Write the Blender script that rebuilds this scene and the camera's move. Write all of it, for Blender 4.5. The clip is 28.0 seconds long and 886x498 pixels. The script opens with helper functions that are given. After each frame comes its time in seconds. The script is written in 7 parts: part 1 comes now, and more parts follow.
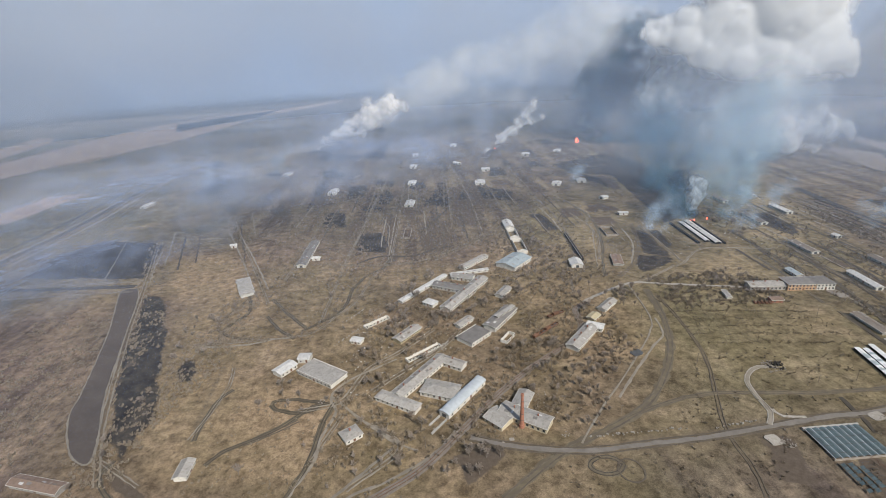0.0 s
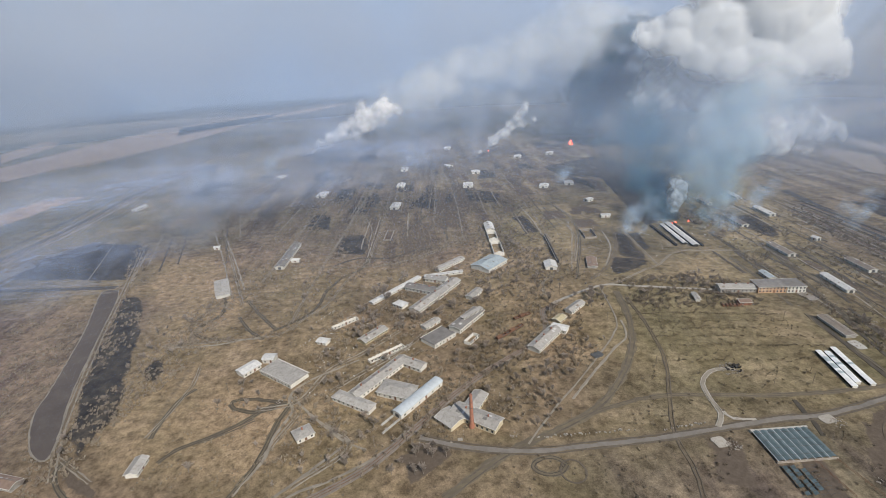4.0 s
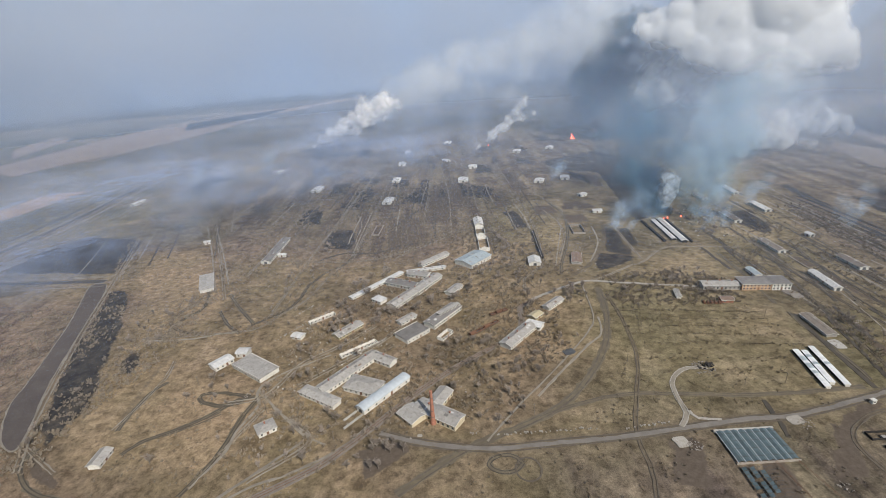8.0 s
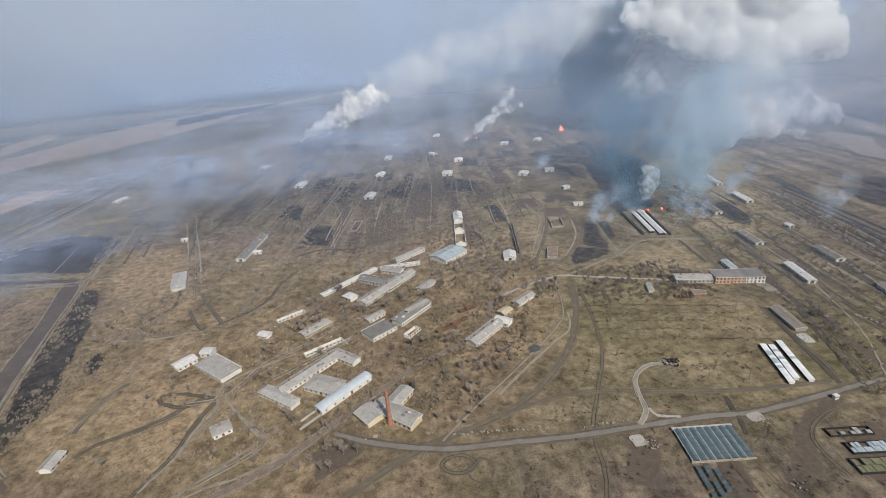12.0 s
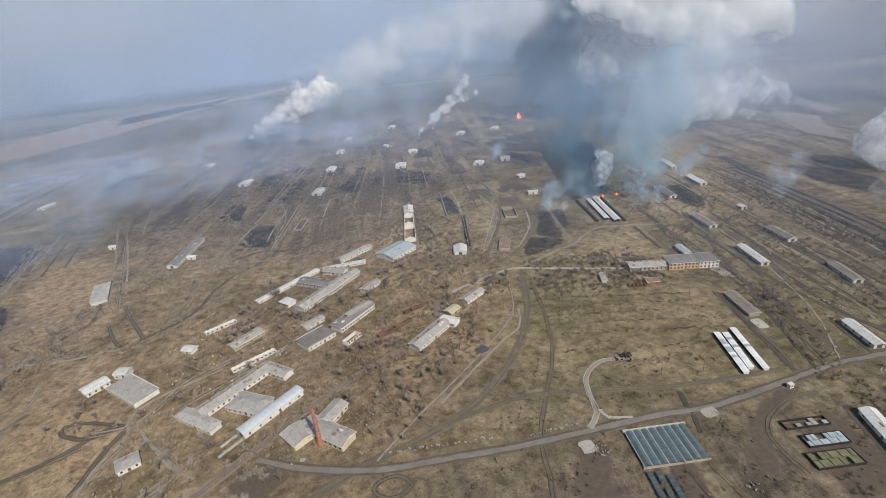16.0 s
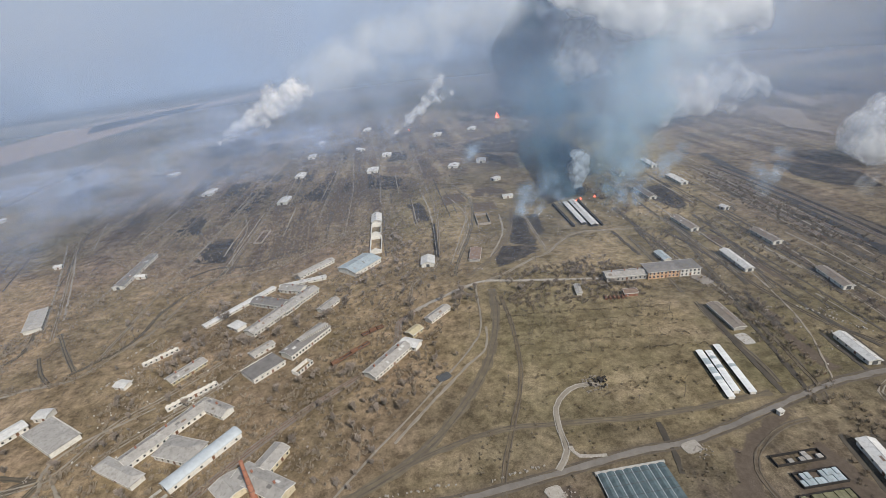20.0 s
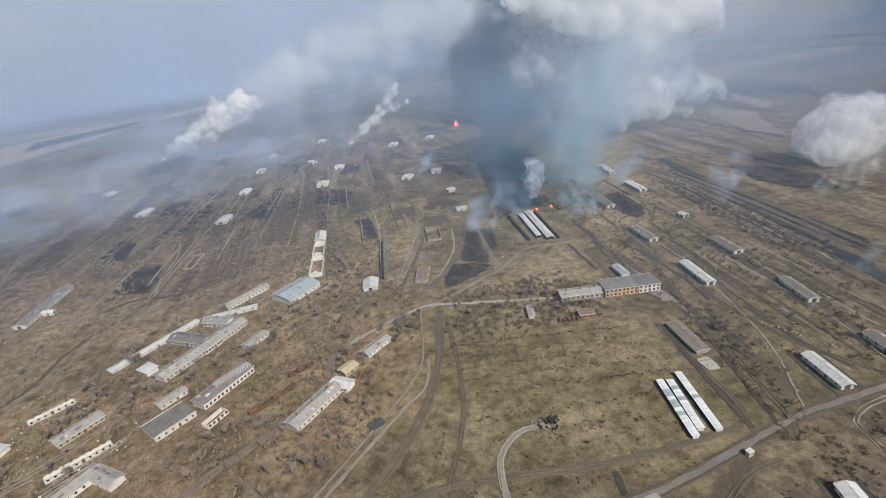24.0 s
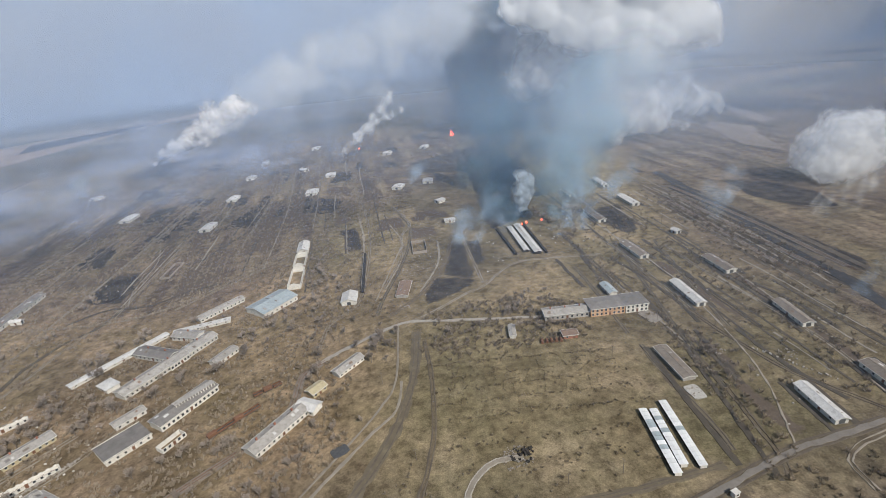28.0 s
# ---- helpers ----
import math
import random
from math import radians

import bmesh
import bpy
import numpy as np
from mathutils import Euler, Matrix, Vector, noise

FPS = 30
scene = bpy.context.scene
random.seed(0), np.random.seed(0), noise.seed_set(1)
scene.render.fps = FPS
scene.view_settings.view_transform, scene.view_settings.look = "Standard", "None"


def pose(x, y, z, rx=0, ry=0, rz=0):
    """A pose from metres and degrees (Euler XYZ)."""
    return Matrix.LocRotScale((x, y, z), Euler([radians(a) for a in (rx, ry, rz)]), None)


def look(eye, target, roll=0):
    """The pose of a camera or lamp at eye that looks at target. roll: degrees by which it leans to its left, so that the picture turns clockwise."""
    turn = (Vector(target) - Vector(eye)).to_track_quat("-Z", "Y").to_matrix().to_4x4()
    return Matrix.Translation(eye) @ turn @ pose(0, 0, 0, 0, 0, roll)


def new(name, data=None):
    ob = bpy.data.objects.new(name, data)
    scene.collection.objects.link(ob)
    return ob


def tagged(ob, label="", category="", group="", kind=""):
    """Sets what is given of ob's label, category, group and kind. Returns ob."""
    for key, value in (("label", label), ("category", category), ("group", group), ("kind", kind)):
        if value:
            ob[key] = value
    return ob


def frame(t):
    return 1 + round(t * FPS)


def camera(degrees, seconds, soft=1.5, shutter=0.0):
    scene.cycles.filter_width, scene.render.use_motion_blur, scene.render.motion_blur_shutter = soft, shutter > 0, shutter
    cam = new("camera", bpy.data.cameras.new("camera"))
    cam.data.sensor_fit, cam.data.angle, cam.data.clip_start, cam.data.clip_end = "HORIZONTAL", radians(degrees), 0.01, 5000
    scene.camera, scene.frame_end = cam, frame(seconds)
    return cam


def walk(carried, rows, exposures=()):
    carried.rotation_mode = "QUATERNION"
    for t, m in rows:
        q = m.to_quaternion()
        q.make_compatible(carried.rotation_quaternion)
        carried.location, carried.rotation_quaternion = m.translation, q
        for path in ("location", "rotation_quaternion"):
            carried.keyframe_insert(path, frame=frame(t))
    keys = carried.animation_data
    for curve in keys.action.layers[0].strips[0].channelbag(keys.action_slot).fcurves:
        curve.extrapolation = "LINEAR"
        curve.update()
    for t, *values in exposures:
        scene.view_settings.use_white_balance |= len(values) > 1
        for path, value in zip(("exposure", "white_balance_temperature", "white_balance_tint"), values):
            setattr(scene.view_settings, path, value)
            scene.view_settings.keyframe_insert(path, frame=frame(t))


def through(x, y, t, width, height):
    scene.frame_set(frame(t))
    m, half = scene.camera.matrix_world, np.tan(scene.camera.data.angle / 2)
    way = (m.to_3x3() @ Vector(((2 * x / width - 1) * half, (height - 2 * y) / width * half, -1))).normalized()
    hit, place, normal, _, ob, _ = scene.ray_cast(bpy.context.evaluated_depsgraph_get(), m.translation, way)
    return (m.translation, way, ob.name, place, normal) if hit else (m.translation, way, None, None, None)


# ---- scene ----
cam = camera(84.706, 28.0, soft=0.5)
PATH = [
    (0, -16.34, -40.81, 184.04, 67.995, 2.707, -4.157),
    (0.5, -12.61, -41.22, 183.82, 68.091, 2.751, -3.993),
    (1, -9.05, -41.93, 183.94, 68.141, 2.806, -3.864),
    (1.5, -5.30, -42.35, 183.79, 68.188, 2.877, -3.736),
    (2, -1.60, -42.96, 183.79, 68.205, 2.913, -3.649),
    (2.5, 2.14, -43.78, 183.77, 68.231, 2.933, -3.612),
    (3, 6.09, -44.42, 183.54, 68.285, 2.973, -3.544),
    (3.5, 9.97, -45.21, 183.52, 68.322, 3.003, -3.413),
    (5.5, 24.87, -46.27, 182.99, 68.235, 3.090, -2.565),
    (6, 28.12, -46.09, 182.69, 68.172, 3.124, -2.426),
    (6.5, 31.21, -46.06, 182.37, 68.116, 3.174, -2.315),
    (7, 34.27, -45.84, 181.98, 68.058, 3.244, -2.191),
    (7.5, 37.33, -45.57, 181.82, 67.950, 3.319, -1.997),
    (8, 40.80, -45.11, 181.75, 67.787, 3.422, -1.745),
    (8.5, 44.22, -44.49, 181.72, 67.617, 3.517, -1.498),
    (9, 47.63, -43.71, 181.54, 67.502, 3.610, -1.218),
    (9.5, 51.04, -43.02, 181.21, 67.449, 3.659, -1.014),
    (10, 54.59, -42.43, 180.93, 67.379, 3.705, -1.003),
    (10.5, 57.64, -41.99, 180.78, 67.282, 3.774, -1.207),
    (11, 60.56, -41.45, 180.60, 67.182, 3.902, -1.405),
    (11.5, 62.75, -41.54, 181.14, 67.041, 3.967, -1.633),
    (12, 64.90, -40.61, 180.89, 66.892, 4.052, -1.864),
    (12.5, 67.26, -39.40, 180.39, 66.716, 4.162, -2.148),
    (14.5, 77.72, -28.13, 174.78, 65.953, 4.589, -4.978),
    (15, 80.49, -25.45, 174.04, 65.873, 4.742, -5.376),
    (15.5, 83.21, -22.82, 173.47, 65.776, 4.879, -5.673),
    (16, 85.70, -19.47, 172.30, 65.713, 4.953, -5.975),
    (16.5, 88.25, -16.72, 171.72, 65.661, 5.086, -6.210),
    (17, 90.86, -13.76, 171.13, 65.624, 5.232, -6.454),
    (17.5, 93.52, -10.67, 170.71, 65.574, 5.363, -6.706),
    (18, 95.97, -7.50, 170.13, 65.556, 5.456, -6.957),
    (18.5, 98.60, -4.54, 169.64, 65.564, 5.563, -7.118),
    (19, 101.30, -0.93, 169.03, 65.560, 5.657, -7.286),
    (19.5, 104.03, 2.74, 168.71, 65.519, 5.763, -7.499),
    (20, 106.99, 6.44, 168.15, 65.528, 5.880, -7.730),
    (20.5, 109.97, 10.10, 167.41, 65.561, 5.978, -8.080),
    (21, 113.32, 13.94, 166.41, 65.591, 6.084, -8.617),
    (21.5, 116.51, 17.94, 165.35, 65.653, 6.150, -9.199),
    (23.5, 128.85, 31.36, 162.27, 65.949, 6.425, -10.553),
    (24, 132.08, 34.39, 161.11, 66.089, 6.386, -11.417),
    (24.5, 135.29, 36.70, 160.13, 66.268, 6.395, -11.846),
    (25, 137.70, 38.71, 159.79, 66.378, 6.335, -12.003),
    (25.5, 139.70, 40.29, 159.75, 66.449, 6.244, -11.993),
    (26, 141.65, 41.50, 159.35, 66.564, 6.132, -11.859),
    (26.5, 143.42, 42.48, 158.59, 66.741, 6.003, -11.675),
    (27, 144.96, 43.26, 158.00, 66.933, 5.865, -11.480),
    (27.5, 146.10, 43.92, 157.95, 67.067, 5.721, -11.262),
    (28, 146.87, 44.63, 158.44, 67.117, 5.565, -11.009),
]
walk(cam, [(t, pose(x, y, z, rx, ry, rz)) for t, x, y, z, rx, ry, rz in PATH])


# ---- sky, sun, exposure ----
SUN_TO = Vector((0.5, -0.86, 0.95)).normalized()
world = bpy.data.worlds.new("sky")
scene.world = world
world.use_nodes = True
wt = world.node_tree
sky = wt.nodes.new("ShaderNodeTexSky")
sky.sky_type, sky.sun_disc = "NISHITA", False
sky.sun_elevation = math.asin(SUN_TO.z)
sky.sun_rotation = math.atan2(SUN_TO.x, SUN_TO.y)
sky.air_density, sky.dust_density, sky.ozone_density = 1.3, 1.2, 2.2
wt.nodes["Background"].inputs["Strength"].default_value = 0.085
wt.links.new(sky.outputs[0], wt.nodes["Background"].inputs["Color"])
lamp = bpy.data.lights.new("sun", "SUN")
lamp.energy, lamp.angle, lamp.color = 3.85, radians(0.6), (1.0, 0.955, 0.885)
sun = new("sun", lamp)
sun.matrix_world = look(SUN_TO * 1000, (0, 0, 0))
scene.view_settings.exposure = 0.0
scene.cycles.transparent_max_bounces = 40


# ---- materials ----
def nodes_of(name):
    m = bpy.data.materials.new(name)
    m.use_nodes = True
    t = m.node_tree
    t.nodes.clear()
    return m, t, t.nodes.new("ShaderNodeOutputMaterial")


def add(t, kind, **values):
    n = t.nodes.new(kind)
    for key, v in values.items():
        if key in n.inputs:
            n.inputs[key].default_value = v
        else:
            setattr(n, key, v)
    return n


def fbm(t, scale, detail=6.0, rough=0.6, vector=None, dim="3D"):
    n = add(t, "ShaderNodeTexNoise", Scale=scale, Detail=detail, Roughness=rough, noise_dimensions=dim)
    if vector:
        t.links.new(vector, n.inputs["Vector"])
    return n.outputs["Fac"]


def ramp(t, fac, *stops):
    n = t.nodes.new("ShaderNodeValToRGB")
    while len(n.color_ramp.elements) < len(stops):
        n.color_ramp.elements.new(0.5)
    for e, (p, c) in zip(n.color_ramp.elements, stops):
        e.position, e.color = p, (*c, 1) if len(c) == 3 else c
    t.links.new(fac, n.inputs[0])
    return n.outputs[0]


def calc(t, op, a, b=0.0, clamp=False):
    n = add(t, "ShaderNodeMath", operation=op, use_clamp=clamp)
    for k, v in enumerate((a, b)):
        if isinstance(v, (int, float)):
            n.inputs[k].default_value = v
        else:
            t.links.new(v, n.inputs[k])
    return n.outputs[0]


def blend(t, fac, a, b, mode="MIX"):
    n = add(t, "ShaderNodeMix", data_type="RGBA", blend_type=mode)
    for s, v in ((0, fac), (6, a), (7, b)):
        if isinstance(v, (int, float)):
            n.inputs[s].default_value = v
        elif isinstance(v, tuple):
            n.inputs[s].default_value = (*v, 1)
        else:
            t.links.new(v, n.inputs[s])
    return n.outputs[2]


def surface(name, colours, scale=0.6, rough=0.85, fine=6.0, stain=(0.12, 0.1, 0.08), stain_amount=0.5, bump=0.2, metal=0.0, vary=0.12):
    """A weathered surface: two colours broken by noise at two sizes, stained, with fine relief."""
    m, t, out = nodes_of(name)
    at = t.nodes.new("ShaderNodeTexCoord").outputs["Object"]
    big = ramp(t, fbm(t, scale, 5, 0.6, at), (0.3, colours[0]), (0.7, colours[1]))
    small = fbm(t, fine, 4, 0.7, at)
    col = blend(t, calc(t, "MULTIPLY", small, 0.35), big, (0.5, 0.5, 0.5), "OVERLAY")
    mask = ramp(t, fbm(t, scale * 2.3, 8, 0.7, at), (0.5, (0, 0, 0)), (0.72, (1, 1, 1)))
    col = blend(t, calc(t, "MULTIPLY", mask, stain_amount), col, stain)
    rnd = t.nodes.new("ShaderNodeObjectInfo").outputs["Random"]
    hsv = add(t, "ShaderNodeHueSaturation")
    t.links.new(calc(t, "ADD", calc(t, "MULTIPLY", rnd, vary * 2), 1 - vary), hsv.inputs["Value"])
    t.links.new(col, hsv.inputs["Color"])
    p = add(t, "ShaderNodeBsdfPrincipled", Roughness=rough, Metallic=metal)
    t.links.new(hsv.outputs[0], p.inputs["Base Color"])
    b = add(t, "ShaderNodeBump", Strength=bump, Distance=0.05)
    t.links.new(small, b.inputs["Height"])
    t.links.new(b.outputs[0], p.inputs["Normal"])
    t.links.new(p.outputs[0], out.inputs[0])
    return m


WHITEWASH = surface("whitewash", ((0.58, 0.55, 0.49), (0.76, 0.73, 0.66)), 0.4, stain=(0.3, 0.26, 0.2), stain_amount=0.55)
CREAM = surface("cream_plaster", ((0.55, 0.47, 0.33), (0.66, 0.57, 0.4)), 0.4)
OCHRE = surface("ochre_plaster", ((0.42, 0.355, 0.22), (0.5, 0.43, 0.28)), 0.4)
BRICK = surface("red_brick", ((0.3, 0.12, 0.075), (0.38, 0.18, 0.12)), 0.8, fine=3.0)
ORANGE = surface("orange_brick", ((0.5, 0.28, 0.15), (0.6, 0.4, 0.25)), 0.5, fine=3.0)
GREYWALL = surface("grey_render", ((0.32, 0.3, 0.27), (0.45, 0.42, 0.38)), 0.4)
SLATE = surface("asbestos_roof", ((0.3, 0.28, 0.25), (0.42, 0.39, 0.35)), 0.25, fine=2.5, stain=(0.13, 0.11, 0.09), stain_amount=0.7)
PALEROOF = surface("pale_roof", ((0.5, 0.48, 0.45), (0.66, 0.645, 0.61)), 0.25, fine=2.5, stain=(0.27, 0.25, 0.22), stain_amount=0.65)
WHITEROOF = surface("white_roof_sheet", ((0.66, 0.66, 0.64), (0.8, 0.8, 0.78)), 0.4, fine=2.5, stain=(0.4, 0.39, 0.36), stain_amount=0.4, vary=0.1)
TIN = surface("zinc_roof", ((0.38, 0.41, 0.42), (0.5, 0.53, 0.54)), 0.2, rough=0.65, fine=2.0, stain=(0.32, 0.32, 0.31))
BLUEROOF = surface("blue_grey_roof", ((0.33, 0.38, 0.39), (0.44, 0.49, 0.5)), 0.2, rough=0.6, fine=2.0)
EARTHROOF = surface("brown_tar_roof", ((0.17, 0.14, 0.112), (0.26, 0.22, 0.18)), 0.25, fine=2.5, stain=(0.11, 0.09, 0.075), stain_amount=0.7)
FELT = surface("tar_felt_roof", ((0.15, 0.14, 0.13), (0.24, 0.22, 0.2)), 0.25, fine=2.5)
RUSTROOF = surface("rusty_roof", ((0.19, 0.125, 0.09), (0.28, 0.2, 0.15)), 0.3, fine=2.0)
GLASSDARK = surface("dark_panes", ((0.03, 0.035, 0.04), (0.06, 0.065, 0.07)), 0.6, rough=0.25, stain_amount=0.0)
RUST = surface("rusted_steel", ((0.13, 0.06, 0.035), (0.22, 0.11, 0.06)), 1.2, rough=0.8)
CONCRETE = surface("old_concrete", ((0.36, 0.34, 0.3), (0.5, 0.47, 0.42)), 0.5)
RUBBLE = surface("rubble", ((0.24, 0.205, 0.17), (0.42, 0.37, 0.315)), 0.9)
# Char black; also carries the shade on the panel sheds' side walls
CHAR_AND_SHADE = surface("charred", ((0.012, 0.011, 0.01), (0.035, 0.03, 0.027)), 0.8)
DARKSTEEL = surface("dark_steel", ((0.05, 0.055, 0.06), (0.1, 0.1, 0.1)), 1.0, rough=0.6)
TEAL = surface("greenhouse_film", ((0.06, 0.09, 0.098), (0.12, 0.16, 0.17)), 0.5, rough=0.75, fine=3.0, stain=(0.05, 0.07, 0.07))
STEEL = surface("galvanised_steel", ((0.42, 0.44, 0.45), (0.55, 0.56, 0.57)), 1.0, rough=0.5)
BARK = surface("bark", ((0.17, 0.14, 0.115), (0.27, 0.225, 0.185)), 2.0, bump=0.3)
TWIG = surface("bare_twigs", ((0.27, 0.228, 0.188), (0.39, 0.33, 0.28)), 1.0, vary=0.25)
SCRUB = surface("dry_scrub", ((0.24, 0.195, 0.145), (0.36, 0.298, 0.222)), 0.3, vary=0.2)
ROADTOP = surface("worn_road", ((0.18, 0.158, 0.135), (0.265, 0.235, 0.2)), 0.15, fine=1.5, stain=(0.16, 0.13, 0.1), stain_amount=0.6)
BALLAST = surface("ballast", ((0.17, 0.142, 0.115), (0.255, 0.215, 0.175)), 0.3, fine=2.0)
SLAB = surface("road_slab", ((0.3, 0.27, 0.225), (0.43, 0.39, 0.335)), 0.5, stain=(0.17, 0.14, 0.1), stain_amount=0.7)

DARKEARTH = surface("dark_rutted_earth", ((0.085, 0.068, 0.05), (0.135, 0.108, 0.078)), 0.12, fine=1.2, stain=(0.2, 0.165, 0.11), stain_amount=0.6)
PALEEARTH = surface("pale_rutted_earth", ((0.21, 0.18, 0.14), (0.31, 0.27, 0.215)), 0.12, fine=1.2, stain=(0.17, 0.14, 0.09), stain_amount=0.6)
MUD = surface("basin_mud", ((0.072, 0.056, 0.048), (0.105, 0.084, 0.07)), 0.05, rough=0.85, fine=0.5, stain=(0.14, 0.115, 0.09), stain_amount=0.7, bump=0.1)
FALLOW = surface("fallow", ((0.19, 0.15, 0.115), (0.27, 0.215, 0.165)), 0.02, fine=0.1, stain=(0.16, 0.12, 0.09))
# Dark ditch earth, with the shade of trenches and banks put into it
DITCH_AND_SHADE = surface("trench_earth_and_shade", ((0.05, 0.042, 0.033), (0.085, 0.07, 0.052)), 0.15, fine=1.0, stain=(0.12, 0.1, 0.07))
WORN = surface("worn_turf", ((0.105, 0.084, 0.056), (0.155, 0.125, 0.082)), 0.08, fine=0.8, stain=(0.215, 0.175, 0.105), stain_amount=0.75)
STUBBLE = surface("stubble", ((0.36, 0.24, 0.155), (0.5, 0.35, 0.24)), 0.02, fine=0.1, stain=(0.25, 0.17, 0.11))

# ---- plan of the ground cover ----
TRACKS = {
    "main_road": [(3, 154), (19, 147), (41, 141), (63, 138), (94, 139), (126, 140), (157, 143), (191, 146), (220, 147), (290, 162), (313, 164), (341, 166)],
    "spur_road": [(156, 144), (163, 153), (164, 165), (167, 178), (174, 186), (182, 190), (193, 189)],
    "spur_fork": [(165, 155), (167, 149), (178, 147)],
    "ditch_track": [(167, 287), (166, 259), (163, 232), (159, 210), (153, 191), (148, 180), (141, 164), (134, 147), (131, 132), (130, 117), (125, 101)],
    "bend_track": [(14, 115), (41, 135), (61, 145), (85, 156), (105, 169), (122, 187), (138, 210), (150, 236), (159, 267), (164, 298)],
    "cross_track": [(88, 157), (108, 165), (139, 171), (168, 168), (213, 163), (265, 164)],
    "foot_path": [(58, 143), (65, 152), (80, 170), (96, 187), (122, 217), (137, 236), (147, 256), (154, 309)],
    "north_road": [(98, 274), (109, 286), (127, 297), (157, 311), (182, 305), (214, 296), (240, 289)],
    "east_road": [(159, 310), (176, 317), (206, 336), (218, 341), (248, 368), (275, 367), (311, 359), (316, 360)],
    "burn_path": [(219, 346), (222, 394), (225, 440)],
    "north_track": [(151, 323), (170, 341), (187, 366), (204, 401), (217, 447)],
    "mid_track": [(106, 300), (111, 325), (123, 338), (132, 354), (141, 419), (145, 478), (144, 559), (134, 673)],
    "mid_track_b": [(150, 363), (168, 416), (174, 466), (185, 493), (175, 554)],
    "west_lane": [(-181, 266), (-143, 266), (-101, 269), (-85, 290), (-71, 313), (-61, 352), (-54, 374)],
    "west_lane_b": [(-140, 268), (-157, 274), (-172, 291), (-165, 321), (-158, 346)],
    "field_lane": [(-94, 286), (-90, 357), (-86, 420), (-77, 510), (-68, 627), (-61, 705)],
    "field_lane_b": [(-45, 384), (-39, 491), (-35, 604), (-29, 775)],
    "lane_left": [(-143, 323), (-162, 368), (-201, 457), (-236, 538), (-243, 572)],
    "lane_left_b": [(-139, 365), (-133, 461), (-131, 545), (-121, 657)],
    "pond_road": [(-308, 492), (-270, 384), (-242, 301), (-223, 249), (-208, 209), (-193, 173), (-178, 144)],
    "pond_road_b": [(-186, 161), (-158, 142)],
    "west_road": [(-408, 397), (-338, 391), (-274, 388)],
    "west_road_b": [(-386, 368), (-329, 368), (-271, 366)],
    "yard_road": [(-91, 186), (-68, 191), (-54, 220), (-35, 236), (-10, 262)],
    "yard_road_b": [(-80, 136), (-74, 156), (-65, 180)],
    "south_lane": [(-58, 128), (-33, 151), (-49, 170)],
    "camp_lane": [(-50, 198), (-36, 211), (-5, 239), (9, 259)],
    "meadow_track": [(-115, 163), (-103, 169), (-89, 178)],
    "meadow_track_b": [(-145, 170), (-141, 193), (-139, 215), (-142, 234)],
    "grey_lane": [(-145, 179), (-148, 210), (-148, 235)],
    "garage_track": [(268, 146), (253, 144), (235, 134), (229, 123), (230, 105)],
    "store_road": [(304, 347), (297, 299), (300, 258), (298, 214), (292, 182), (287, 160), (283, 153)],
    "store_road_b": [(333, 372), (324, 306), (324, 267), (325, 240), (330, 206), (334, 196), (347, 171)],
    "store_road_c": [(367, 356), (364, 309), (366, 259), (365, 215), (357, 179)],
    "store_road_d": [(330, 395), (330, 336), (325, 268)],
    "fork_south": [(336, 161), (318, 158), (309, 153), (306, 140)],
    "far_lane": [(23, 476), (32, 649), (34, 805)],
    "far_lane_b": [(76, 507), (87, 638), (96, 815)],
    "far_lane_c": [(-2, 387), (36, 422), (63, 450)],
    "far_lane_d": [(-116, 398), (-45, 384), (3, 399), (64, 459)],
}
RAILS = {
    "spur": [(-66, 108), (-51, 118), (-40, 124.5), (-25, 134), (-12, 146.5), (4, 164), (24, 186), (47, 207), (90, 242), (98, 275), (110, 285)],
    "east_a": [(458, 487), (457, 407), (453, 337), (446, 273)],
    "east_b": [(446, 469), (436, 376), (432, 316), (430, 278)],
    "east_c": [(431, 447), (421, 362), (413, 295)],
    "west": [(-451, 453), (-441, 587), (-447, 763), (-444, 1049)],
}
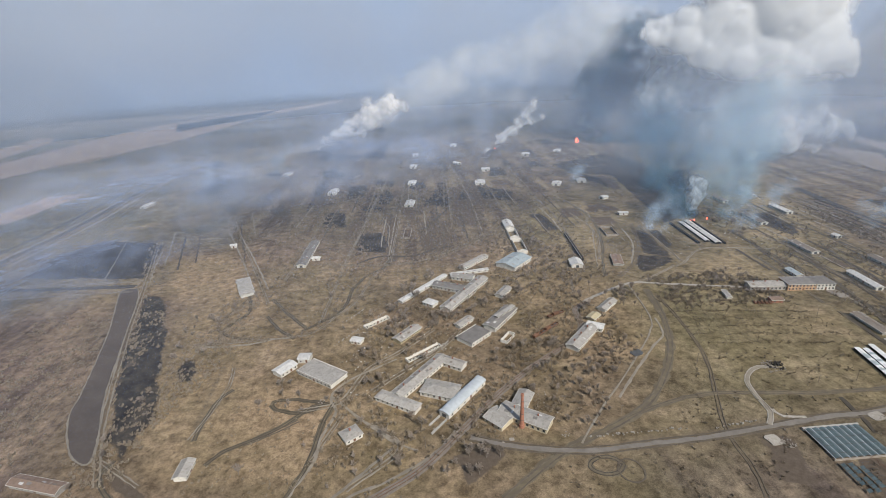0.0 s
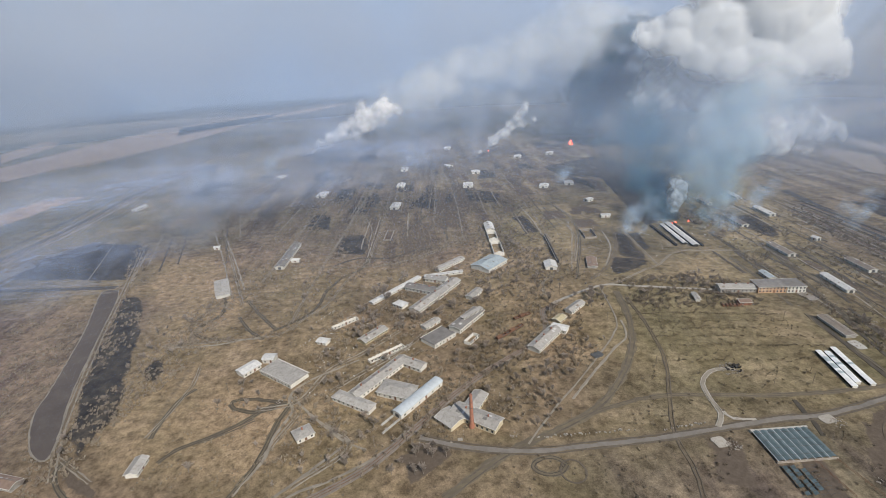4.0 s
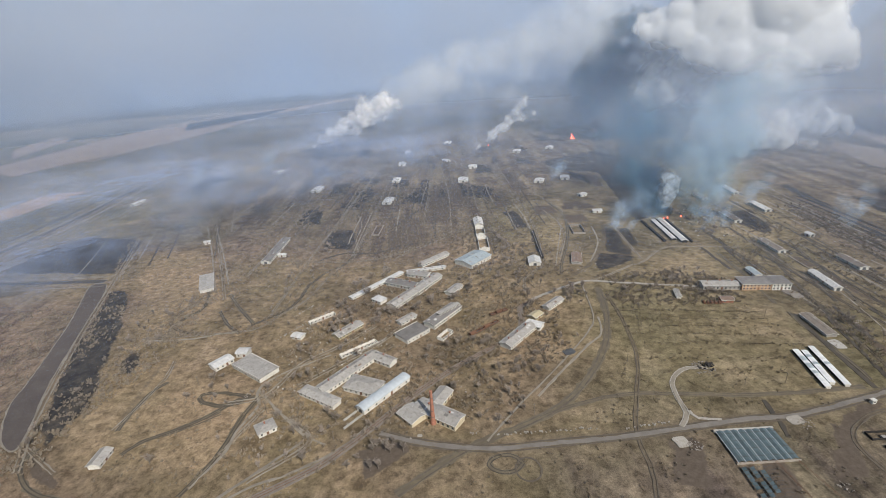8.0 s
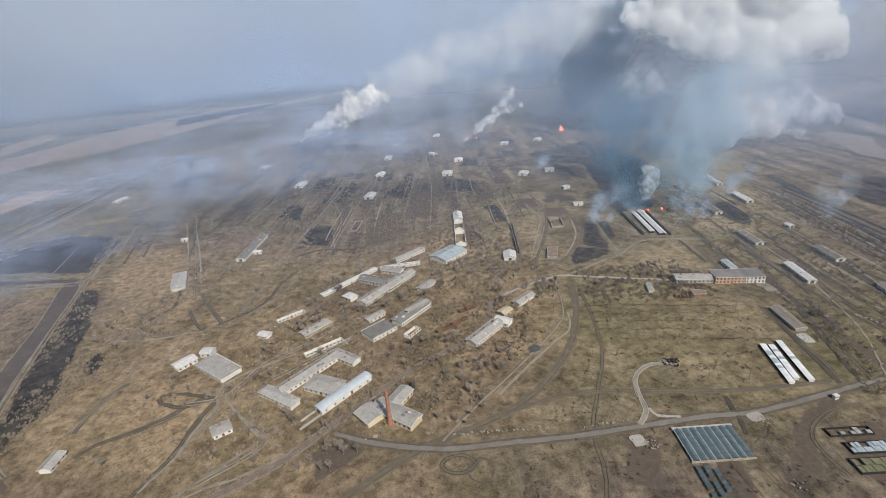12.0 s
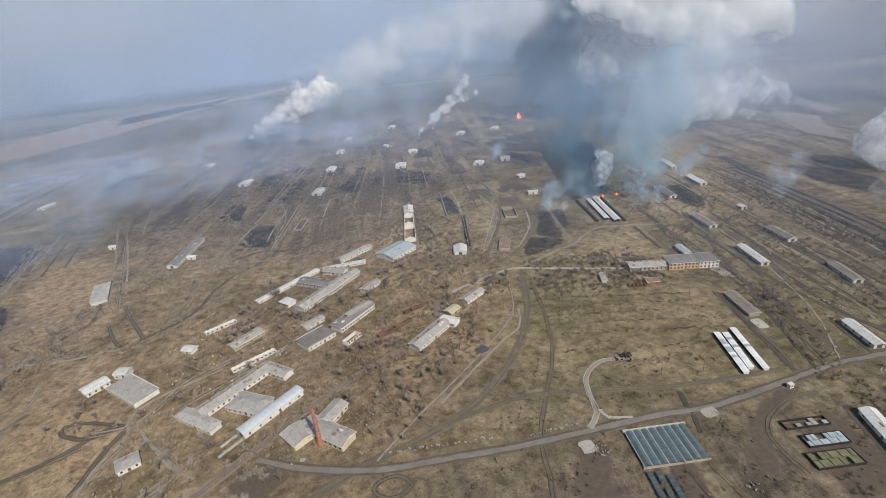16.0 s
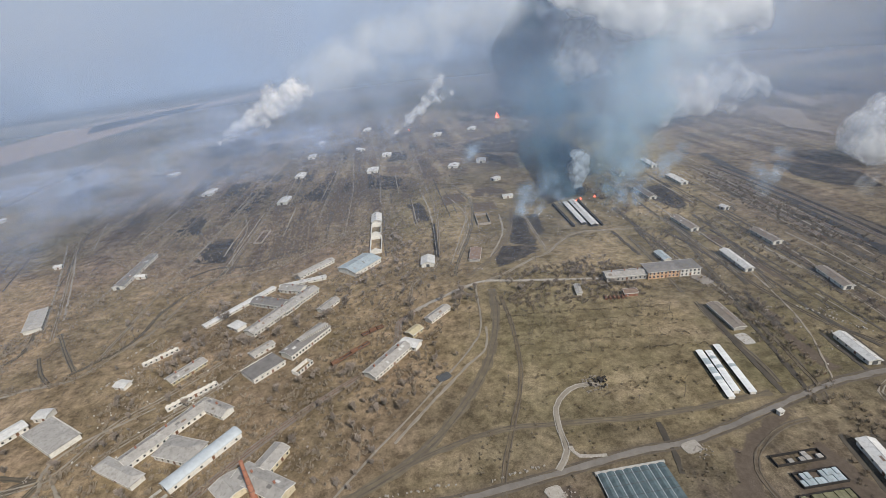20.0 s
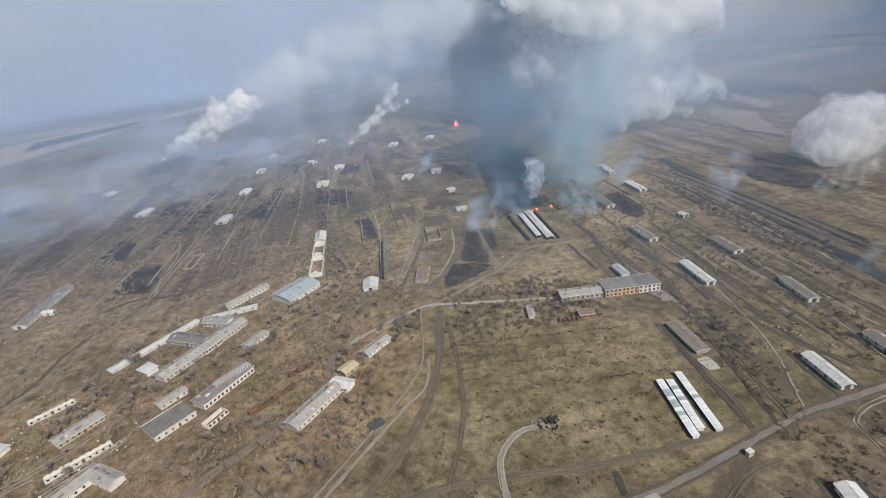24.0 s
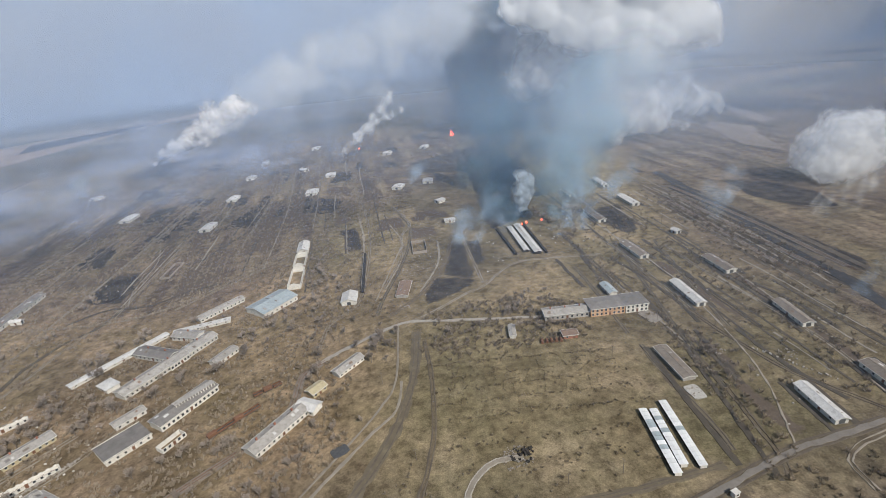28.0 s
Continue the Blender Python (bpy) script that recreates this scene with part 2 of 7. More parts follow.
BURNT = {
    "puddle": [(-179, 236), (-179, 247), (-170, 246), (-165, 235), (-165, 224), (-172, 225)],
    "pond_scorch": [(-244, 343), (-208, 290), (-204, 266), (-189, 230), (-170, 190), (-176, 178), (-177, 164), (-200, 203), (-222, 268)],
    "pond_strip": [(-242, 352), (-256, 353), (-233, 284), (-214, 230), (-190, 176), (-174, 158), (-184, 188), (-188, 221), (-201, 265), (-221, 315)],
    "west_field": [(-404, 415), (-275, 394), (-301, 491), (-378, 513), (-405, 468)],
    "plot_a": [(196, 368), (209, 420), (216, 432), (221, 426), (215, 361), (210, 357)],
    "plot_b": [(225, 428), (235, 423), (231, 381), (222, 377), (223, 393)],
    "plot_c": [(186, 366), (216, 355), (211, 346), (191, 334), (176, 328), (175, 339)],
    "square_a": [(-85, 478), (-52, 474), (-49, 417), (-81, 428)],
    "square_b": [(-84, 580), (-66, 593), (-59, 562), (-75, 555)],
    "square_c": [(-72, 626), (-45, 633), (-50, 589), (-66, 593)],
    "square_d": [(21, 670), (31, 701), (25, 559), (17, 585), (-9, 561)],
    "square_e": [(-134, 566), (-106, 564), (-100, 503), (-127, 510)],
    "square_f": [(-115, 697), (-88, 697), (-89, 631), (-112, 631)],
    "square_g": [(-75, 718), (-46, 719), (-51, 679), (-75, 685)],
    "square_h": [(94, 640), (120, 613), (112, 574), (93, 571)],
    "mag_a": [(-76, 599), (-51, 621), (-53, 678), (-75, 650)],
    "mag_b": [(-9, 579), (21, 559), (24, 582), (4, 586)],
    "mag_c": [(14, 599), (19, 682), (27, 689), (23, 595)],
    "mag_d": [(75, 585), (92, 578), (92, 642), (76, 650)],
    "mag_e": [(93, 575), (110, 570), (100, 629)],
    "mag_f": [(241, 695), (241, 641), (255, 602), (259, 649)],
    "mag_g": [(-87, 587), (-71, 574), (-74, 560), (-87, 569)],
    "mag_h": [(-176, 831), (-134, 791), (-134, 754), (-169, 771)],
    "mag_i": [(29, 832), (44, 815), (41, 761), (28, 768)],
    "rail_burn": [(475, 500), (470, 460), (453, 369), (445, 313), (438, 277), (428, 277), (434, 313), (442, 369), (461, 460), (466, 496)],
    "trench": [(132, 361), (134, 359), (140, 426), (138, 427)],
    "front": [(217, 757), (327, 823), (363, 745), (341, 577), (296, 467), (253, 446), (264, 528), (284, 667), (230, 696)],
    "east_patch": [(515, 478), (544, 455), (558, 413), (539, 367), (510, 389), (501, 423)],
    "east_verge": [(479, 516), (469, 443), (464, 349), (465, 283), (451, 271), (445, 329), (446, 413), (452, 477)],
    "burn_yard": [(343, 449), (386, 460), (365, 391), (354, 386), (349, 415)],
}
SOIL = {
    "pond": [(-270, 370), (-284, 368), (-258, 303), (-240, 251), (-230, 219), (-223, 196), (-205, 168), (-191, 159), (-195, 175), (-214, 217), (-235, 277), (-258, 344)],
    "pond_tail": [(-179, 154), (-173, 154.5), (-151, 136), (-151, 131), (-162, 136.5)],
    "orchard": [(-17, 505), (21, 506), (15, 409), (-12, 408)],
    "strip_a": [(-54, 544), (-39, 540), (-39, 389), (-46, 391)],
    "strip_b": [(229, 139), (235, 134), (220, 108), (205, 108)],
    "strip_c": [(145, 134), (158, 137), (154, 108), (137, 110)],
    "strip_d": [(240, 120), (262, 136), (266, 92), (236, 92)],
    "strip_e": [(180, 127), (192, 126), (186, 92), (174, 92)],
    "apron": [(293, 270), (299, 258), (305, 267), (306, 280), (299, 279)],
    "yard": [(-6, 142), (15, 152), (21, 140), (-3, 124)],
    "ring_yard": [(252, 149), (267, 152), (251, 141), (234, 134), (225, 115), (223, 124), (232, 138)],
    "store_a": [(342, 301), (349, 301), (347, 266), (343, 265)],
    "store_b": [(313, 252), (314, 248), (312, 212), (308, 210), (308, 227)],
    "store_c": [(381, 301), (376, 263), (370, 261), (373, 289)],
    "store_d": [(370, 230), (370, 202), (362, 198), (366, 221)],
    "store_e": [(276, 243), (279, 242), (277, 199), (273, 198)],
    "store_f": [(304, 211), (308, 170), (301, 168), (299, 195)],
    "north_field": [(23, 476), (56, 490), (95, 637), (76, 674), (31, 649)],
}
GREEN = {
    "lawn": [(29, 149), (48, 150), (60, 155), (54, 147), (38, 143), (18, 152)],
    "lawn_b": [(224, 282), (244, 278), (237, 267), (220, 268)],
    "plot": [(105, 126), (129, 126), (128, 110), (100, 111)],
    "plot_b": [(137, 134), (147, 133), (146, 109), (130, 110)],
    "south_east": [(130, 134), (215, 134), (262, 146), (365, 160), (365, 80), (120, 80)],
    "east_edge": [(262, 152), (365, 170), (360, 245), (268, 235)],
    "far_left": [(-583, 625), (-572, 708), (-423, 496), (-477, 487)],
}
PALE = {
    "field": [(249, 359), (280, 357), (277, 311), (258, 301), (211, 310)],
    "field_b": [(158, 464), (176, 465), (163, 386), (148, 348)],
    "camp": [(-174, 248), (-71, 191), (-76, 137), (-155, 148), (-169, 194)],
    "left_field": [(-274, 438), (-214, 444), (-133, 304), (-198, 279)],
    "ridge": [(-827, 1031), (-847, 1326), (-799, 1625), (-659, 1329), (-711, 1054)],
    "ridge_b": [(-3417, 516), (-2229, 1538), (-1677, 1505), (-1927, 1027)],
    "ridge_c": [(659, 674), (679, 577), (654, 551), (631, 614)],
    "heath": [(-327, 330), (-290, 343), (-261, 288), (-258, 259), (-280, 262)],
}

HEATH = {
    "magazine_field": [(-190, 430), (-60, 400), (60, 430), (140, 560), (300, 640), (430, 900), (220, 1150), (-220, 1080), (-280, 700)],
    "basin_side": [(-340, 140), (-215, 135), (-205, 330), (-260, 345), (-360, 330)],
    "north_scrub": [(-70, 380), (40, 372), (60, 430), (-60, 440)],
    "railway_side": [(395, 200), (440, 210), (520, 420), (620, 800), (480, 620), (400, 400)],
    "south_east": [(80, 80), (350, 80), (365, 165), (262, 146), (215, 134), (90, 130)],
    "east_heath": [(480, 260), (900, 300), (1200, 900), (700, 1000), (520, 600)],
}

RUSSET = {
    "camp": [(-260, 90), (60, 90), (110, 190), (150, 260), (130, 420), (-80, 420), (-300, 500), (-420, 260)],
}


def strewn_plots():
    """Small burnt and bare plots between the lanes of the old magazine field."""
    rng = random.Random(41)
    for k in range(84):
        x, y = rng.uniform(-170, 330), rng.uniform(440, 980)
        w, d, lean = rng.uniform(8, 26), rng.uniform(14, 60), rng.uniform(-0.12, 0.05)
        poly = [(x + rng.uniform(-3, 3), y), (x + w, y + rng.uniform(-4, 4)), (x + w + d * lean, y + d), (x + d * lean + rng.uniform(-4, 4), y + d * rng.uniform(0.8, 1.1))]
        (BURNT, SOIL, PALE, SOIL)[k % 4]["plot_%d" % k] = poly
    for k in range(26):
        x, y = rng.uniform(290, 470), rng.uniform(190, 560)
        w, d = rng.uniform(3, 7), rng.uniform(14, 45)
        (BURNT, SOIL, PALE)[k % 3]["lot_%d" % k] = [(x, y), (x + w, y), (x + w - d * 0.05, y + d), (x - d * 0.05, y + d)]


strewn_plots()


def edge_distance(x, y, poly, closed=True):
    """Distance of points to a line of corners, below nought inside a closed one."""
    best, inside = np.full(x.shape, 1e9), np.zeros(x.shape, bool)
    for (ax, ay), (bx, by) in zip(poly, poly[1:] + poly[:1] if closed else poly[1:]):
        dx, dy = bx - ax, by - ay
        s = np.clip(((x - ax) * dx + (y - ay) * dy) / (dx * dx + dy * dy + 1e-9), 0, 1)
        best = np.minimum(best, np.hypot(x - ax - s * dx, y - ay - s * dy))
        if closed and ay != by:
            inside ^= ((ay > y) != (by > y)) & (x < (bx - ax) * (y - ay) / (by - ay) + ax)
    return np.where(inside, -best, best) if closed else best


def curve_through(points, step=6.0):
    """A smooth line through the corners of a track."""
    p = [Vector((*q, 0)) for q in points]
    p = [p[0] * 2 - p[1]] + p + [p[-1] * 2 - p[-2]]
    out = []
    for a, b, c, d in zip(p, p[1:], p[2:], p[3:]):
        n = max(2, int((c - b).length / step))
        for k in range(n):
            s = k / n
            q = 0.5 * ((2 * b) + (c - a) * s + (2 * a - 5 * b + 4 * c - d) * s * s + (3 * b - a - 3 * c + d) * s ** 3)
            out.append((q.x, q.y))
    return out + [tuple(p[-2][:2])]


def wobble(x, y, size, seed=0.0):
    """Smooth random swell between -1 and 1, from crossing waves."""
    a = np.sin(x / size * 2.1 + 1.3 * np.sin(y / size * 1.7 + seed) + seed * 3)
    b = np.sin(y / size * 2.6 + 1.7 * np.sin(x / size * 1.3 - seed) + seed * 5)
    c = np.sin((x + y) / size * 4.3 + 2 * np.sin((x - y) / size * 3.1 + seed))
    return (a + b + 0.6 * c) / 2.6


# ---- the ground, one sheet to the horizon ----
def make_ground():
    cx, cy = 70.0, -100.0
    front = np.radians(np.arange(-64, 64.01, 0.2))
    back = np.radians(np.arange(70, 291, 6.0))
    az = np.concatenate([front, back])
    rad = np.concatenate([[20.0, 60.0, 90.0], np.geomspace(110, 4950, 470)])
    a, r = np.meshgrid(az, rad)
    x, y = cx + r * np.sin(a), cy + r * np.cos(a)
    n_a, n_r = len(az), len(rad)
    px, py = x.ravel(), y.ravel()
    wx, wy = px + 2 * wobble(px, py, 17, 1.0) + 1.0 * wobble(px, py, 5, 2.0), py + 2 * wobble(px, py, 19, 3.0) + 1.0 * wobble(px, py, 4, 4.0)

    def cover(plan, soft):
        total = np.zeros(px.shape)
        for poly in plan.values():
            xs, ys = zip(*poly)
            reach = 12 + 0.1 * max(max(xs) - min(xs), max(ys) - min(ys))
            near = (px > min(xs) - reach) & (px < max(xs) + reach) & (py > min(ys) - reach) & (py < max(ys) + reach)
            d = edge_distance(wx[near], wy[near], poly)
            total[near] = np.maximum(total[near], np.clip(0.5 - d / soft, 0, 1))
        return total

    wear = np.zeros(px.shape)
    for name, line in TRACKS.items():
        line = curve_through(line)
        xs, ys = zip(*line)
        near = (px > min(xs) - 8) & (px < max(xs) + 8) & (py > min(ys) - 8) & (py < max(ys) + 8)
        half = {"main_road": 4.5, "bend_track": 2.4, "ditch_track": 1.6, "foot_path": 0.9}.get(name, 1.7)
        d = edge_distance(px[near], py[near], line, False) + 0.5 * wobble(px[near], py[near], 6, 5.0)
        wear[near] = np.maximum(wear[near], np.clip(1.2 - d / half, 0, 1))
    burnt, soil, green, pale = cover(BURNT, 5.0), cover(SOIL, 4.0), cover(GREEN, 7.0), cover(PALE, 16.0)
    heath = cover(HEATH, 40.0)
    russet = cover(RUSSET, 60.0)
    far = np.clip((np.hypot(px - cx, py - cy) - 1100) / 900, 0, 1)
    z = 0.08 * wobble(px, py, 60, 2.0) - 0.22 + 0.05 * wobble(px, py, 14, 7.0)
    verts = np.column_stack([px, py, z])
    idx = np.arange(n_a * n_r).reshape(n_r, n_a)
    nxt = np.roll(idx, -1, axis=1)
    quads = np.stack([idx[:-1], nxt[:-1], nxt[1:], idx[1:]], -1).reshape(-1, 4)[:, ::-1]
    me = bpy.data.meshes.new("ground")
    me.from_pydata(verts.tolist(), [], quads.tolist() + [idx[0].tolist()])
    for name, rgb in (("cover", (burnt, wear, green)), ("earth", (soil, pale, far))):
        layer = me.attributes.new(name, "FLOAT_COLOR", "POINT")
        layer.data.foreach_set("color", np.column_stack([*rgb, heath if name == "earth" else russet]).astype(np.float32).ravel())
    me.polygons.foreach_set("use_smooth", np.ones(len(me.polygons), bool))
    return me


def ground_material():
    m, t, out = nodes_of("steppe")
    at = t.nodes.new("ShaderNodeNewGeometry").outputs["Position"]
    cover, earth = (add(t, "ShaderNodeAttribute", attribute_name=n) for n in ("cover", "earth"))
    c, e = (add(t, "ShaderNodeSeparateColor") for _ in range(2))
    t.links.new(cover.outputs["Color"], c.inputs[0])
    t.links.new(earth.outputs["Color"], e.inputs[0])
    huge, mid = fbm(t, 0.006, 6, 0.6, at), fbm(t, 0.035, 8, 0.65, at)
    fine, tuft = fbm(t, 0.35, 6, 0.7, at), fbm(t, 1.6, 4, 0.7, at)
    straw = ramp(t, mid, (0.28, (0.118, 0.095, 0.052)), (0.5, (0.225, 0.182, 0.106)), (0.7, (0.34, 0.275, 0.17)))
    heath = ramp(t, mid, (0.3, (0.1, 0.08, 0.05)), (0.55, (0.185, 0.148, 0.094)), (0.75, (0.28, 0.225, 0.145)))
    col = blend(t, ramp(t, huge, (0.42, (0, 0, 0)), (0.58, (1, 1, 1))), straw, heath)

    def edge(mask, width=0.3, grain=fine, amount=1.1):
        return ramp(t, calc(t, "ADD", mask, calc(t, "MULTIPLY", calc(t, "SUBTRACT", grain, 0.5), amount)), (0.5 - width / 2, (0, 0, 0)), (0.5 + width / 2, (1, 1, 1)))

    strip = add(t, "ShaderNodeMapping", vector_type="POINT")
    strip.inputs["Scale"].default_value = (0.0016, 0.008, 0.001)
    strip.inputs["Rotation"].default_value = (0, 0, 0.25)
    t.links.new(at, strip.inputs["Vector"])
    cells = add(t, "ShaderNodeTexVoronoi", Scale=1.0)
    t.links.new(strip.outputs[0], cells.inputs["Vector"])
    fields = ramp(t, cells.outputs["Color"], (0.2, (0.1, 0.09, 0.06)), (0.45, (0.22, 0.16, 0.1)), (0.6, (0.13, 0.14, 0.07)), (0.8, (0.34, 0.26, 0.17)))
    col = blend(t, calc(t, "MULTIPLY", e.outputs[2], 0.85), col, fields)
    col = blend(t, calc(t, "MULTIPLY", edge(c.outputs[2], 0.6, fine, 0.6), 0.6), col, ramp(t, fine, (0.35, (0.118, 0.1, 0.054)), (0.65, (0.17, 0.144, 0.082))))
    col = blend(t, calc(t, "MULTIPLY", edge(e.outputs[1], 0.8, mid), 0.65), col, blend(t, e.outputs[2], ramp(t, fine, (0.35, (0.25, 0.192, 0.11)), (0.65, (0.34, 0.27, 0.165))), (0.46, 0.31, 0.21)))
    scrub = ramp(t, fbm(t, 0.12, 8, 0.75, at), (0.56, (0, 0, 0)), (0.68, (1, 1, 1)))
    col = blend(t, calc(t, "MULTIPLY", scrub, 0.55), col, (0.1, 0.075, 0.05))
    lanes = add(t, "ShaderNodeMapping", vector_type="POINT")
    lanes.inputs["Scale"].default_value = (0.055, 0.0055, 0.01)
    lanes.inputs["Rotation"].default_value = (0, 0, -0.04)
    t.links.new(at, lanes.inputs["Vector"])
    streak = fbm(t, 1.0, 6, 0.6, lanes.outputs[0])
    moor = ramp(t, fbm(t, 0.05, 8, 0.7, at), (0.32, (0.085, 0.068, 0.056)), (0.5, (0.155, 0.122, 0.094)), (0.68, (0.25, 0.195, 0.14)))
    col = blend(t, calc(t, "MULTIPLY", edge(earth.outputs["Alpha"], 1.0, mid), 0.75), col, moor)
    col = blend(t, calc(t, "MULTIPLY", ramp(t, streak, (0.52, (0, 0, 0)), (0.6, (1, 1, 1))), calc(t, "ADD", calc(t, "MULTIPLY", earth.outputs["Alpha"], 0.55), 0.08)), col, (0.07, 0.055, 0.05))
    col = blend(t, calc(t, "MULTIPLY", ramp(t, streak, (0.36, (1, 1, 1)), (0.45, (0, 0, 0))), calc(t, "ADD", calc(t, "MULTIPLY", earth.outputs["Alpha"], 0.6), 0.08)), col, (0.3, 0.24, 0.16))
    speck = ramp(t, fbm(t, 0.55, 5, 0.75, at), (0.57, (0, 0, 0)), (0.66, (1, 1, 1)))
    col = blend(t, calc(t, "MULTIPLY", calc(t, "MULTIPLY", speck, ramp(t, mid, (0.42, (0, 0, 0)), (0.6, (1, 1, 1)))), 0.6), col, (0.085, 0.065, 0.048))
    col = blend(t, calc(t, "MULTIPLY", cover.outputs["Alpha"], 0.8), col, (1.22, 1.13, 1.17), "MULTIPLY")
    tufts = ramp(t, tuft, (0.33, (0.74, 0.74, 0.74)), (0.68, (1.26, 1.26, 1.26)))
    col = blend(t, 1.0, col, tufts, "MULTIPLY")
    mottle = ramp(t, fbm(t, 0.16, 6, 0.72, at), (0.36, (0.56, 0.55, 0.55)), (0.5, (0.98, 0.98, 1.0)), (0.64, (1.36, 1.36, 1.38)))
    col = blend(t, 1.0, col, mottle, "MULTIPLY")
    drift = ramp(t, fbm(t, 0.014, 5, 0.6, at), (0.36, (0.84, 0.86, 0.82)), (0.64, (1.17, 1.13, 1.12)))
    col = blend(t, 1.0, col, drift, "MULTIPLY")
    clump = ramp(t, fbm(t, 0.26, 4, 0.6, at), (0.59, (0, 0, 0)), (0.66, (1, 1, 1)))
    col = blend(t, calc(t, "MULTIPLY", clump, calc(t, "ADD", calc(t, "MULTIPLY", cover.outputs["Alpha"], 0.3), 0.2)), col, (0.078, 0.06, 0.045))
    col = blend(t, edge(e.outputs[0]), col, ramp(t, fine, (0.3, (0.095, 0.074, 0.057)), (0.7, (0.15, 0.118, 0.09))))
    col = blend(t, edge(c.outputs[0], 0.35), col, ramp(t, fbm(t, 0.09, 8, 0.75, at), (0.36, (0.026, 0.025, 0.027)), (0.52, (0.062, 0.055, 0.05)), (0.66, (0.13, 0.108, 0.085))))
    col = blend(t, calc(t, "MULTIPLY", edge(c.outputs[1], 0.9, fine, 0.8), 0.75), col, ramp(t, fine, (0.3, (0.1, 0.078, 0.056)), (0.7, (0.18, 0.145, 0.105))))
    p = add(t, "ShaderNodeBsdfPrincipled", Roughness=0.95)
    p.inputs["Specular IOR Level"].default_value = 0.15
    t.links.new(col, p.inputs["Base Color"])
    b = add(t, "ShaderNodeBump", Strength=0.7, Distance=0.5)
    t.links.new(tuft, b.inputs["Height"])
    t.links.new(b.outputs[0], p.inputs["Normal"])
    t.links.new(p.outputs[0], out.inputs[0])
    return m


ground = tagged(new("ground", make_ground()), "dry straw-coloured steppe with bare soil and burnt patches", "ground", kind="structure")
ground.data.materials.append(ground_material())


# ---- small builders ----
def part(name, bm, material, parent=None, label=""):
    me = bpy.data.meshes.new(name)
    bm.to_mesh(me)
    bm.free()
    for m in material if isinstance(material, (list, tuple)) else [material]:
        me.materials.append(m)
    ob = new(name, me)
    if parent:
        ob.parent = parent
    return tagged(ob, label)


def thing(name, label, category, m=None, group="", kind=""):
    ob = new(name)
    ob.empty_display_size = 0.5
    if m is not None:
        ob.matrix_basis = m
    return tagged(ob, label, category, group, kind)


def block(bm, lo, hi, mat=0):
    """A box between two corners."""
    x0, y0, z0 = lo
    x1, y1, z1 = hi
    v = [bm.verts.new(p) for p in ((x0, y0, z0), (x1, y0, z0), (x1, y1, z0), (x0, y1, z0), (x0, y0, z1), (x1, y0, z1), (x1, y1, z1), (x0, y1, z1))]
    for f in ((3, 2, 1, 0), (4, 5, 6, 7), (0, 1, 5, 4), (1, 2, 6, 5), (2, 3, 7, 6), (3, 0, 4, 7)):
        bm.faces.new([v[k] for k in f]).material_index = mat
    return v


def prism(bm, outline, y0, y1, mat=0):
    """An outline in x and z, drawn out from y0 to y1."""
    a = [bm.verts.new((x, y0, z)) for x, z in outline]
    b = [bm.verts.new((x, y1, z)) for x, z in outline]
    n = len(a)
    bm.faces.new(a).material_index = mat
    bm.faces.new(b[::-1]).material_index = mat
    for k in range(n):
        bm.faces.new((a[k], b[k], b[(k + 1) % n], a[(k + 1) % n])).material_index = mat


def prism_x(bm, outline, x0, x1, mat=0):
    """An outline in y and z, drawn out from x0 to x1."""
    a = [bm.verts.new((x0, y, z)) for y, z in outline]
    b = [bm.verts.new((x1, y, z)) for y, z in outline]
    n = len(a)
    bm.faces.new(a[::-1]).material_index = mat
    bm.faces.new(b).material_index = mat
    for k in range(n):
        bm.faces.new((a[k], a[(k + 1) % n], b[(k + 1) % n], b[k])).material_index = mat


def tube(bm, p, q, r0, r1, sides=6, mat=0, caps=True):
    """A tapered round bar from p to q."""
    p, q = Vector(p), Vector(q)
    turn = (q - p).to_track_quat("Z", "Y")
    rings = []
    for c, r in ((p, r0), (q, r1)):
        rings.append([bm.verts.new(c + turn @ Vector((r * math.cos(k * math.tau / sides), r * math.sin(k * math.tau / sides), 0))) for k in range(sides)])
    for k in range(sides):
        bm.faces.new((rings[0][k], rings[0][(k + 1) % sides], rings[1][(k + 1) % sides], rings[1][k])).material_index = mat
    if caps and sides > 2:
        bm.faces.new(rings[0][::-1]).material_index = mat
        bm.faces.new(rings[1]).material_index = mat


def mesh_of(name, bm, *materials):
    me = bpy.data.meshes.new(name)
    bm.to_mesh(me)
    bm.free()
    for m in materials:
        me.materials.append(m)
    return me


def share(name, me, parent, m, label=""):
    """One more object on a shared mesh, under a thing or a part."""
    ob = new(name, me)
    ob.parent = parent
    ob.matrix_basis = m
    return tagged(ob, label)


def window_mesh(w, h, frame_material):
    """The frame of a window, with a hole for the pane, and the pane."""
    bm = bmesh.new()
    f = 0.1
    block(bm, (-w / 2 - f, -0.07, -f), (w / 2 + f, 0.02, h + f))
    bm.faces.ensure_lookup_table()
    front = min(bm.faces, key=lambda q: q.calc_center_median().y)
    bmesh.ops.inset_individual(bm, faces=[front], thickness=f)
    bmesh.ops.translate(bm, verts=front.verts, vec=(0, 0.06, 0))
    glass = bmesh.new()
    block(glass, (-w / 2, -0.035, 0), (w / 2, -0.015, h))
    return mesh_of("window", bm, frame_material), mesh_of("pane", glass, GLASSDARK)


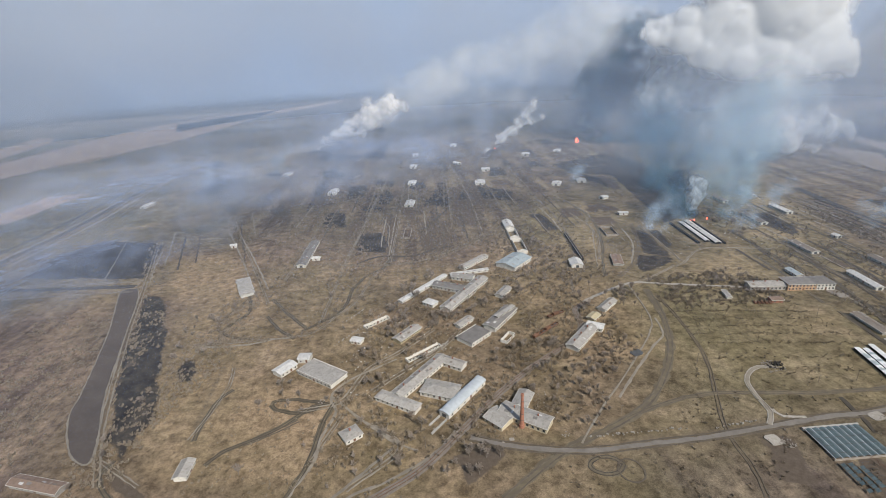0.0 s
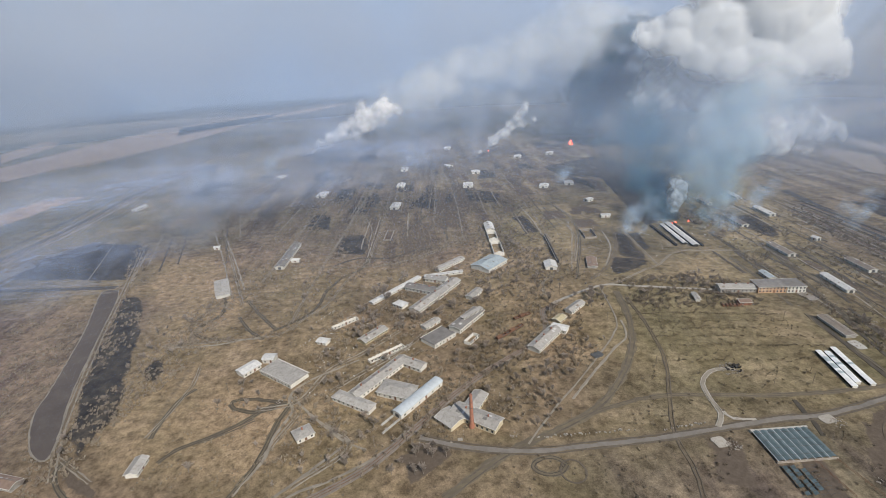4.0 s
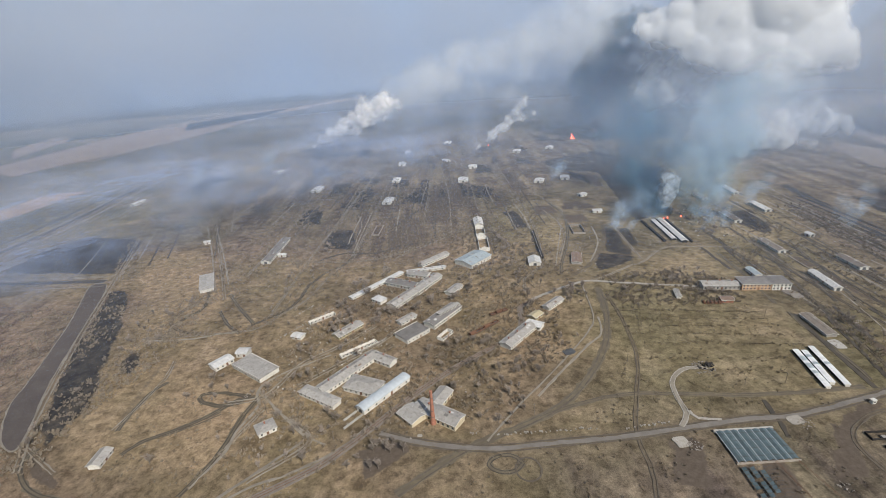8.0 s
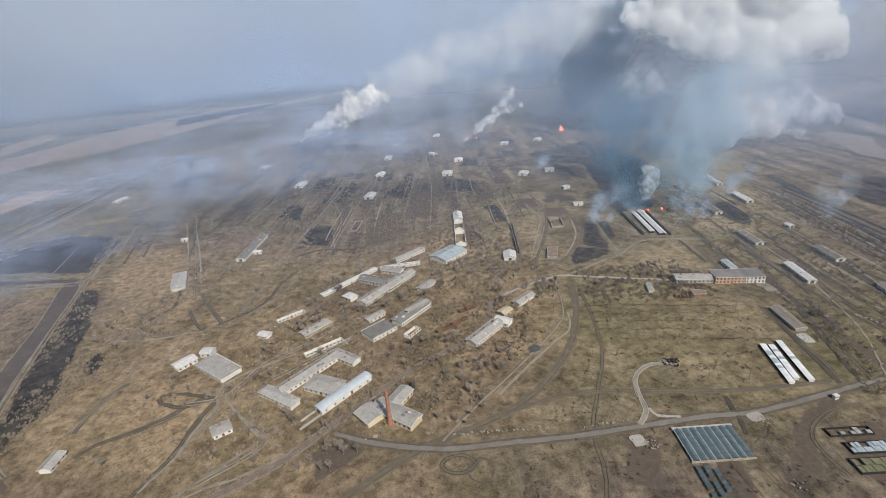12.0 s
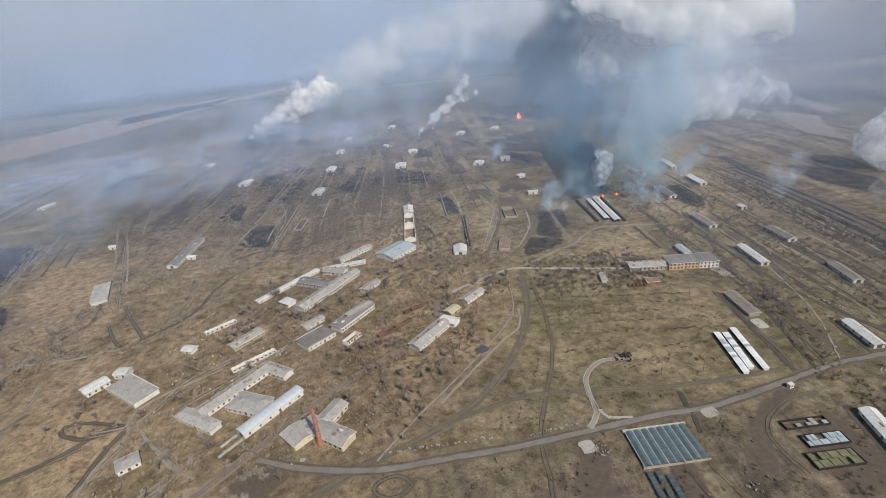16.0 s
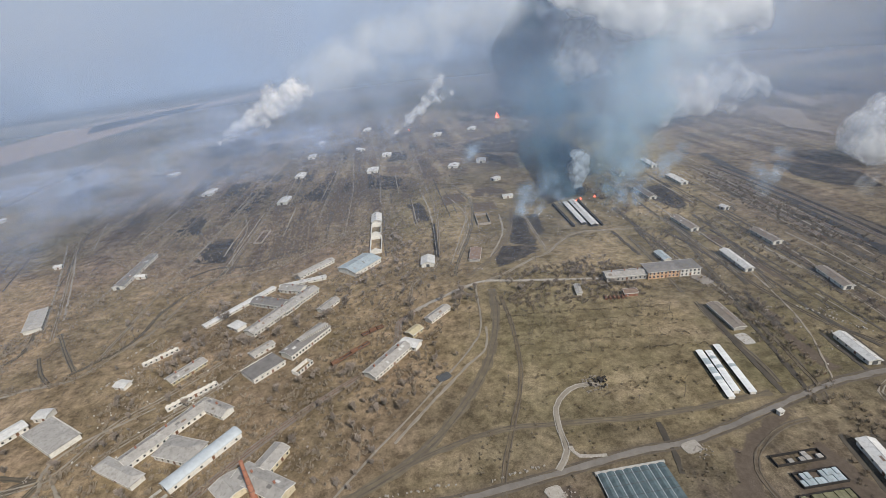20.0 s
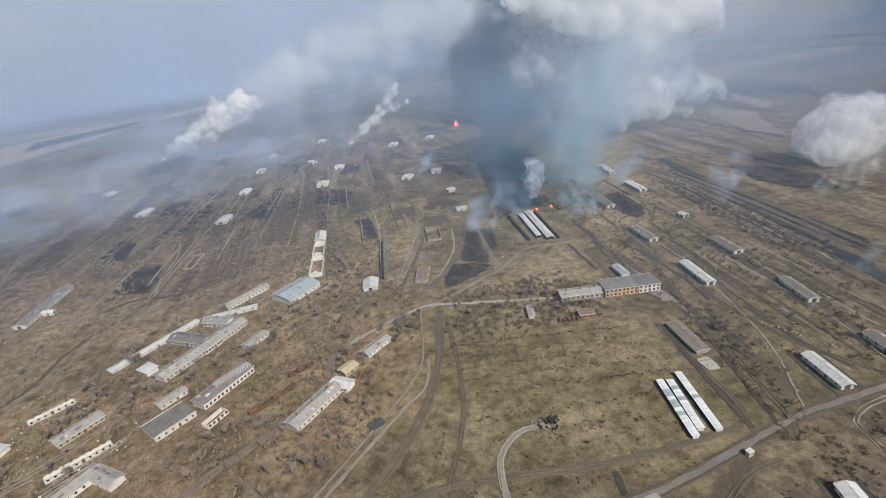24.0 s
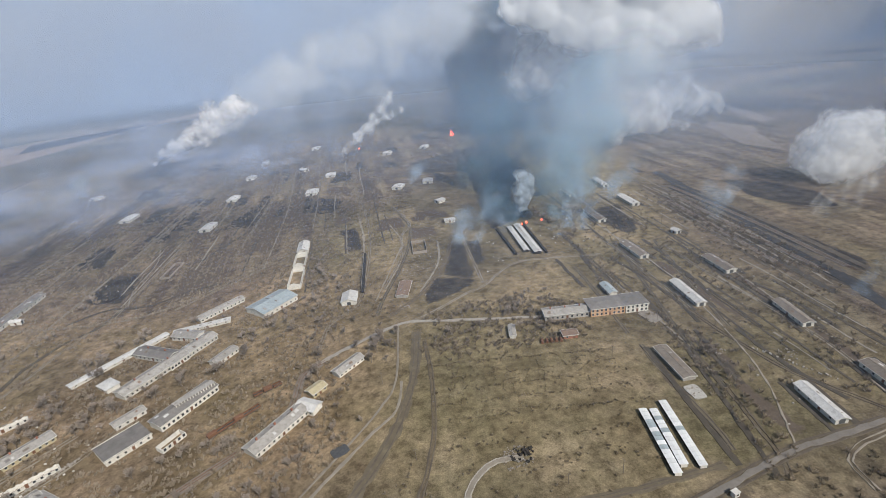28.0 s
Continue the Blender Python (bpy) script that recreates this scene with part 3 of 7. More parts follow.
WINDOWS = {"small": window_mesh(1.0, 1.05, WHITEWASH), "tall": window_mesh(1.2, 1.4, WHITEWASH), "strip": window_mesh(1.8, 0.8, WHITEWASH)}
bm = bmesh.new()
block(bm, (-1.3, -0.07, 0), (1.3, 0.02, 2.3))
bm.faces.ensure_lookup_table()
leaf = min(bm.faces, key=lambda q: q.calc_center_median().y)
bmesh.ops.inset_individual(bm, faces=[leaf], thickness=0.12)
bmesh.ops.translate(bm, verts=leaf.verts, vec=(0, 0.04, 0))
DARK_GATEWAY = mesh_of("gate", bm, DARKSTEEL)
bm = bmesh.new()
block(bm, (-0.65, -0.08, 0), (0.65, 0.02, 2.2))
bm.faces.ensure_lookup_table()
leaf = min(bm.faces, key=lambda q: q.calc_center_median().y)
bmesh.ops.inset_individual(bm, faces=[leaf], thickness=0.1)
bmesh.ops.translate(bm, verts=leaf.verts, vec=(0, 0.04, 0))
DOOR = mesh_of("door", bm, RUST)
FOOTPRINTS = []


def building(name, label, p0, p1, width, high, wall, roof, shape="gable", rise=1.6, window="small", gap=3.2, sill=1.0, rows=1, door=True, category="building", group="", open_ends=False, sides=(-1, 1), vents=0, gates=False, trim=True):
    """A long building on the line p0 to p1: walls, roof, windows and doors as parts."""
    high, rise, sill = high * 0.76, rise * 0.8, sill * 0.66
    a, b = Vector((*p0, 0)), Vector((*p1, 0))
    length, turn = (b - a).length, math.atan2(b.y - a.y, b.x - a.x)
    mid = (a + b) / 2
    FOOTPRINTS.append((mid.x, mid.y, turn, length / 2 + 1.5, width / 2 + 1.5))
    ob = thing(name, label, category, Matrix.LocRotScale((mid.x, mid.y, -0.4), Euler((0, 0, turn)), None), group)
    hl, hw, th, top = length / 2, width / 2, 0.35, high + 0.4
    for s in (-1, 1):
        bm = bmesh.new()
        block(bm, (-hl, min(s * hw, s * (hw - th)), 0), (hl, max(s * hw, s * (hw - th)), top))
        part("wall", bm, wall, ob)
    for s in (-1, 1):
        bm = bmesh.new()
        x0, x1 = sorted((s * (hl - 0.003), s * (hl - th)))
        outline = [(-hw + th, 0), (hw - th, 0), (hw - th, top)]
        if shape in ("gable", "shell"):
            outline += [(0, top + rise * (1 - th / hw))]
        elif shape == "arch":
            outline += [((hw - th) * math.cos(k * math.pi / 8), top + (rise - 0.2) * math.sin(k * math.pi / 8)) for k in range(1, 8)]
        outline += [(-hw + th, top)]
        prism_x(bm, outline, x0, x1)
        part("end_wall", bm, wall, ob)
    over, tk = 0.5, 0.16
    if shape == "gable":
        slope = rise / hw
        for s in (-1, 1):
            bm = bmesh.new()
            y1, z1 = s * (hw + over), top - over * slope
            o = [(0.004 * s, top + rise + 0.02), (y1, z1 + 0.02), (y1, z1 + 0.02 + tk), (0.004 * s, top + rise + 0.02 + tk)]
            prism_x(bm, o if s < 0 else o[::-1], -hl - over, hl + over)
            part("roof_slope", bm, roof, ob)
        bm = bmesh.new()
        prism_x(bm, [(-0.2, top + rise + 0.12), (0.2, top + rise + 0.12), (0, top + rise + 0.3)], -hl - over, hl + over)
        part("ridge", bm, roof, ob)
    elif shape == "hip":
        bm = bmesh.new()
        run = min(hw, hl * 0.8)
        lo = [bm.verts.new(q) for q in ((-hl - over, -hw - over, top), (hl + over, -hw - over, top), (hl + over, hw + over, top), (-hl - over, hw + over, top))]
        up = [bm.verts.new(q) for q in ((-hl - over, -hw - over, top + tk), (hl + over, -hw - over, top + tk), (hl + over, hw + over, top + tk), (-hl - over, hw + over, top + tk))]
        r0, r1 = bm.verts.new((-hl + run, 0, top + rise)), bm.verts.new((hl - run, 0, top + rise))
        for f in ((up[0], up[1], r1, r0), (up[1], up[2], r1), (up[2], up[3], r0, r1), (up[3], up[0], r0), lo[::-1]):
            bm.faces.new(f)
        for k in range(4):
            bm.faces.new((lo[k], lo[(k + 1) % 4], up[(k + 1) % 4], up[k]))
        part("roof", bm, roof, ob)
    elif shape == "arch":
        bm = bmesh.new()
        n = 12
        outer = [((hw + 0.4) * math.cos(k * math.pi / n), top + rise * math.sin(k * math.pi / n) + 0.12) for k in range(n + 1)]
        inner = [((hw + 0.25) * math.cos(k * math.pi / n), top + (rise - 0.12) * math.sin(k * math.pi / n) + 0.05) for k in range(n, -1, -1)]
        ring = outer + inner
        m = len(outer)
        rows_ = [[bm.verts.new((x, y, z)) for y, z in ring] for x in (-hl - over, hl + over)]
        for k in range(len(ring)):
            k2 = (k + 1) % len(ring)
            bm.faces.new((rows_[0][k], rows_[1][k], rows_[1][k2], rows_[0][k2]))
        for k in range(m - 1):
            for r, flip in ((rows_[0], False), (rows_[1], True)):
                q = (r[k], r[k + 1], r[len(ring) - 2 - k], r[len(ring) - 1 - k])
                bm.faces.new(q[::-1] if flip else q)
        part("barrel_roof", bm, roof, ob)
    elif shape == "flat":
        bm = bmesh.new()
        block(bm, (-hl - 0.25, -hw - 0.25, top), (hl + 0.25, hw + 0.25, top + 0.25))
        part("roof", bm, roof, ob)
        for s in (-1, 1):
            bm = bmesh.new()
            block(bm, (-hl - 0.25, min(s * hw, s * (hw + 0.25)), top + 0.25), (hl + 0.25, max(s * hw, s * (hw + 0.25)), top + 0.5))
            part("parapet", bm, wall, ob)
    if shape == "gable" and length > 14:
        rng = random.Random(int(abs(mid.x) * 7 + mid.y))
        slope = rise / hw
        for k in range(int(length / 5)):
            side, w, d = rng.choice((-1, 1)), rng.uniform(0.7, 2.6), rng.uniform(0.25, 0.42) * hw
            x, y0 = rng.uniform(-hl + 1, hl - 3), rng.uniform(0.05, 0.5) * hw
            z = [top + rise - y * slope + 0.19 for y in (y0, y0 + d)]
            o = [(side * y0, z[0]), (side * (y0 + d), z[1]), (side * (y0 + d), z[1] + 0.03), (side * y0, z[0] + 0.03)]
            bm = bmesh.new()
            prism_x(bm, o if side < 0 else o[::-1], x, x + w)
            part("roof_patch", bm, rng.choice((FELT, PALEROOF, EARTHROOF, SLATE, RUSTROOF)), ob, "mismatched roof sheet")
    if window:
        count = max(1, int(length / gap))
        door_at = count // 2 if door else -1
        for s in sides:
            for row in range(rows):
                for k in range(count):
                    x = (k + 0.5) * length / count - hl
                    at = Matrix.LocRotScale((x, s * (hw + 0.004), 0.4 + sill + row * 2.45), Euler((0, 0, 0 if s < 0 else math.pi)), None)
                    if k == door_at and s < 0 and row == 0:
                        at = Matrix.LocRotScale((x, s * (hw + 0.004), 0.4), Euler((0, 0, 0)), None)
                        share("door", DOOR, ob, at)
                    else:
                        share("pane", WINDOWS[window][1], share("window", WINDOWS[window][0], ob, at), Matrix())
    if gates:
        # Dark panel; on open ends it stands in for the shade inside
        for s in (-1, 1):
            share("gate", DARK_GATEWAY, ob, Matrix.LocRotScale((s * (hl + 0.003), 0, 0.35), Euler((0, 0, s * math.pi / 2)), Vector((min(1, width / 5), 1, min(1, top / 2.7)))))
    if trim and shape in ("gable", "hip", "flat"):
        for s in (-1, 1):
            bm = bmesh.new()
            y = s * (hw + over + 0.02)
            z = top - (over * rise / hw if shape == "gable" else 0)
            block(bm, (-hl - over, min(y, y + s * 0.12), z - 0.12), (hl + over, max(y, y + s * 0.12), z + 0.22))
            part("eaves_board", bm, WHITEWASH, ob, "whitewashed eaves board")
        if shape == "gable":
            for e in (-1, 1):
                for s in (-1, 1):
                    bm = bmesh.new()
                    z1 = top - over * rise / hw
                    o = [(0.01 * s, top + rise - 0.1), (s * (hw + over), z1 - 0.1), (s * (hw + over), z1 + 0.22), (0.01 * s, top + rise + 0.22)]
                    x = e * (hl + over + 0.01)
                    prism_x(bm, o if s < 0 else o[::-1], min(x, x + e * 0.12), max(x, x + e * 0.12))
                    part("verge_board", bm, WHITEWASH, ob, "whitewashed verge board")
    for k in range(vents):
        x = (k + 0.5) * length / vents - hl
        bm = bmesh.new()
        block(bm, (x - 0.35, 0.6, top), (x + 0.35, 1.3, top + rise + 0.9))
        block(bm, (x - 0.45, 0.5, top + rise + 0.9), (x + 0.45, 1.4, top + rise + 1.05))
        part("chimney_stack", bm, BRICK, ob, "short brick chimney stack")
    return ob


# ---- roads and rails ----
def ribbon(name, line, half, material, label, category, lift=0.05, ragged=0.4):
    line = curve_through(line, 4.0)
    bm = bmesh.new()
    rows = []
    for k, (x, y) in enumerate(line):
        x0, y0 = line[max(0, k - 1)]
        x1, y1 = line[min(len(line) - 1, k + 1)]
        d = Vector((x1 - x0, y1 - y0)).normalized()
        side = Vector((-d.y, d.x))
        l, r = half + random.uniform(-ragged, ragged), half + random.uniform(-ragged, ragged)
        rows.append([bm.verts.new((x + side.x * s, y + side.y * s, z)) for s, z in ((l + 0.1, -0.4), (l, lift - 0.04), (0, lift), (-r, lift - 0.04), (-r - 0.1, -0.4))])
    for a, b in zip(rows, rows[1:]):
        for k in range(4):
            bm.faces.new((a[k], a[k + 1], b[k + 1], b[k]))
    for f in bm.faces:
        if f.normal.z < 0:
            f.normal_flip()
    return tagged(part(name, bm, material), label, category, kind="structure")


ribbon("road", TRACKS["main_road"], 1.25, ROADTOP, "worn grey-brown country road with ragged edges", "road")
ribbon("road", TRACKS["spur_road"], 0.85, PALEEARTH, "pale earth spur road with slab edges", "road", 0.07, 0.25)
ribbon("road", TRACKS["spur_fork"], 0.8, SLAB, "pale slab road fork joining the country road", "road", 0.06, 0.25)
ribbon("road", TRACKS["north_road"], 1.25, SLAB, "narrow pale lane past bare thickets", "road", 0.06)


def ruts(key, half, material, label):
    """A pair of wheel ruts, or one worn line, along a field track."""
    line = curve_through(TRACKS[key], 4.0)
    for s in (-1, 1) if half else (0,):
        shifted = []
        for k, (x, y) in enumerate(line):
            x0, y0 = line[max(0, k - 1)]
            x1, y1 = line[min(len(line) - 1, k + 1)]
            d = Vector((x1 - x0, y1 - y0)).normalized()
            shifted.append((x - d.y * s * half, y + d.x * s * half))
        ribbon("track", shifted[::2] + shifted[-1:], max(0.2, half * 0.3), material, label, "track", 0.0, 0.3)


ribbon("track", TRACKS["bend_track"], 2.6, WORN, "broad worn track curving through dry grass", "track", -0.06, 0.9)
ribbon("track", TRACKS["cross_track"], 1.6, WORN, "broad faint track across the field", "track", -0.065, 0.7)
for key in ("ditch_track", "bend_track", "north_track", "store_road", "store_road_b", "garage_track", "west_lane_b", "meadow_track", "far_lane_b"):
    ruts(key, {"bend_track": 1.3, "ditch_track": 0.9, "north_track": 1.1}.get(key, 0.85), DARKEARTH, "dark rutted earth track through dry grass")
for key in ("cross_track", "east_road", "mid_track", "mid_track_b", "west_lane", "field_lane", "field_lane_b", "lane_left", "lane_left_b", "pond_road", "pond_road_b", "west_road", "west_road_b", "yard_road", "yard_road_b", "south_lane", "camp_lane", "meadow_track_b", "store_road_c", "store_road_d", "fork_south", "far_lane", "far_lane_c", "far_lane_d", "burn_path"):
    ruts(key, {"pond_road": 1.3, "west_road": 1.3, "south_lane": 1.0, "camp_lane": 1.2, "yard_road": 1.2}.get(key, 0.8), DARKEARTH if key == "cross_track" else PALEEARTH, "pale worn earth track through dry grass")
def beside(line, off):
    out = []
    for k, (x, y) in enumerate(line):
        x0, y0 = line[max(0, k - 1)]
        x1, y1 = line[min(len(line) - 1, k + 1)]
        d = Vector((x1 - x0, y1 - y0)).normalized()
        out.append((x - d.y * off, y + d.x * off))
    return out


CINDER = surface("burnt_cinder", ((0.03, 0.03, 0.034), (0.06, 0.056, 0.054)), 0.12, fine=0.8, stain=(0.12, 0.1, 0.08), stain_amount=0.6)
RAIL_BURN = [(478, 540), (471, 496), (466, 460), (448, 369), (440, 313), (433, 277), (424, 238), (416, 205)]
WEST_DARK = [(-420, 392), (-383, 387), (-331, 382), (-276, 377)]
DARK_PATHS = {
    "basin_loop": [(-178, 160), (-180, 150), (-168, 136), (-154, 128), (-138, 124)],
    "meadow_west": [(-71, 191), (-75, 176), (-77.5, 151), (-81, 137), (-87, 122)],
    "barn_bend": [(-163, 266), (-165, 282), (-160, 298), (-155, 306), (-157, 323), (-170, 354)],
    "field_bend": [(-106, 274), (-96, 283), (-83, 296), (-77, 314), (-76, 334), (-70, 352), (-63, 366), (-51, 378), (-44, 402)],
    "barn_cut": [(-141, 330), (-121, 301), (-104, 278)],
    "barn_cut_b": [(-138, 301), (-125, 281), (-109, 264)],
    "meadow_edge": [(-142, 169), (-143, 178), (-142, 189), (-141, 201), (-135, 211)],
    "meadow_long": [(-130, 151), (-124, 159), (-115, 164), (-107, 168), (-98, 174), (-90, 182), (-83, 189), (-74, 191)],
    "loop": [(-77, 191), (-93, 196), (-107, 196), (-104, 189), (-90, 184), (-79, 187)],
    "orchard": [(178, 530), (184, 488), (177, 438), (164, 392), (148, 348), (142, 326)],
    "stores_a": [(279, 244), (276, 212), (275, 183), (273, 169)],
    "stores_b": [(337, 377), (314, 286), (301, 233), (295, 201)],
    "stores_c": [(365, 367), (344, 292), (332, 244)],
    "stores_d": [(288, 347), (284, 302), (278, 256)],
    "turning_ring": [(73, 128), (70, 132), (65, 133.5), (59, 131.5), (57, 128), (60, 124.5), (65, 123), (70, 124.5), (73, 128)],
}
PALE_PATHS = {
    "mag_lane": [(54, 443), (57, 606), (49, 812)],
    "mag_lane_b": [(90, 520), (90, 682), (83, 840)],
    "mag_lane_c": [(20, 560), (28, 679), (31, 796)],
    "mag_lane_d": [(-41, 407), (-48, 440), (-49, 496), (-66, 557)],
    "mag_lane_e": [(-84, 431), (-73, 586), (-56, 753)],
    "rail_road": [(454, 533), (442, 427), (431, 330), (419, 263)],
    "rail_road_b": [(432, 488), (412, 337), (404, 274), (400, 243)],
    "yard_edge": [(174, 348), (195, 393), (203, 438)],
    "loop_track": [(166, 501), (172, 450), (160, 405), (142, 346)],
    "stores_long": [(384, 333), (377, 272), (371, 238), (372, 215)],
    "stores_mid": [(340, 306), (330, 250), (317, 203), (297, 165)],
    "meadow": [(-178, 264), (-160, 261), (-138, 262), (-123, 266), (-106, 268)],
    "west_pair": [(-243, 528), (-194, 423), (-156, 336)],
    "west_pair_b": [(-216, 493), (-181, 420), (-150, 351)],
    "camp_edge": [(-84, 126), (-82, 132), (-78, 140), (-75, 150), (-75, 161), (-72, 172), (-69, 183), (-74, 195), (-71, 204), (-63, 212), (-52, 219), (-36, 229)],
    "cottage": [(-76, 112), (-59, 128.5), (-47.5, 140.5), (-36.5, 151.5)],
    "spur_side": [(-78, 108), (-64, 118.5), (-53, 125.5), (-37, 131.5), (-15, 146), (-4, 160)],
    "cottage_road": [(-73, 196), (-56, 176.5), (-38, 157.5), (-24, 148)],
    "cottage_b": [(-48, 169), (-41, 162), (-33, 154)],
    "orchard_b": [(136, 553), (139, 484), (138, 437)],
    "clinic_path": [(150, 254), (145, 233), (133, 221), (115, 202), (90, 174)],
}
ribbon("verge", RAIL_BURN, 4.6, CINDER, "broad burnt black strip along the railway", "verge", 0.0, 1.2)
ribbon("ditch", WEST_DARK, 3.2, DITCH_AND_SHADE, "dark ditch between two pale western roads", "ditch", -0.03, 0.6)
for key, line in DARK_PATHS.items():
    ribbon("track", line, 1.5, WORN, "worn dark track through dry grass", "track", -0.07, 0.7)
    for off in (-0.8, 0.8):
        ribbon("track", beside(curve_through(line, 7.0), off), 0.24, DITCH_AND_SHADE, "dark wheel rut in dry grass", "track", -0.01, 0.12)
for key, line in PALE_PATHS.items():
    ribbon("track", line, 0.4 if key.startswith(("stores", "mag", "rail", "loop")) else 0.75, PALEEARTH, "pale trodden track through dry grass", "track", -0.02, 0.35)


DARK_STRIPS = {
    "a": [(281, 363), (280, 314)], "b": [(301, 363), (292, 294)], "c": [(358, 371), (356, 336)], "d": [(343, 377), (344, 341)],
    "e": [(352, 338), (351, 302), (346, 277)], "f": [(313, 247), (306, 206)], "g": [(319, 350), (324, 289), (320, 253)],
    "h": [(380, 282), (383, 252), (381, 224)], "i": [(280, 241), (274, 196), (270, 162)], "j": [(299, 236), (279, 152)],
    "k": [(334, 241), (333, 209), (338, 180)], "l": [(207, 159), (205, 144), (202, 132)], "m": [(441, 417), (425, 354), (411, 254)],
    "n": [(-77, 392), (-56, 407), (-25, 402), (4, 419), (35, 422)], "o": [(-14, 467), (27, 557)],
}
for key, line in DARK_STRIPS.items():
    ribbon("drain", line, 2.4 if key == "m" else 1.2, DITCH_AND_SHADE, "dark earth strip between dry plots", "drain", -0.03, 0.5)


def strips(count, x0, x1, y0, y1, lean, seed, shortest, longest):
    """Tracks, drains and dark strips painted for banks' shaded sides, along the old plots."""
    rng = random.Random(seed)
    for k in range(count):
        x, y, d = rng.uniform(x0, x1), rng.uniform(y0, y1), rng.uniform(shortest, longest)
        tilt = lean(x) + rng.uniform(-0.015, 0.015)
        line = [(x + tilt * d * f + rng.uniform(-0.5, 0.5), y + d * f) for f in (0, 0.3, 0.6, 1)]
        dark = k % 3
        ribbon("track", line, rng.uniform(0.35, 1.0) if dark else rng.uniform(0.4, 0.8), DITCH_AND_SHADE if dark else PALEEARTH, "dark strip of drain and bank shade beside old plots" if dark else "pale trodden strip beside old plots", "track", rng.uniform(-0.09, -0.02), 0.3)


strips(46, 288, 440, 185, 470, lambda x: 0.03 + (x - 290) * 0.0002, 91, 30, 120)
strips(40, -170, 170, 370, 760, lambda x: 0.02 - x * 0.0002, 92, 50, 170)
strips(14, -330, -190, 380, 620, lambda x: -0.32, 93, 50, 130)
bm = bmesh.new()
bm.faces.new([bm.verts.new((x, y, -0.03)) for x, y in curve_through(SOIL["pond"] + SOIL["pond"][:1], 5)[:-1]])
bmesh.ops.triangulate(bm, faces=bm.faces)
for f in bm.faces:
    if f.normal.z < 0:
        f.normal_flip()
tagged(part("basin_floor", bm, MUD), "dark brown mud floor of an empty basin", "basin", kind="structure")
rim = SOIL["pond"] + SOIL["pond"][:1]
ribbon("bank", rim, 0.45, PALEEARTH, "pale earth bank round the empty basin", "bank", 0.02, 0.3)
ribbon("path", TRACKS["foot_path"], 0.5, PALEEARTH, "narrow pale slab footpath across the grass", "path", 0.02, 0.2)


for off in (-2.1, 2.1):
    ribbon("verge", beside(TRACKS["main_road"], off), 0.45, DARKEARTH, "dark muddy verge of the country road", "verge", 0.0, 0.25)
for off in (-1.15, 1.15):
    ribbon("kerb", beside(TRACKS["spur_road"], off), 0.22, SLAB, "broken pale slab edging of the spur road", "kerb", 0.08, 0.1)


def railway(name, line, label):
    ob = thing(name, label, "railway", kind="structure")
    line = curve_through(line, 3.0)
    bed = ribbon("track_bed", [line[k] for k in range(0, len(line), 4)], 2.2, BALLAST, "", "", 0.12, 0.2)
    for key in ("label", "category", "kind"):
        if key in bed:
            del bed[key]
    bed.parent = ob
    for s in (-0.76, 0.76):
        bm = bmesh.new()
        prev = None
        for k, (x, y) in enumerate(line):
            x0, y0 = line[max(0, k - 1)]
            x1, y1 = line[min(len(line) - 1, k + 1)]
            d = Vector((x1 - x0, y1 - y0)).normalized()
            q = [bm.verts.new((x - d.y * (s + o), y + d.x * (s + o), z)) for o, z in ((-0.06, 0.15), (-0.06, 0.36), (0.06, 0.36), (0.06, 0.15))]
            if prev:
                for j in range(4):
                    bm.faces.new((prev[j], prev[(j + 1) % 4], q[(j + 1) % 4], q[j]))
            prev = q
        part("rail", bm, RUST, ob)
    return ob


for key, label in (("spur", "rusty disused rail spur on brown ballast"), ("east_a", "long straight railway line beyond the stores"), ("east_b", "second straight railway line beyond the stores"), ("east_c", "third straight railway line beside the stores"), ("west", "distant railway embankment in the smoke")):
    railway("railway", RAILS[key], label)

for key, off, half, mat, label in (("east_a", 9, 2.4, DARKEARTH, "dark scorched strip beside the railway"), ("east_a", -8, 2.8, DARKEARTH, "dark scorched strip beside the railway"), ("east_a", -17, 0.9, PALEEARTH, "pale service track beside the railway"), ("east_b", -7, 1.3, DARKEARTH, "dark strip between the rails"), ("east_c", 7, 0.9, PALEEARTH, "pale service track beside the railway"), ("east_c", -9, 1.2, DARKEARTH, "dark ditch beside the service track"), ("west", 8, 3.2, DITCH_AND_SHADE, "dark ditch beside the western railway"), ("west", 15, 1.5, PALEEARTH, "pale track beside the western railway"), ("west", 34, 2.6, DITCH_AND_SHADE, "second dark ditch along the western railway"), ("west", -9, 1.5, PALEEARTH, "pale track beside the western railway")):
    ribbon("verge", beside(RAILS[key], off), half, mat, label, "track", 0.0, 0.5)

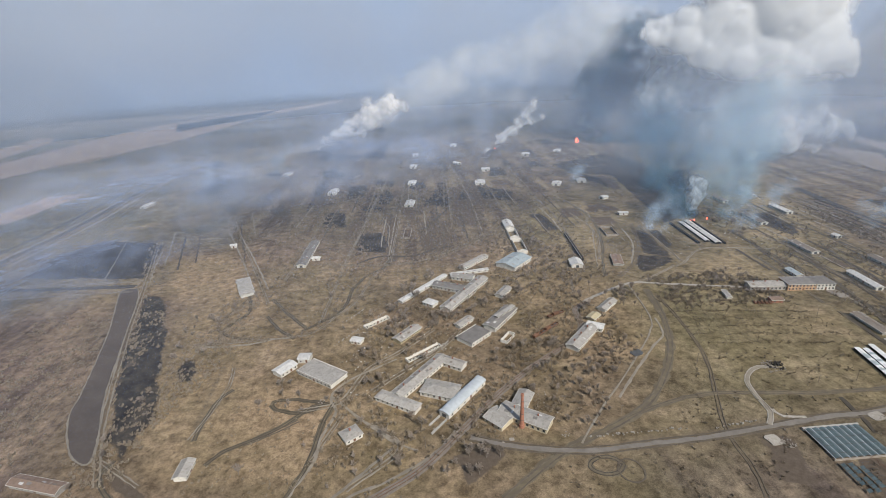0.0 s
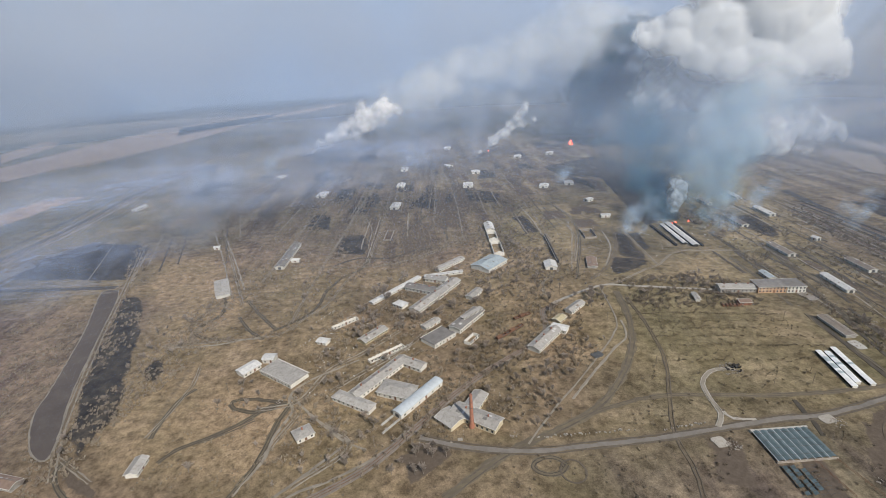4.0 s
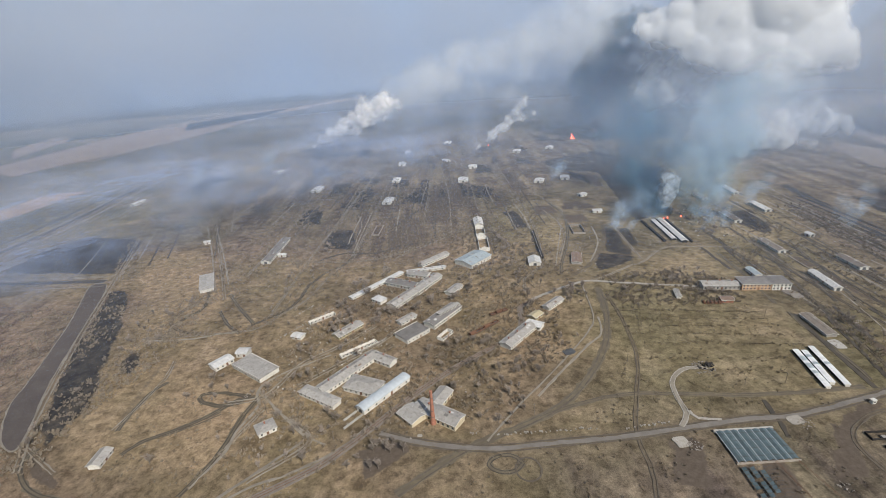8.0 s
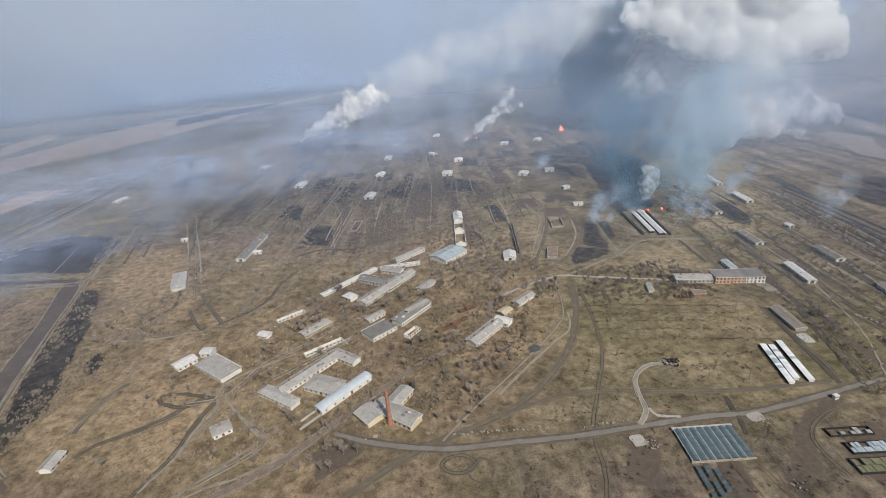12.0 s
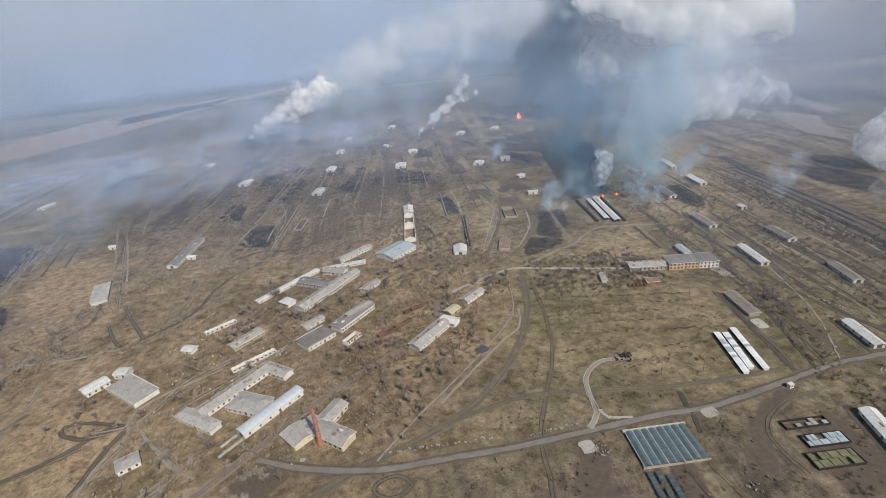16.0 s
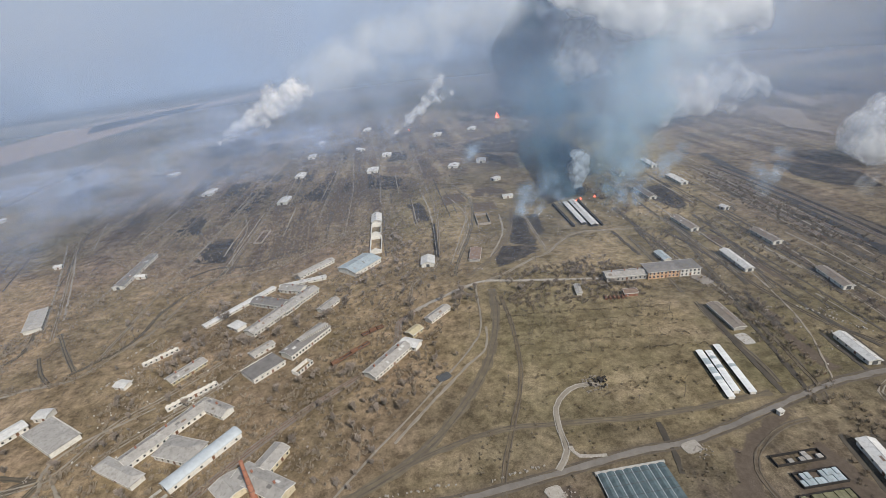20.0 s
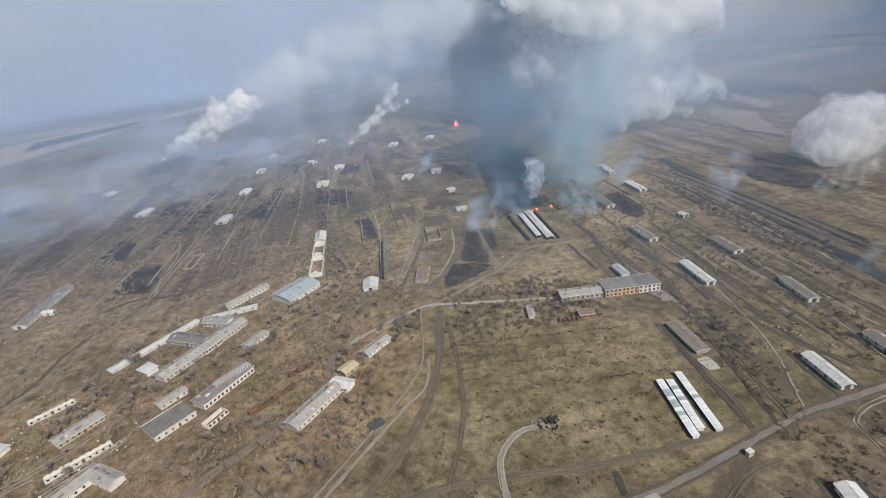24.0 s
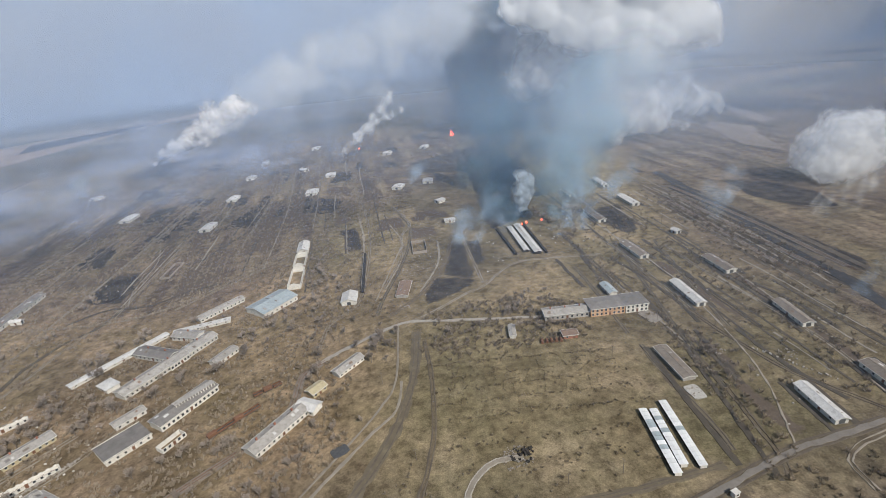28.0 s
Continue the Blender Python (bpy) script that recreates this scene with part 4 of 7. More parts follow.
# far pale stubble fields
for pts, label in (([(-800, 930), (-770, 1046), (-706, 1150), (-645, 1284), (-594, 1510), (-560, 1750), (-540, 2050), (-600, 2080), (-690, 1990), (-780, 1900), (-880, 1680), (-910, 1457), (-925, 1246), (-940, 1040)], "far pink-tan stubble field in the haze"), ([(-1106, 1324), (-1160, 1560), (-1083, 1520), (-1030, 1420), (-988, 1168)], "far pale stubble strip in the haze"), ([(-720, 1500), (-500, 1900), (-300, 2300), (-360, 2300), (-800, 1700)], "far pale stubble strip in the haze"), ([(641, 600), (690, 740), (720, 760), (735, 690), (700, 640), (655, 545)], "far pink-tan stubble field beyond the railway"), ([(760, 700), (800, 820), (850, 900), (800, 720)], "far pale stubble strip beyond the railway"), ([(-620, 620), (-600, 760), (-540, 760), (-560, 610)], "reddish bare field by the western railway")):
    bm = bmesh.new()
    bm.faces.new([bm.verts.new((x, y, 0.15)) for x, y in pts])
    for f in bm.faces:
        if f.normal.z < 0:
            f.normal_flip()
    tagged(part("stubble_field", bm, STUBBLE if pts[0][0] < 0 else FALLOW), label, "field", kind="structure")

# ---- the camp ----
OLD, STORE = "camp buildings", "storehouses"
building("boiler_house", "low grey-roofed boiler house with pale walls beside a brick chimney", (16, 168.5), (24, 159.5), 11, 3.8, CREAM, SLATE, rise=1.4, gap=4)
building("boiler_hall", "pale-walled boiler hall with a grey ribbed roof and dark windows", (23, 171), (45, 155), 9.5, 4.6, CREAM, SLATE, rise=1.6, window="tall", gap=3, vents=2)
building("boiler_wing", "pale wing of the boiler hall under a grey roof", (32, 170.5), (39, 182), 8, 4.2, CREAM, SLATE, rise=1.4)
building("covered_platform", "open-ended loading hall with a pale zinc barrel roof", (-9, 170.5), (15, 197.5), 6.4, 3.4, WHITEWASH, TIN, "arch", 2.0, gap=6, gates=True)
building("barrack", "whitewashed barrack wing with a hipped grey roof", (-45.5, 192), (-23, 177), 6.6, 3.4, WHITEWASH, SLATE, "hip", 1.5, group=OLD)
building("barrack", "long whitewashed barrack with a stained grey roof", (-35, 189.5), (-6, 224), 8, 3.6, WHITEWASH, SLATE, rise=1.7, group=OLD, vents=3)
building("barrack", "short whitewashed barrack wing with a bright gable", (-7.5, 222.5), (6.5, 212.5), 7, 3.6, WHITEWASH, SLATE, rise=1.8, group=OLD, vents=1)
building("mess_hall", "broad whitewashed hall with a low hipped grey roof", (-19, 196), (0, 187), 12, 3.8, WHITEWASH, SLATE, "hip", 1.9, group=OLD)
building("workshop", "flat-roofed pale workshop in dry grass", (-94, 227), (-70.5, 209), 14, 3.6, WHITEWASH, SLATE, "flat")
building("workshop_wing", "pale wing joined to the flat-roofed workshop", (-111, 221), (-103, 231), 8, 3.6, WHITEWASH, PALEROOF, rise=1.2)
building("annex", "small whitewashed block with a pale rounded roof", (-100, 237), (-92.5, 236), 7, 3.4, WHITEWASH, PALEROOF, "arch", 1.3, gap=2.6)
building("cottage", "small whitewashed house with a grey hipped roof", (-62.5, 159.5), (-54.5, 164.5), 8, 3.0, WHITEWASH, SLATE, "hip", 1.7, gap=2.7, category="house", vents=1)
building("field_shed", "pale corrugated shed alone in the dry meadow", (-138, 142.5), (-138, 153.5), 6, 3.0, WHITEWASH, SLATE, rise=1.3, gap=3.5, category="shed")
building("farm_shed", "long shed with a rusty red-brown roof", (-220, 151), (-192.5, 142.5), 6, 3.0, GREYWALL, RUSTROOF, rise=1.4, category="shed")
building("storehouse", "pale storehouse with a light hipped roof among fields", (-164, 338.5), (-177.5, 371), 11, 3.6, WHITEWASH, SLATE, "hip", 2.0, gap=4.5, group=STORE)
building("storehouse", "very long grey-roofed storehouse with a white gable", (-129.5, 392.5), (-126.5, 456), 8.5, 3.6, WHITEWASH, FELT, rise=1.7, gap=5, group=STORE, gates=True)
building("barrack", "front wing of the upper camp with white window bays", (0.5, 287), (37, 336.5), 9, 3.9, WHITEWASH, SLATE, rise=1.7, gap=2.7, group=OLD, vents=3)
building("barrack", "brown-stained back wing of the upper camp", (-5, 332), (19, 318), 9, 3.9, WHITEWASH, FELT, rise=1.8, group=OLD, vents=2)
building("barrack", "north wing of the upper camp under a grey roof", (12, 346), (29, 338), 8, 3.8, WHITEWASH, SLATE, rise=1.6, group=OLD, vents=1)
building("long_store", "long narrow whitewashed lean-to with a pale roof", (-34, 306.5), (5, 349.5), 4.4, 2.3, WHITEWASH, PALEROOF, rise=0.6, gap=5, group=STORE)
building("annex", "small square whitewashed annex with a pale roof", (-14, 303), (-6.5, 296.5), 7, 3.2, WHITEWASH, PALEROOF, "hip", 1.2, gap=2.6)
building("long_store", "low pale strip building between bare trees", (10, 349.5), (44, 355), 4, 2.6, WHITEWASH, PALEROOF, rise=0.6, gap=5, group=STORE)
building("canteen", "wide low hall with a dark felt roof and white edges", (10, 240.5), (25, 254), 14, 3.4, WHITEWASH, FELT, "flat")
building("canteen_hall", "tall pale hall with a stepped felt roof and window bands", (29.5, 254.5), (50, 280), 9.5, 4.6, WHITEWASH, FELT, rise=1.2, window="tall", gap=2.5)
building("canteen_annex", "pale narrow annex beside the canteen", (7.5, 261.5), (18, 271.5), 5.5, 3.0, WHITEWASH, SLATE, rise=1.0)
building("ruined_store", "small roofless whitewashed ruin with gaping windows", (36.5, 237.5), (44, 247), 5, 2.8, WHITEWASH, RUSTROOF, "none", window="tall", gap=2.2)
building("ochre_house", "long single-storey house with ochre walls and brown roof", (-36, 248.5), (-21.5, 264.5), 7.5, 3.2, OCHRE, SLATE, rise=1.5, gap=2.6, category="house", vents=2)
building("long_store", "ruined narrow pale store with fallen walls", (-60, 271), (-43, 284), 3.4, 2.0, WHITEWASH, PALEROOF, "none", gap=3, group=STORE)
building("long_store", "roofless whitewashed row of sheds along the lane", (-29, 225), (-7, 241), 3.6, 1.9, WHITEWASH, PALEROOF, "none", gap=2.6, group=STORE)
building("hut", "small whitewashed hut with a pale roof", (-67, 255), (-60, 252), 5.5, 2.6, WHITEWASH, PALEROOF, rise=1.1, gap=2.5, category="hut")
building("shed", "grey gabled shed among bare trees", (45, 302.5), (54.5, 315.5), 6.4, 3.0, WHITEWASH, SLATE, rise=1.4, category="shed")
building("long_store", "long low store with white piers behind the camp", (21.5, 362), (46.5, 385), 6.4, 3.2, WHITEWASH, SLATE, rise=1.3, gap=3, group=STORE)
building("garage_hall", "large hall with a pale blue-grey metal roof", (60.5, 356.5), (80.5, 377), 20, 4.6, WHITEWASH, BLUEROOF, rise=2.6, gap=4)
building("roofless_hall", "roofless brick hall shell with white wall tops", (83.5, 388), (84.5, 421), 10, 4.2, WHITEWASH, SLATE, "shell", 2.4, window="tall", gap=4)
building("roofless_hall", "second roofless hall shell with a gable", (84, 427), (84.8, 452), 9.5, 4.2, WHITEWASH, SLATE, "shell", 2.4, window="tall", gap=4)
building("roofless_hall", "far roofless hall shell with pale walls", (85, 458), (85.4, 480), 9, 4.2, WHITEWASH, PALEROOF, "gable", 2.4, window="tall", gap=4)
building("clinic", "long whitewashed building with a ridged grey roof", (79, 223), (100, 246), 8.6, 3.6, WHITEWASH, SLATE, rise=1.8, gap=2.6, group=OLD, vents=3)
building("clinic_wing", "cross wing of the long whitewashed building", (98.5, 249.5), (107.5, 243.5), 7, 3.6, WHITEWASH, PALEROOF, rise=1.5, group=OLD)
building("clinic_porch", "ochre-roofed end block of the whitewashed building", (103, 256), (109.5, 262), 6, 3.4, OCHRE, OCHRE, rise=1.2, gap=2.6)
building("white_garage", "white gabled garage with a dark doorway", (124, 347.5), (125.5, 361), 10, 3.6, WHITEWASH, PALEROOF, rise=2.4, gap=4, category="garage", gates=True)
building("shed", "grey gabled shed with pale wall bays in a thicket", (116, 269), (129.5, 281.5), 6, 3.0, WHITEWASH, SLATE, rise=1.4, gap=3, category="shed")
building("ruined_store", "ruined store with a collapsing brown roof", (160.5, 344.5), (166, 365.5), 8, 2.4, GREYWALL, RUSTROOF, rise=1.0, gap=4)
building("ruined_store", "roofless pale ruin with standing wall stubs", (186, 442), (184, 417), 12, 2.6, RUBBLE, SLATE, "none", window="tall", gap=3.4)
building("stable_block", "long grey stone-coloured single-storey block", (241, 287.5), (267.5, 284), 9, 4.4, GREYWALL, SLATE, rise=1.6, window="tall", gap=2.8, vents=3)
building("headquarters", "two-storey orange brick block with rows of windows", (268, 284.5), (288.5, 282), 13, 6.6, ORANGE, FELT, "hip", 1.4, "tall", 2.4, 0.9, 2)
building("headquarters_end", "two-storey whitewashed end block with rows of windows", (289, 282), (302.5, 280.5), 13.6, 6.6, WHITEWASH, FELT, "hip", 1.4, "tall", 2.3, 0.9, 2)
building("annex", "long pale tin-roofed annex behind the brick block", (292.5, 311), (292, 297), 5, 3.0, WHITEWASH, BLUEROOF, rise=1.0)
building("brick_hut", "small red-brown brick hut beside the yard", (243, 264.5), (251, 263.5), 5.5, 3.0, BRICK, RUSTROOF, rise=0.8, gap=2.7, category="hut")
building("hut", "narrow whitewashed hut in the yard", (219, 283), (216.5, 272), 3, 2.4, WHITEWASH, SLATE, rise=0.6, category="hut")
for p0, p1, w, wall, roof, label in (
    ((335.5, 298), (332.5, 267.5), 5.6, WHITEWASH, PALEROOF, "pale-roofed storehouse in a row beside service tracks"),
    ((340, 368.5), (339.5, 339), 6.6, WHITEWASH, EARTHROOF, "brown-roofed storehouse with a white gable"),
    ((378, 323), (377, 297.5), 7, WHITEWASH, EARTHROOF, "brown-roofed storehouse with a white gable"),
    ((373, 255.5), (368.5, 230.5), 6, WHITEWASH, EARTHROOF, "brown-roofed storehouse with a white gable"),
    ((365.5, 196), (362, 171), 7.4, WHITEWASH, EARTHROOF, "brown-roofed storehouse by the field edge"),
    ((325.5, 192), (322.5, 169), 5.6, WHITEWASH, PALEROOF, "pale-roofed storehouse with dark side walls"),
    ((277.5, 129.5), (272, 106), 6.2, WHITEWASH, PALEROOF, "white-roofed storehouse near the walled plots"),
    ((398, 476), (396.5, 445), 7, WHITEWASH, PALEROOF, "distant pale storehouse in drifting smoke"),
    ((405, 545), (402, 513), 6, WHITEWASH, PALEROOF, "distant pale storehouse in drifting smoke"),
    ((350, 452), (348.5, 419), 7, WHITEWASH, EARTHROOF, "brown storehouse with a white gable in smoke"),
    ((357, 523), (357, 499), 6, WHITEWASH, EARTHROOF, "brown storehouse half hidden by smoke"),
    ((388, 376), (389, 370), 5, WHITEWASH, PALEROOF, "small white hut between storehouses")):
    building("storehouse", label, p0, p1, w, 3.2, wall, roof, rise=1.3, gap=5, group=STORE, gates=True)
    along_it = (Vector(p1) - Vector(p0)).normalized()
    # Dark strips put trench and bank shade along both long sides
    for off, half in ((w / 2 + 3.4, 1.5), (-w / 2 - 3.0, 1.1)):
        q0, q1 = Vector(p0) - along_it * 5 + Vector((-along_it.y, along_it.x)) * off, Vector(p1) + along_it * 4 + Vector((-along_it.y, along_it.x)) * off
        ribbon("drain", [tuple(q0), tuple(q0.lerp(q1, 0.5)), tuple(q1)], half, DITCH_AND_SHADE, "dark strip of drain and bank shade beside a storehouse", "drain", -0.04, 0.4)
for p0, p1, w in (((-137, 652), (-134, 677), 12), ((-25.5, 568), (-22, 590), 11), ((-20.5, 680), (-18, 700), 11), ((-16.5, 795), (-15, 815), 11), ((-10, 901), (-9, 920), 10), ((-237, 802), (-230, 815), 12), ((-400, 645), (-396, 667), 8), ((81, 656), (83, 676), 14), ((103, 742), (104, 757), 13), ((186, 626), (192, 640), 12), ((226, 633), (229, 648), 12), ((192, 846), (197, 862), 13), ((58, 818), (66, 805), 8), ((-218, 462), (-212, 463), 4), ((-122, 410), (-114, 409), 3), ((230, 552), (222, 548), 8), ((218, 483), (228, 482), 6), ((70, 980), (74, 1000), 12), ((255, 860), (262, 875), 12)):
    building("magazine", "squat pale earth-field magazine with a white roof", p0, p1, w, 3.4, WHITEWASH, PALEROOF, rise=1.3, gap=6, category="storehouse", group="field magazines", gates=True)
building("ruined_store", "brown roofless ruin with broken walls in the fields", (-29, 452), (-26, 484), 8, 1.8, RUBBLE, SLATE, "none", window="", group=STORE)
building("ruined_store", "long roofless shed ruin with a white end wall", (285.5, 237), (284, 211), 6.4, 2.3, GREYWALL, EARTHROOF, rise=0.9, window="", group=STORE)
building("burning_store", "burnt-out storehouse with pale roof sheets and open flames behind", (277, 442), (272.5, 377), 5, 2.8, CHAR_AND_SHADE, PALEROOF, rise=1.0, gap=5, group=STORE)

building("burning_store", "second burnt-out store with loose pale roof sheets", (269.5, 440), (265.5, 384), 3.6, 2.4, CHAR_AND_SHADE, PALEROOF, rise=0.6, gap=5, group=STORE, trim=False)
# The second block is a raised stand-in for a dark trench line
for p0, p1, half, label in (((284, 446), (279, 376), 0.8, "scorched black wall beside the burning store"), ((258, 442), (256, 382), 1.0, "low black block for a dark trench along the store yard")):
    a, b = Vector((*p0, 0)), Vector((*p1, 0))
    bm = bmesh.new()
    block(bm, (-(b - a).length / 2, -half, 0), ((b - a).length / 2, half, 2.0))
    ob = part("yard_wall", bm, CHAR_AND_SHADE)
    ob.matrix_basis = Matrix.LocRotScale(((a.x + b.x) / 2, (a.y + b.y) / 2, -0.4), Euler((0, 0, math.atan2(b.y - a.y, b.x - a.x))), None)
    tagged(ob, label, "wall")

building("porch_block", "taller whitewashed porch block with tall window bays", (19, 307), (26.5, 317.5), 5, 4.6, WHITEWASH, SLATE, rise=0.9, window="tall", gap=2.0)
lantern_at = Matrix.LocRotScale((43.5, 271.5, 3.6), Euler((0, 0, math.atan2(17, 18.5))), None)
lantern = thing("roof_lantern", "raised roof lantern with a row of white piers", "roof", lantern_at)
bm = bmesh.new()
block(bm, (-10.5, -2.0, 0.3), (10.5, 1.2, 1.7))
part("lantern_body", bm, FELT, lantern)
for k in range(15):
    bm = bmesh.new()
    x = -10.2 + k * 1.45
    block(bm, (x - 0.22, -2.25, -0.2), (x + 0.22, -2.0, 1.9))
    part("pier", bm, WHITEWASH, lantern)
bm = bmesh.new()
block(bm, (-10.8, -2.3, 1.91), (10.8, 1.4, 2.1))
part("lantern_roof", bm, SLATE, lantern)

for off, length in ((-2.4, 13), (2.4, 9)):
    bm = bmesh.new()
    block(bm, (-length, -0.5, 0), (0, 0.5, 0.9))
    slab = part("platform", bm, CONCRETE)
    slab.matrix_basis = Matrix.LocRotScale((-9.6 - 0.75 * off, 170 + 0.67 * off, -0.3), Euler((0, 0, math.atan2(27, 24))), None)
    tagged(slab, "pale concrete loading platform beside the spur", "platform")

# long black wall behind the white garage
wall_at = Matrix.LocRotScale((136.5, 397, -0.4), Euler((0, 0, math.atan2(70, 5))), None)
dark_wall = thing("dark_wall", "long black wall with a painted lit edge in dry grass", "wall", wall_at)
bm = bmesh.new()
block(bm, (-35, -0.9, 0), (35, 0.9, 2.6))
part("wall", bm, CHAR_AND_SHADE, dark_wall)
# Pale strip along one side paints the wall's lit top edge
bm = bmesh.new()
block(bm, (-35.1, 0.91, 2.2), (35.1, 1.2, 2.75))
part("coping", bm, RUBBLE, dark_wall, "pale strip painting the wall's lit edge")

# tall round brick chimney
bm = bmesh.new()
levels = [(0, 1.5), (2.0, 1.45), (2.1, 1.2), (19.9, 0.72), (20.0, 0.85), (20.7, 0.85), (21.4, 0.76)]
rings = [[bm.verts.new((r * math.cos(k * math.tau / 20), r * math.sin(k * math.tau / 20), z)) for k in range(20)] for z, r in levels]
inner = [bm.verts.new((0.5 * math.cos(k * math.tau / 20), 0.5 * math.sin(k * math.tau / 20), 21.4)) for k in range(20)]
well = [bm.verts.new((0.5 * math.cos(k * math.tau / 20), 0.5 * math.sin(k * math.tau / 20), 18)) for k in range(20)]
for a, b in zip(rings + [inner], rings[1:] + [inner, well]):
    for k in range(20):
        bm.faces.new((a[k], a[(k + 1) % 20], b[(k + 1) % 20], b[k]))
bm.faces.new(well)
stack = thing("brick_chimney", "tall tapered red brick chimney with a banded rim", "chimney", pose(31, 158.2, -0.3))
part("shaft", bm, BRICK, stack)
for z, r in ((5, 1.15), (9, 1.04), (13, 0.93), (17, 0.82)):
    bm = bmesh.new()
    for k in range(20):
        a0, a1 = k * math.tau / 20, (k + 1) * math.tau / 20
        q = [bm.verts.new((rr * math.cos(a), rr * math.sin(a), zz)) for a, rr, zz in ((a0, r + 0.02, z), (a1, r + 0.02, z), (a1, r + 0.01, z + 0.25), (a0, r + 0.01, z + 0.25))]
        bm.faces.new(q)
    part("iron_band", bm, DARKSTEEL, stack)


# ---- long panel-roofed rows ----
bm = bmesh.new()
prism_x(bm, [(-1.75, 0), (1.75, 0), (1.75, 0.1), (0, 0.42), (-1.75, 0.1)], -1.1, 1.1)
PANEL = mesh_of("roof_panel", bm, WHITEROOF)
bm = bmesh.new()
prism_x(bm, [(-1.75, 0), (1.75, 0), (1.75, 0.08), (0, 0.36), (-1.75, 0.08)], -1.1, 1.1)
GREYPANEL = mesh_of("roof_panel", bm, BLUEROOF)


def panel_row(p0, p1, label, grey):
    a, b = Vector((*p0, 0)), Vector((*p1, 0))
    length, mid = (b - a).length, (a + b) / 2
    FOOTPRINTS.append((mid.x, mid.y, math.atan2(b.y - a.y, b.x - a.x), length / 2 + 1, 3))
    ob = thing("panel_shed", label, "shed", Matrix.LocRotScale((mid.x, mid.y, -0.4), Euler((0, 0, math.atan2(b.y - a.y, b.x - a.x))), None), "panel-roofed sheds")
    # Near-black side walls put the sheds' shade into the colour
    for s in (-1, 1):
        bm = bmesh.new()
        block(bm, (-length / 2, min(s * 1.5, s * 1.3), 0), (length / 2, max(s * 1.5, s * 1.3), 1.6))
        part("wall", bm, CHAR_AND_SHADE, ob)
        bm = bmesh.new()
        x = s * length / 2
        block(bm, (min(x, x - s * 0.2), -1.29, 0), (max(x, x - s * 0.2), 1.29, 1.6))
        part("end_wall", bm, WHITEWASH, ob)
    n = int(length / 2.3)
    for k in range(n):
        x = (k + 0.5) * length / n - length / 2
        me = GREYPANEL if k in grey else PANEL
        share("roof_panel", me, ob, Matrix.LocRotScale((x, 0, 1.61 + random.uniform(0, 0.05)), Euler((0, 0, random.uniform(-0.02, 0.02))), None))


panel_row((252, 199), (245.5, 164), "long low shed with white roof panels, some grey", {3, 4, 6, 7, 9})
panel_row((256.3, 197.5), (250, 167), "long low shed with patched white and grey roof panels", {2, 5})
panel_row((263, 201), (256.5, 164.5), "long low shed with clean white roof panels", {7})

# ---- greenhouse: film-covered bays on a steel frame ----
green_at = Matrix.LocRotScale((184, 128.3, -0.35), Euler((0, 0, -0.01)), None)
house = thing("greenhouse", "large derelict greenhouse with teal film over ridged bays", "greenhouse", green_at)
FOOTPRINTS.append((184, 128, 0, 17, 13))
for k in range(8):
    x0, x1 = -14.4 + k * 3.6, -14.4 + (k + 1) * 3.6
    for s in (0, 1):
        bm = bmesh.new()
        xm = (x0 + x1) / 2
        o = [(x0 + 0.05, 1.25), (xm, 1.85), (xm, 1.9), (x0 + 0.05, 1.3)] if s == 0 else [(xm, 1.85), (x1 - 0.05, 1.25), (x1 - 0.05, 1.3), (xm, 1.9)]
        prism(bm, [(u - k * 0.12, v) for u, v in o], -9.6, 9.6)
        part("film_panel", bm, TEAL, house)
    bm = bmesh.new()
    block(bm, (x0 - 0.12 - k * 0.12, -9.8, 1.1), (x0 + 0.12 - k * 0.12, 9.8, 1.36))
    part("gutter", bm, STEEL, house, "pale steel gutter")
    for y in (-9.6, -4.8, 0, 4.8, 9.6):
        bm = bmesh.new()
        block(bm, (x0 - 0.07 - k * 0.12, y - 0.07, 0), (x0 + 0.07 - k * 0.12, y + 0.07, 1.1))
        part("post", bm, STEEL, house)
for y in (-7.2, -2.4, 2.4, 7.2):
    bm = bmesh.new()
    block(bm, (-14.6, y - 0.07, 1.9), (13.4, y + 0.07, 2.0))
    part("purlin", bm, DARKSTEEL, house)
for y, half, high, mat, label in ((10.2, 0.55, 1.5, CONCRETE, "pale broken end strip"), (-9.95, 0.14, 1.2, RUBBLE, "thin pale end beam")):
    bm = bmesh.new()
    block(bm, (-15, y - half, 0.0), (14, y + half, high))
    part("end_strip", bm, mat, house, label)
frame_at = Matrix.LocRotScale((175, 107.5, -0.35), Euler((0, 0, -0.03)), None)
hoops = thing("hoop_house", "bare greenhouse frame with torn blue-grey film strips", "greenhouse", frame_at)
for k in range(4):
    for j in range(9):
        bm = bmesh.new()
        x, y = -6.5 + k * 3.6, -8 + j * 2
        tube(bm, (x, y, 0), (x, y, 1.2), 0.07, 0.07, 5)
        tube(bm, (x, y, 1.2), (x + 1.8, y, 1.9), 0.06, 0.06, 5)
        tube(bm, (x + 1.8, y, 1.9), (x + 3.6, y, 1.2), 0.06, 0.06, 5)
        part("hoop", bm, DARKSTEEL, hoops)
        if (j * 3 + k * 5) % 7 != 3 and j < 8 and k < 3:
            bm = bmesh.new()
            prism(bm, [(x + 0.1, 1.25), (x + 1.8, 1.9), (x + 1.8, 1.94), (x + 0.1, 1.29)], y + 0.1, y + 1.8)
            part("film_strip", bm, TEAL, hoops)
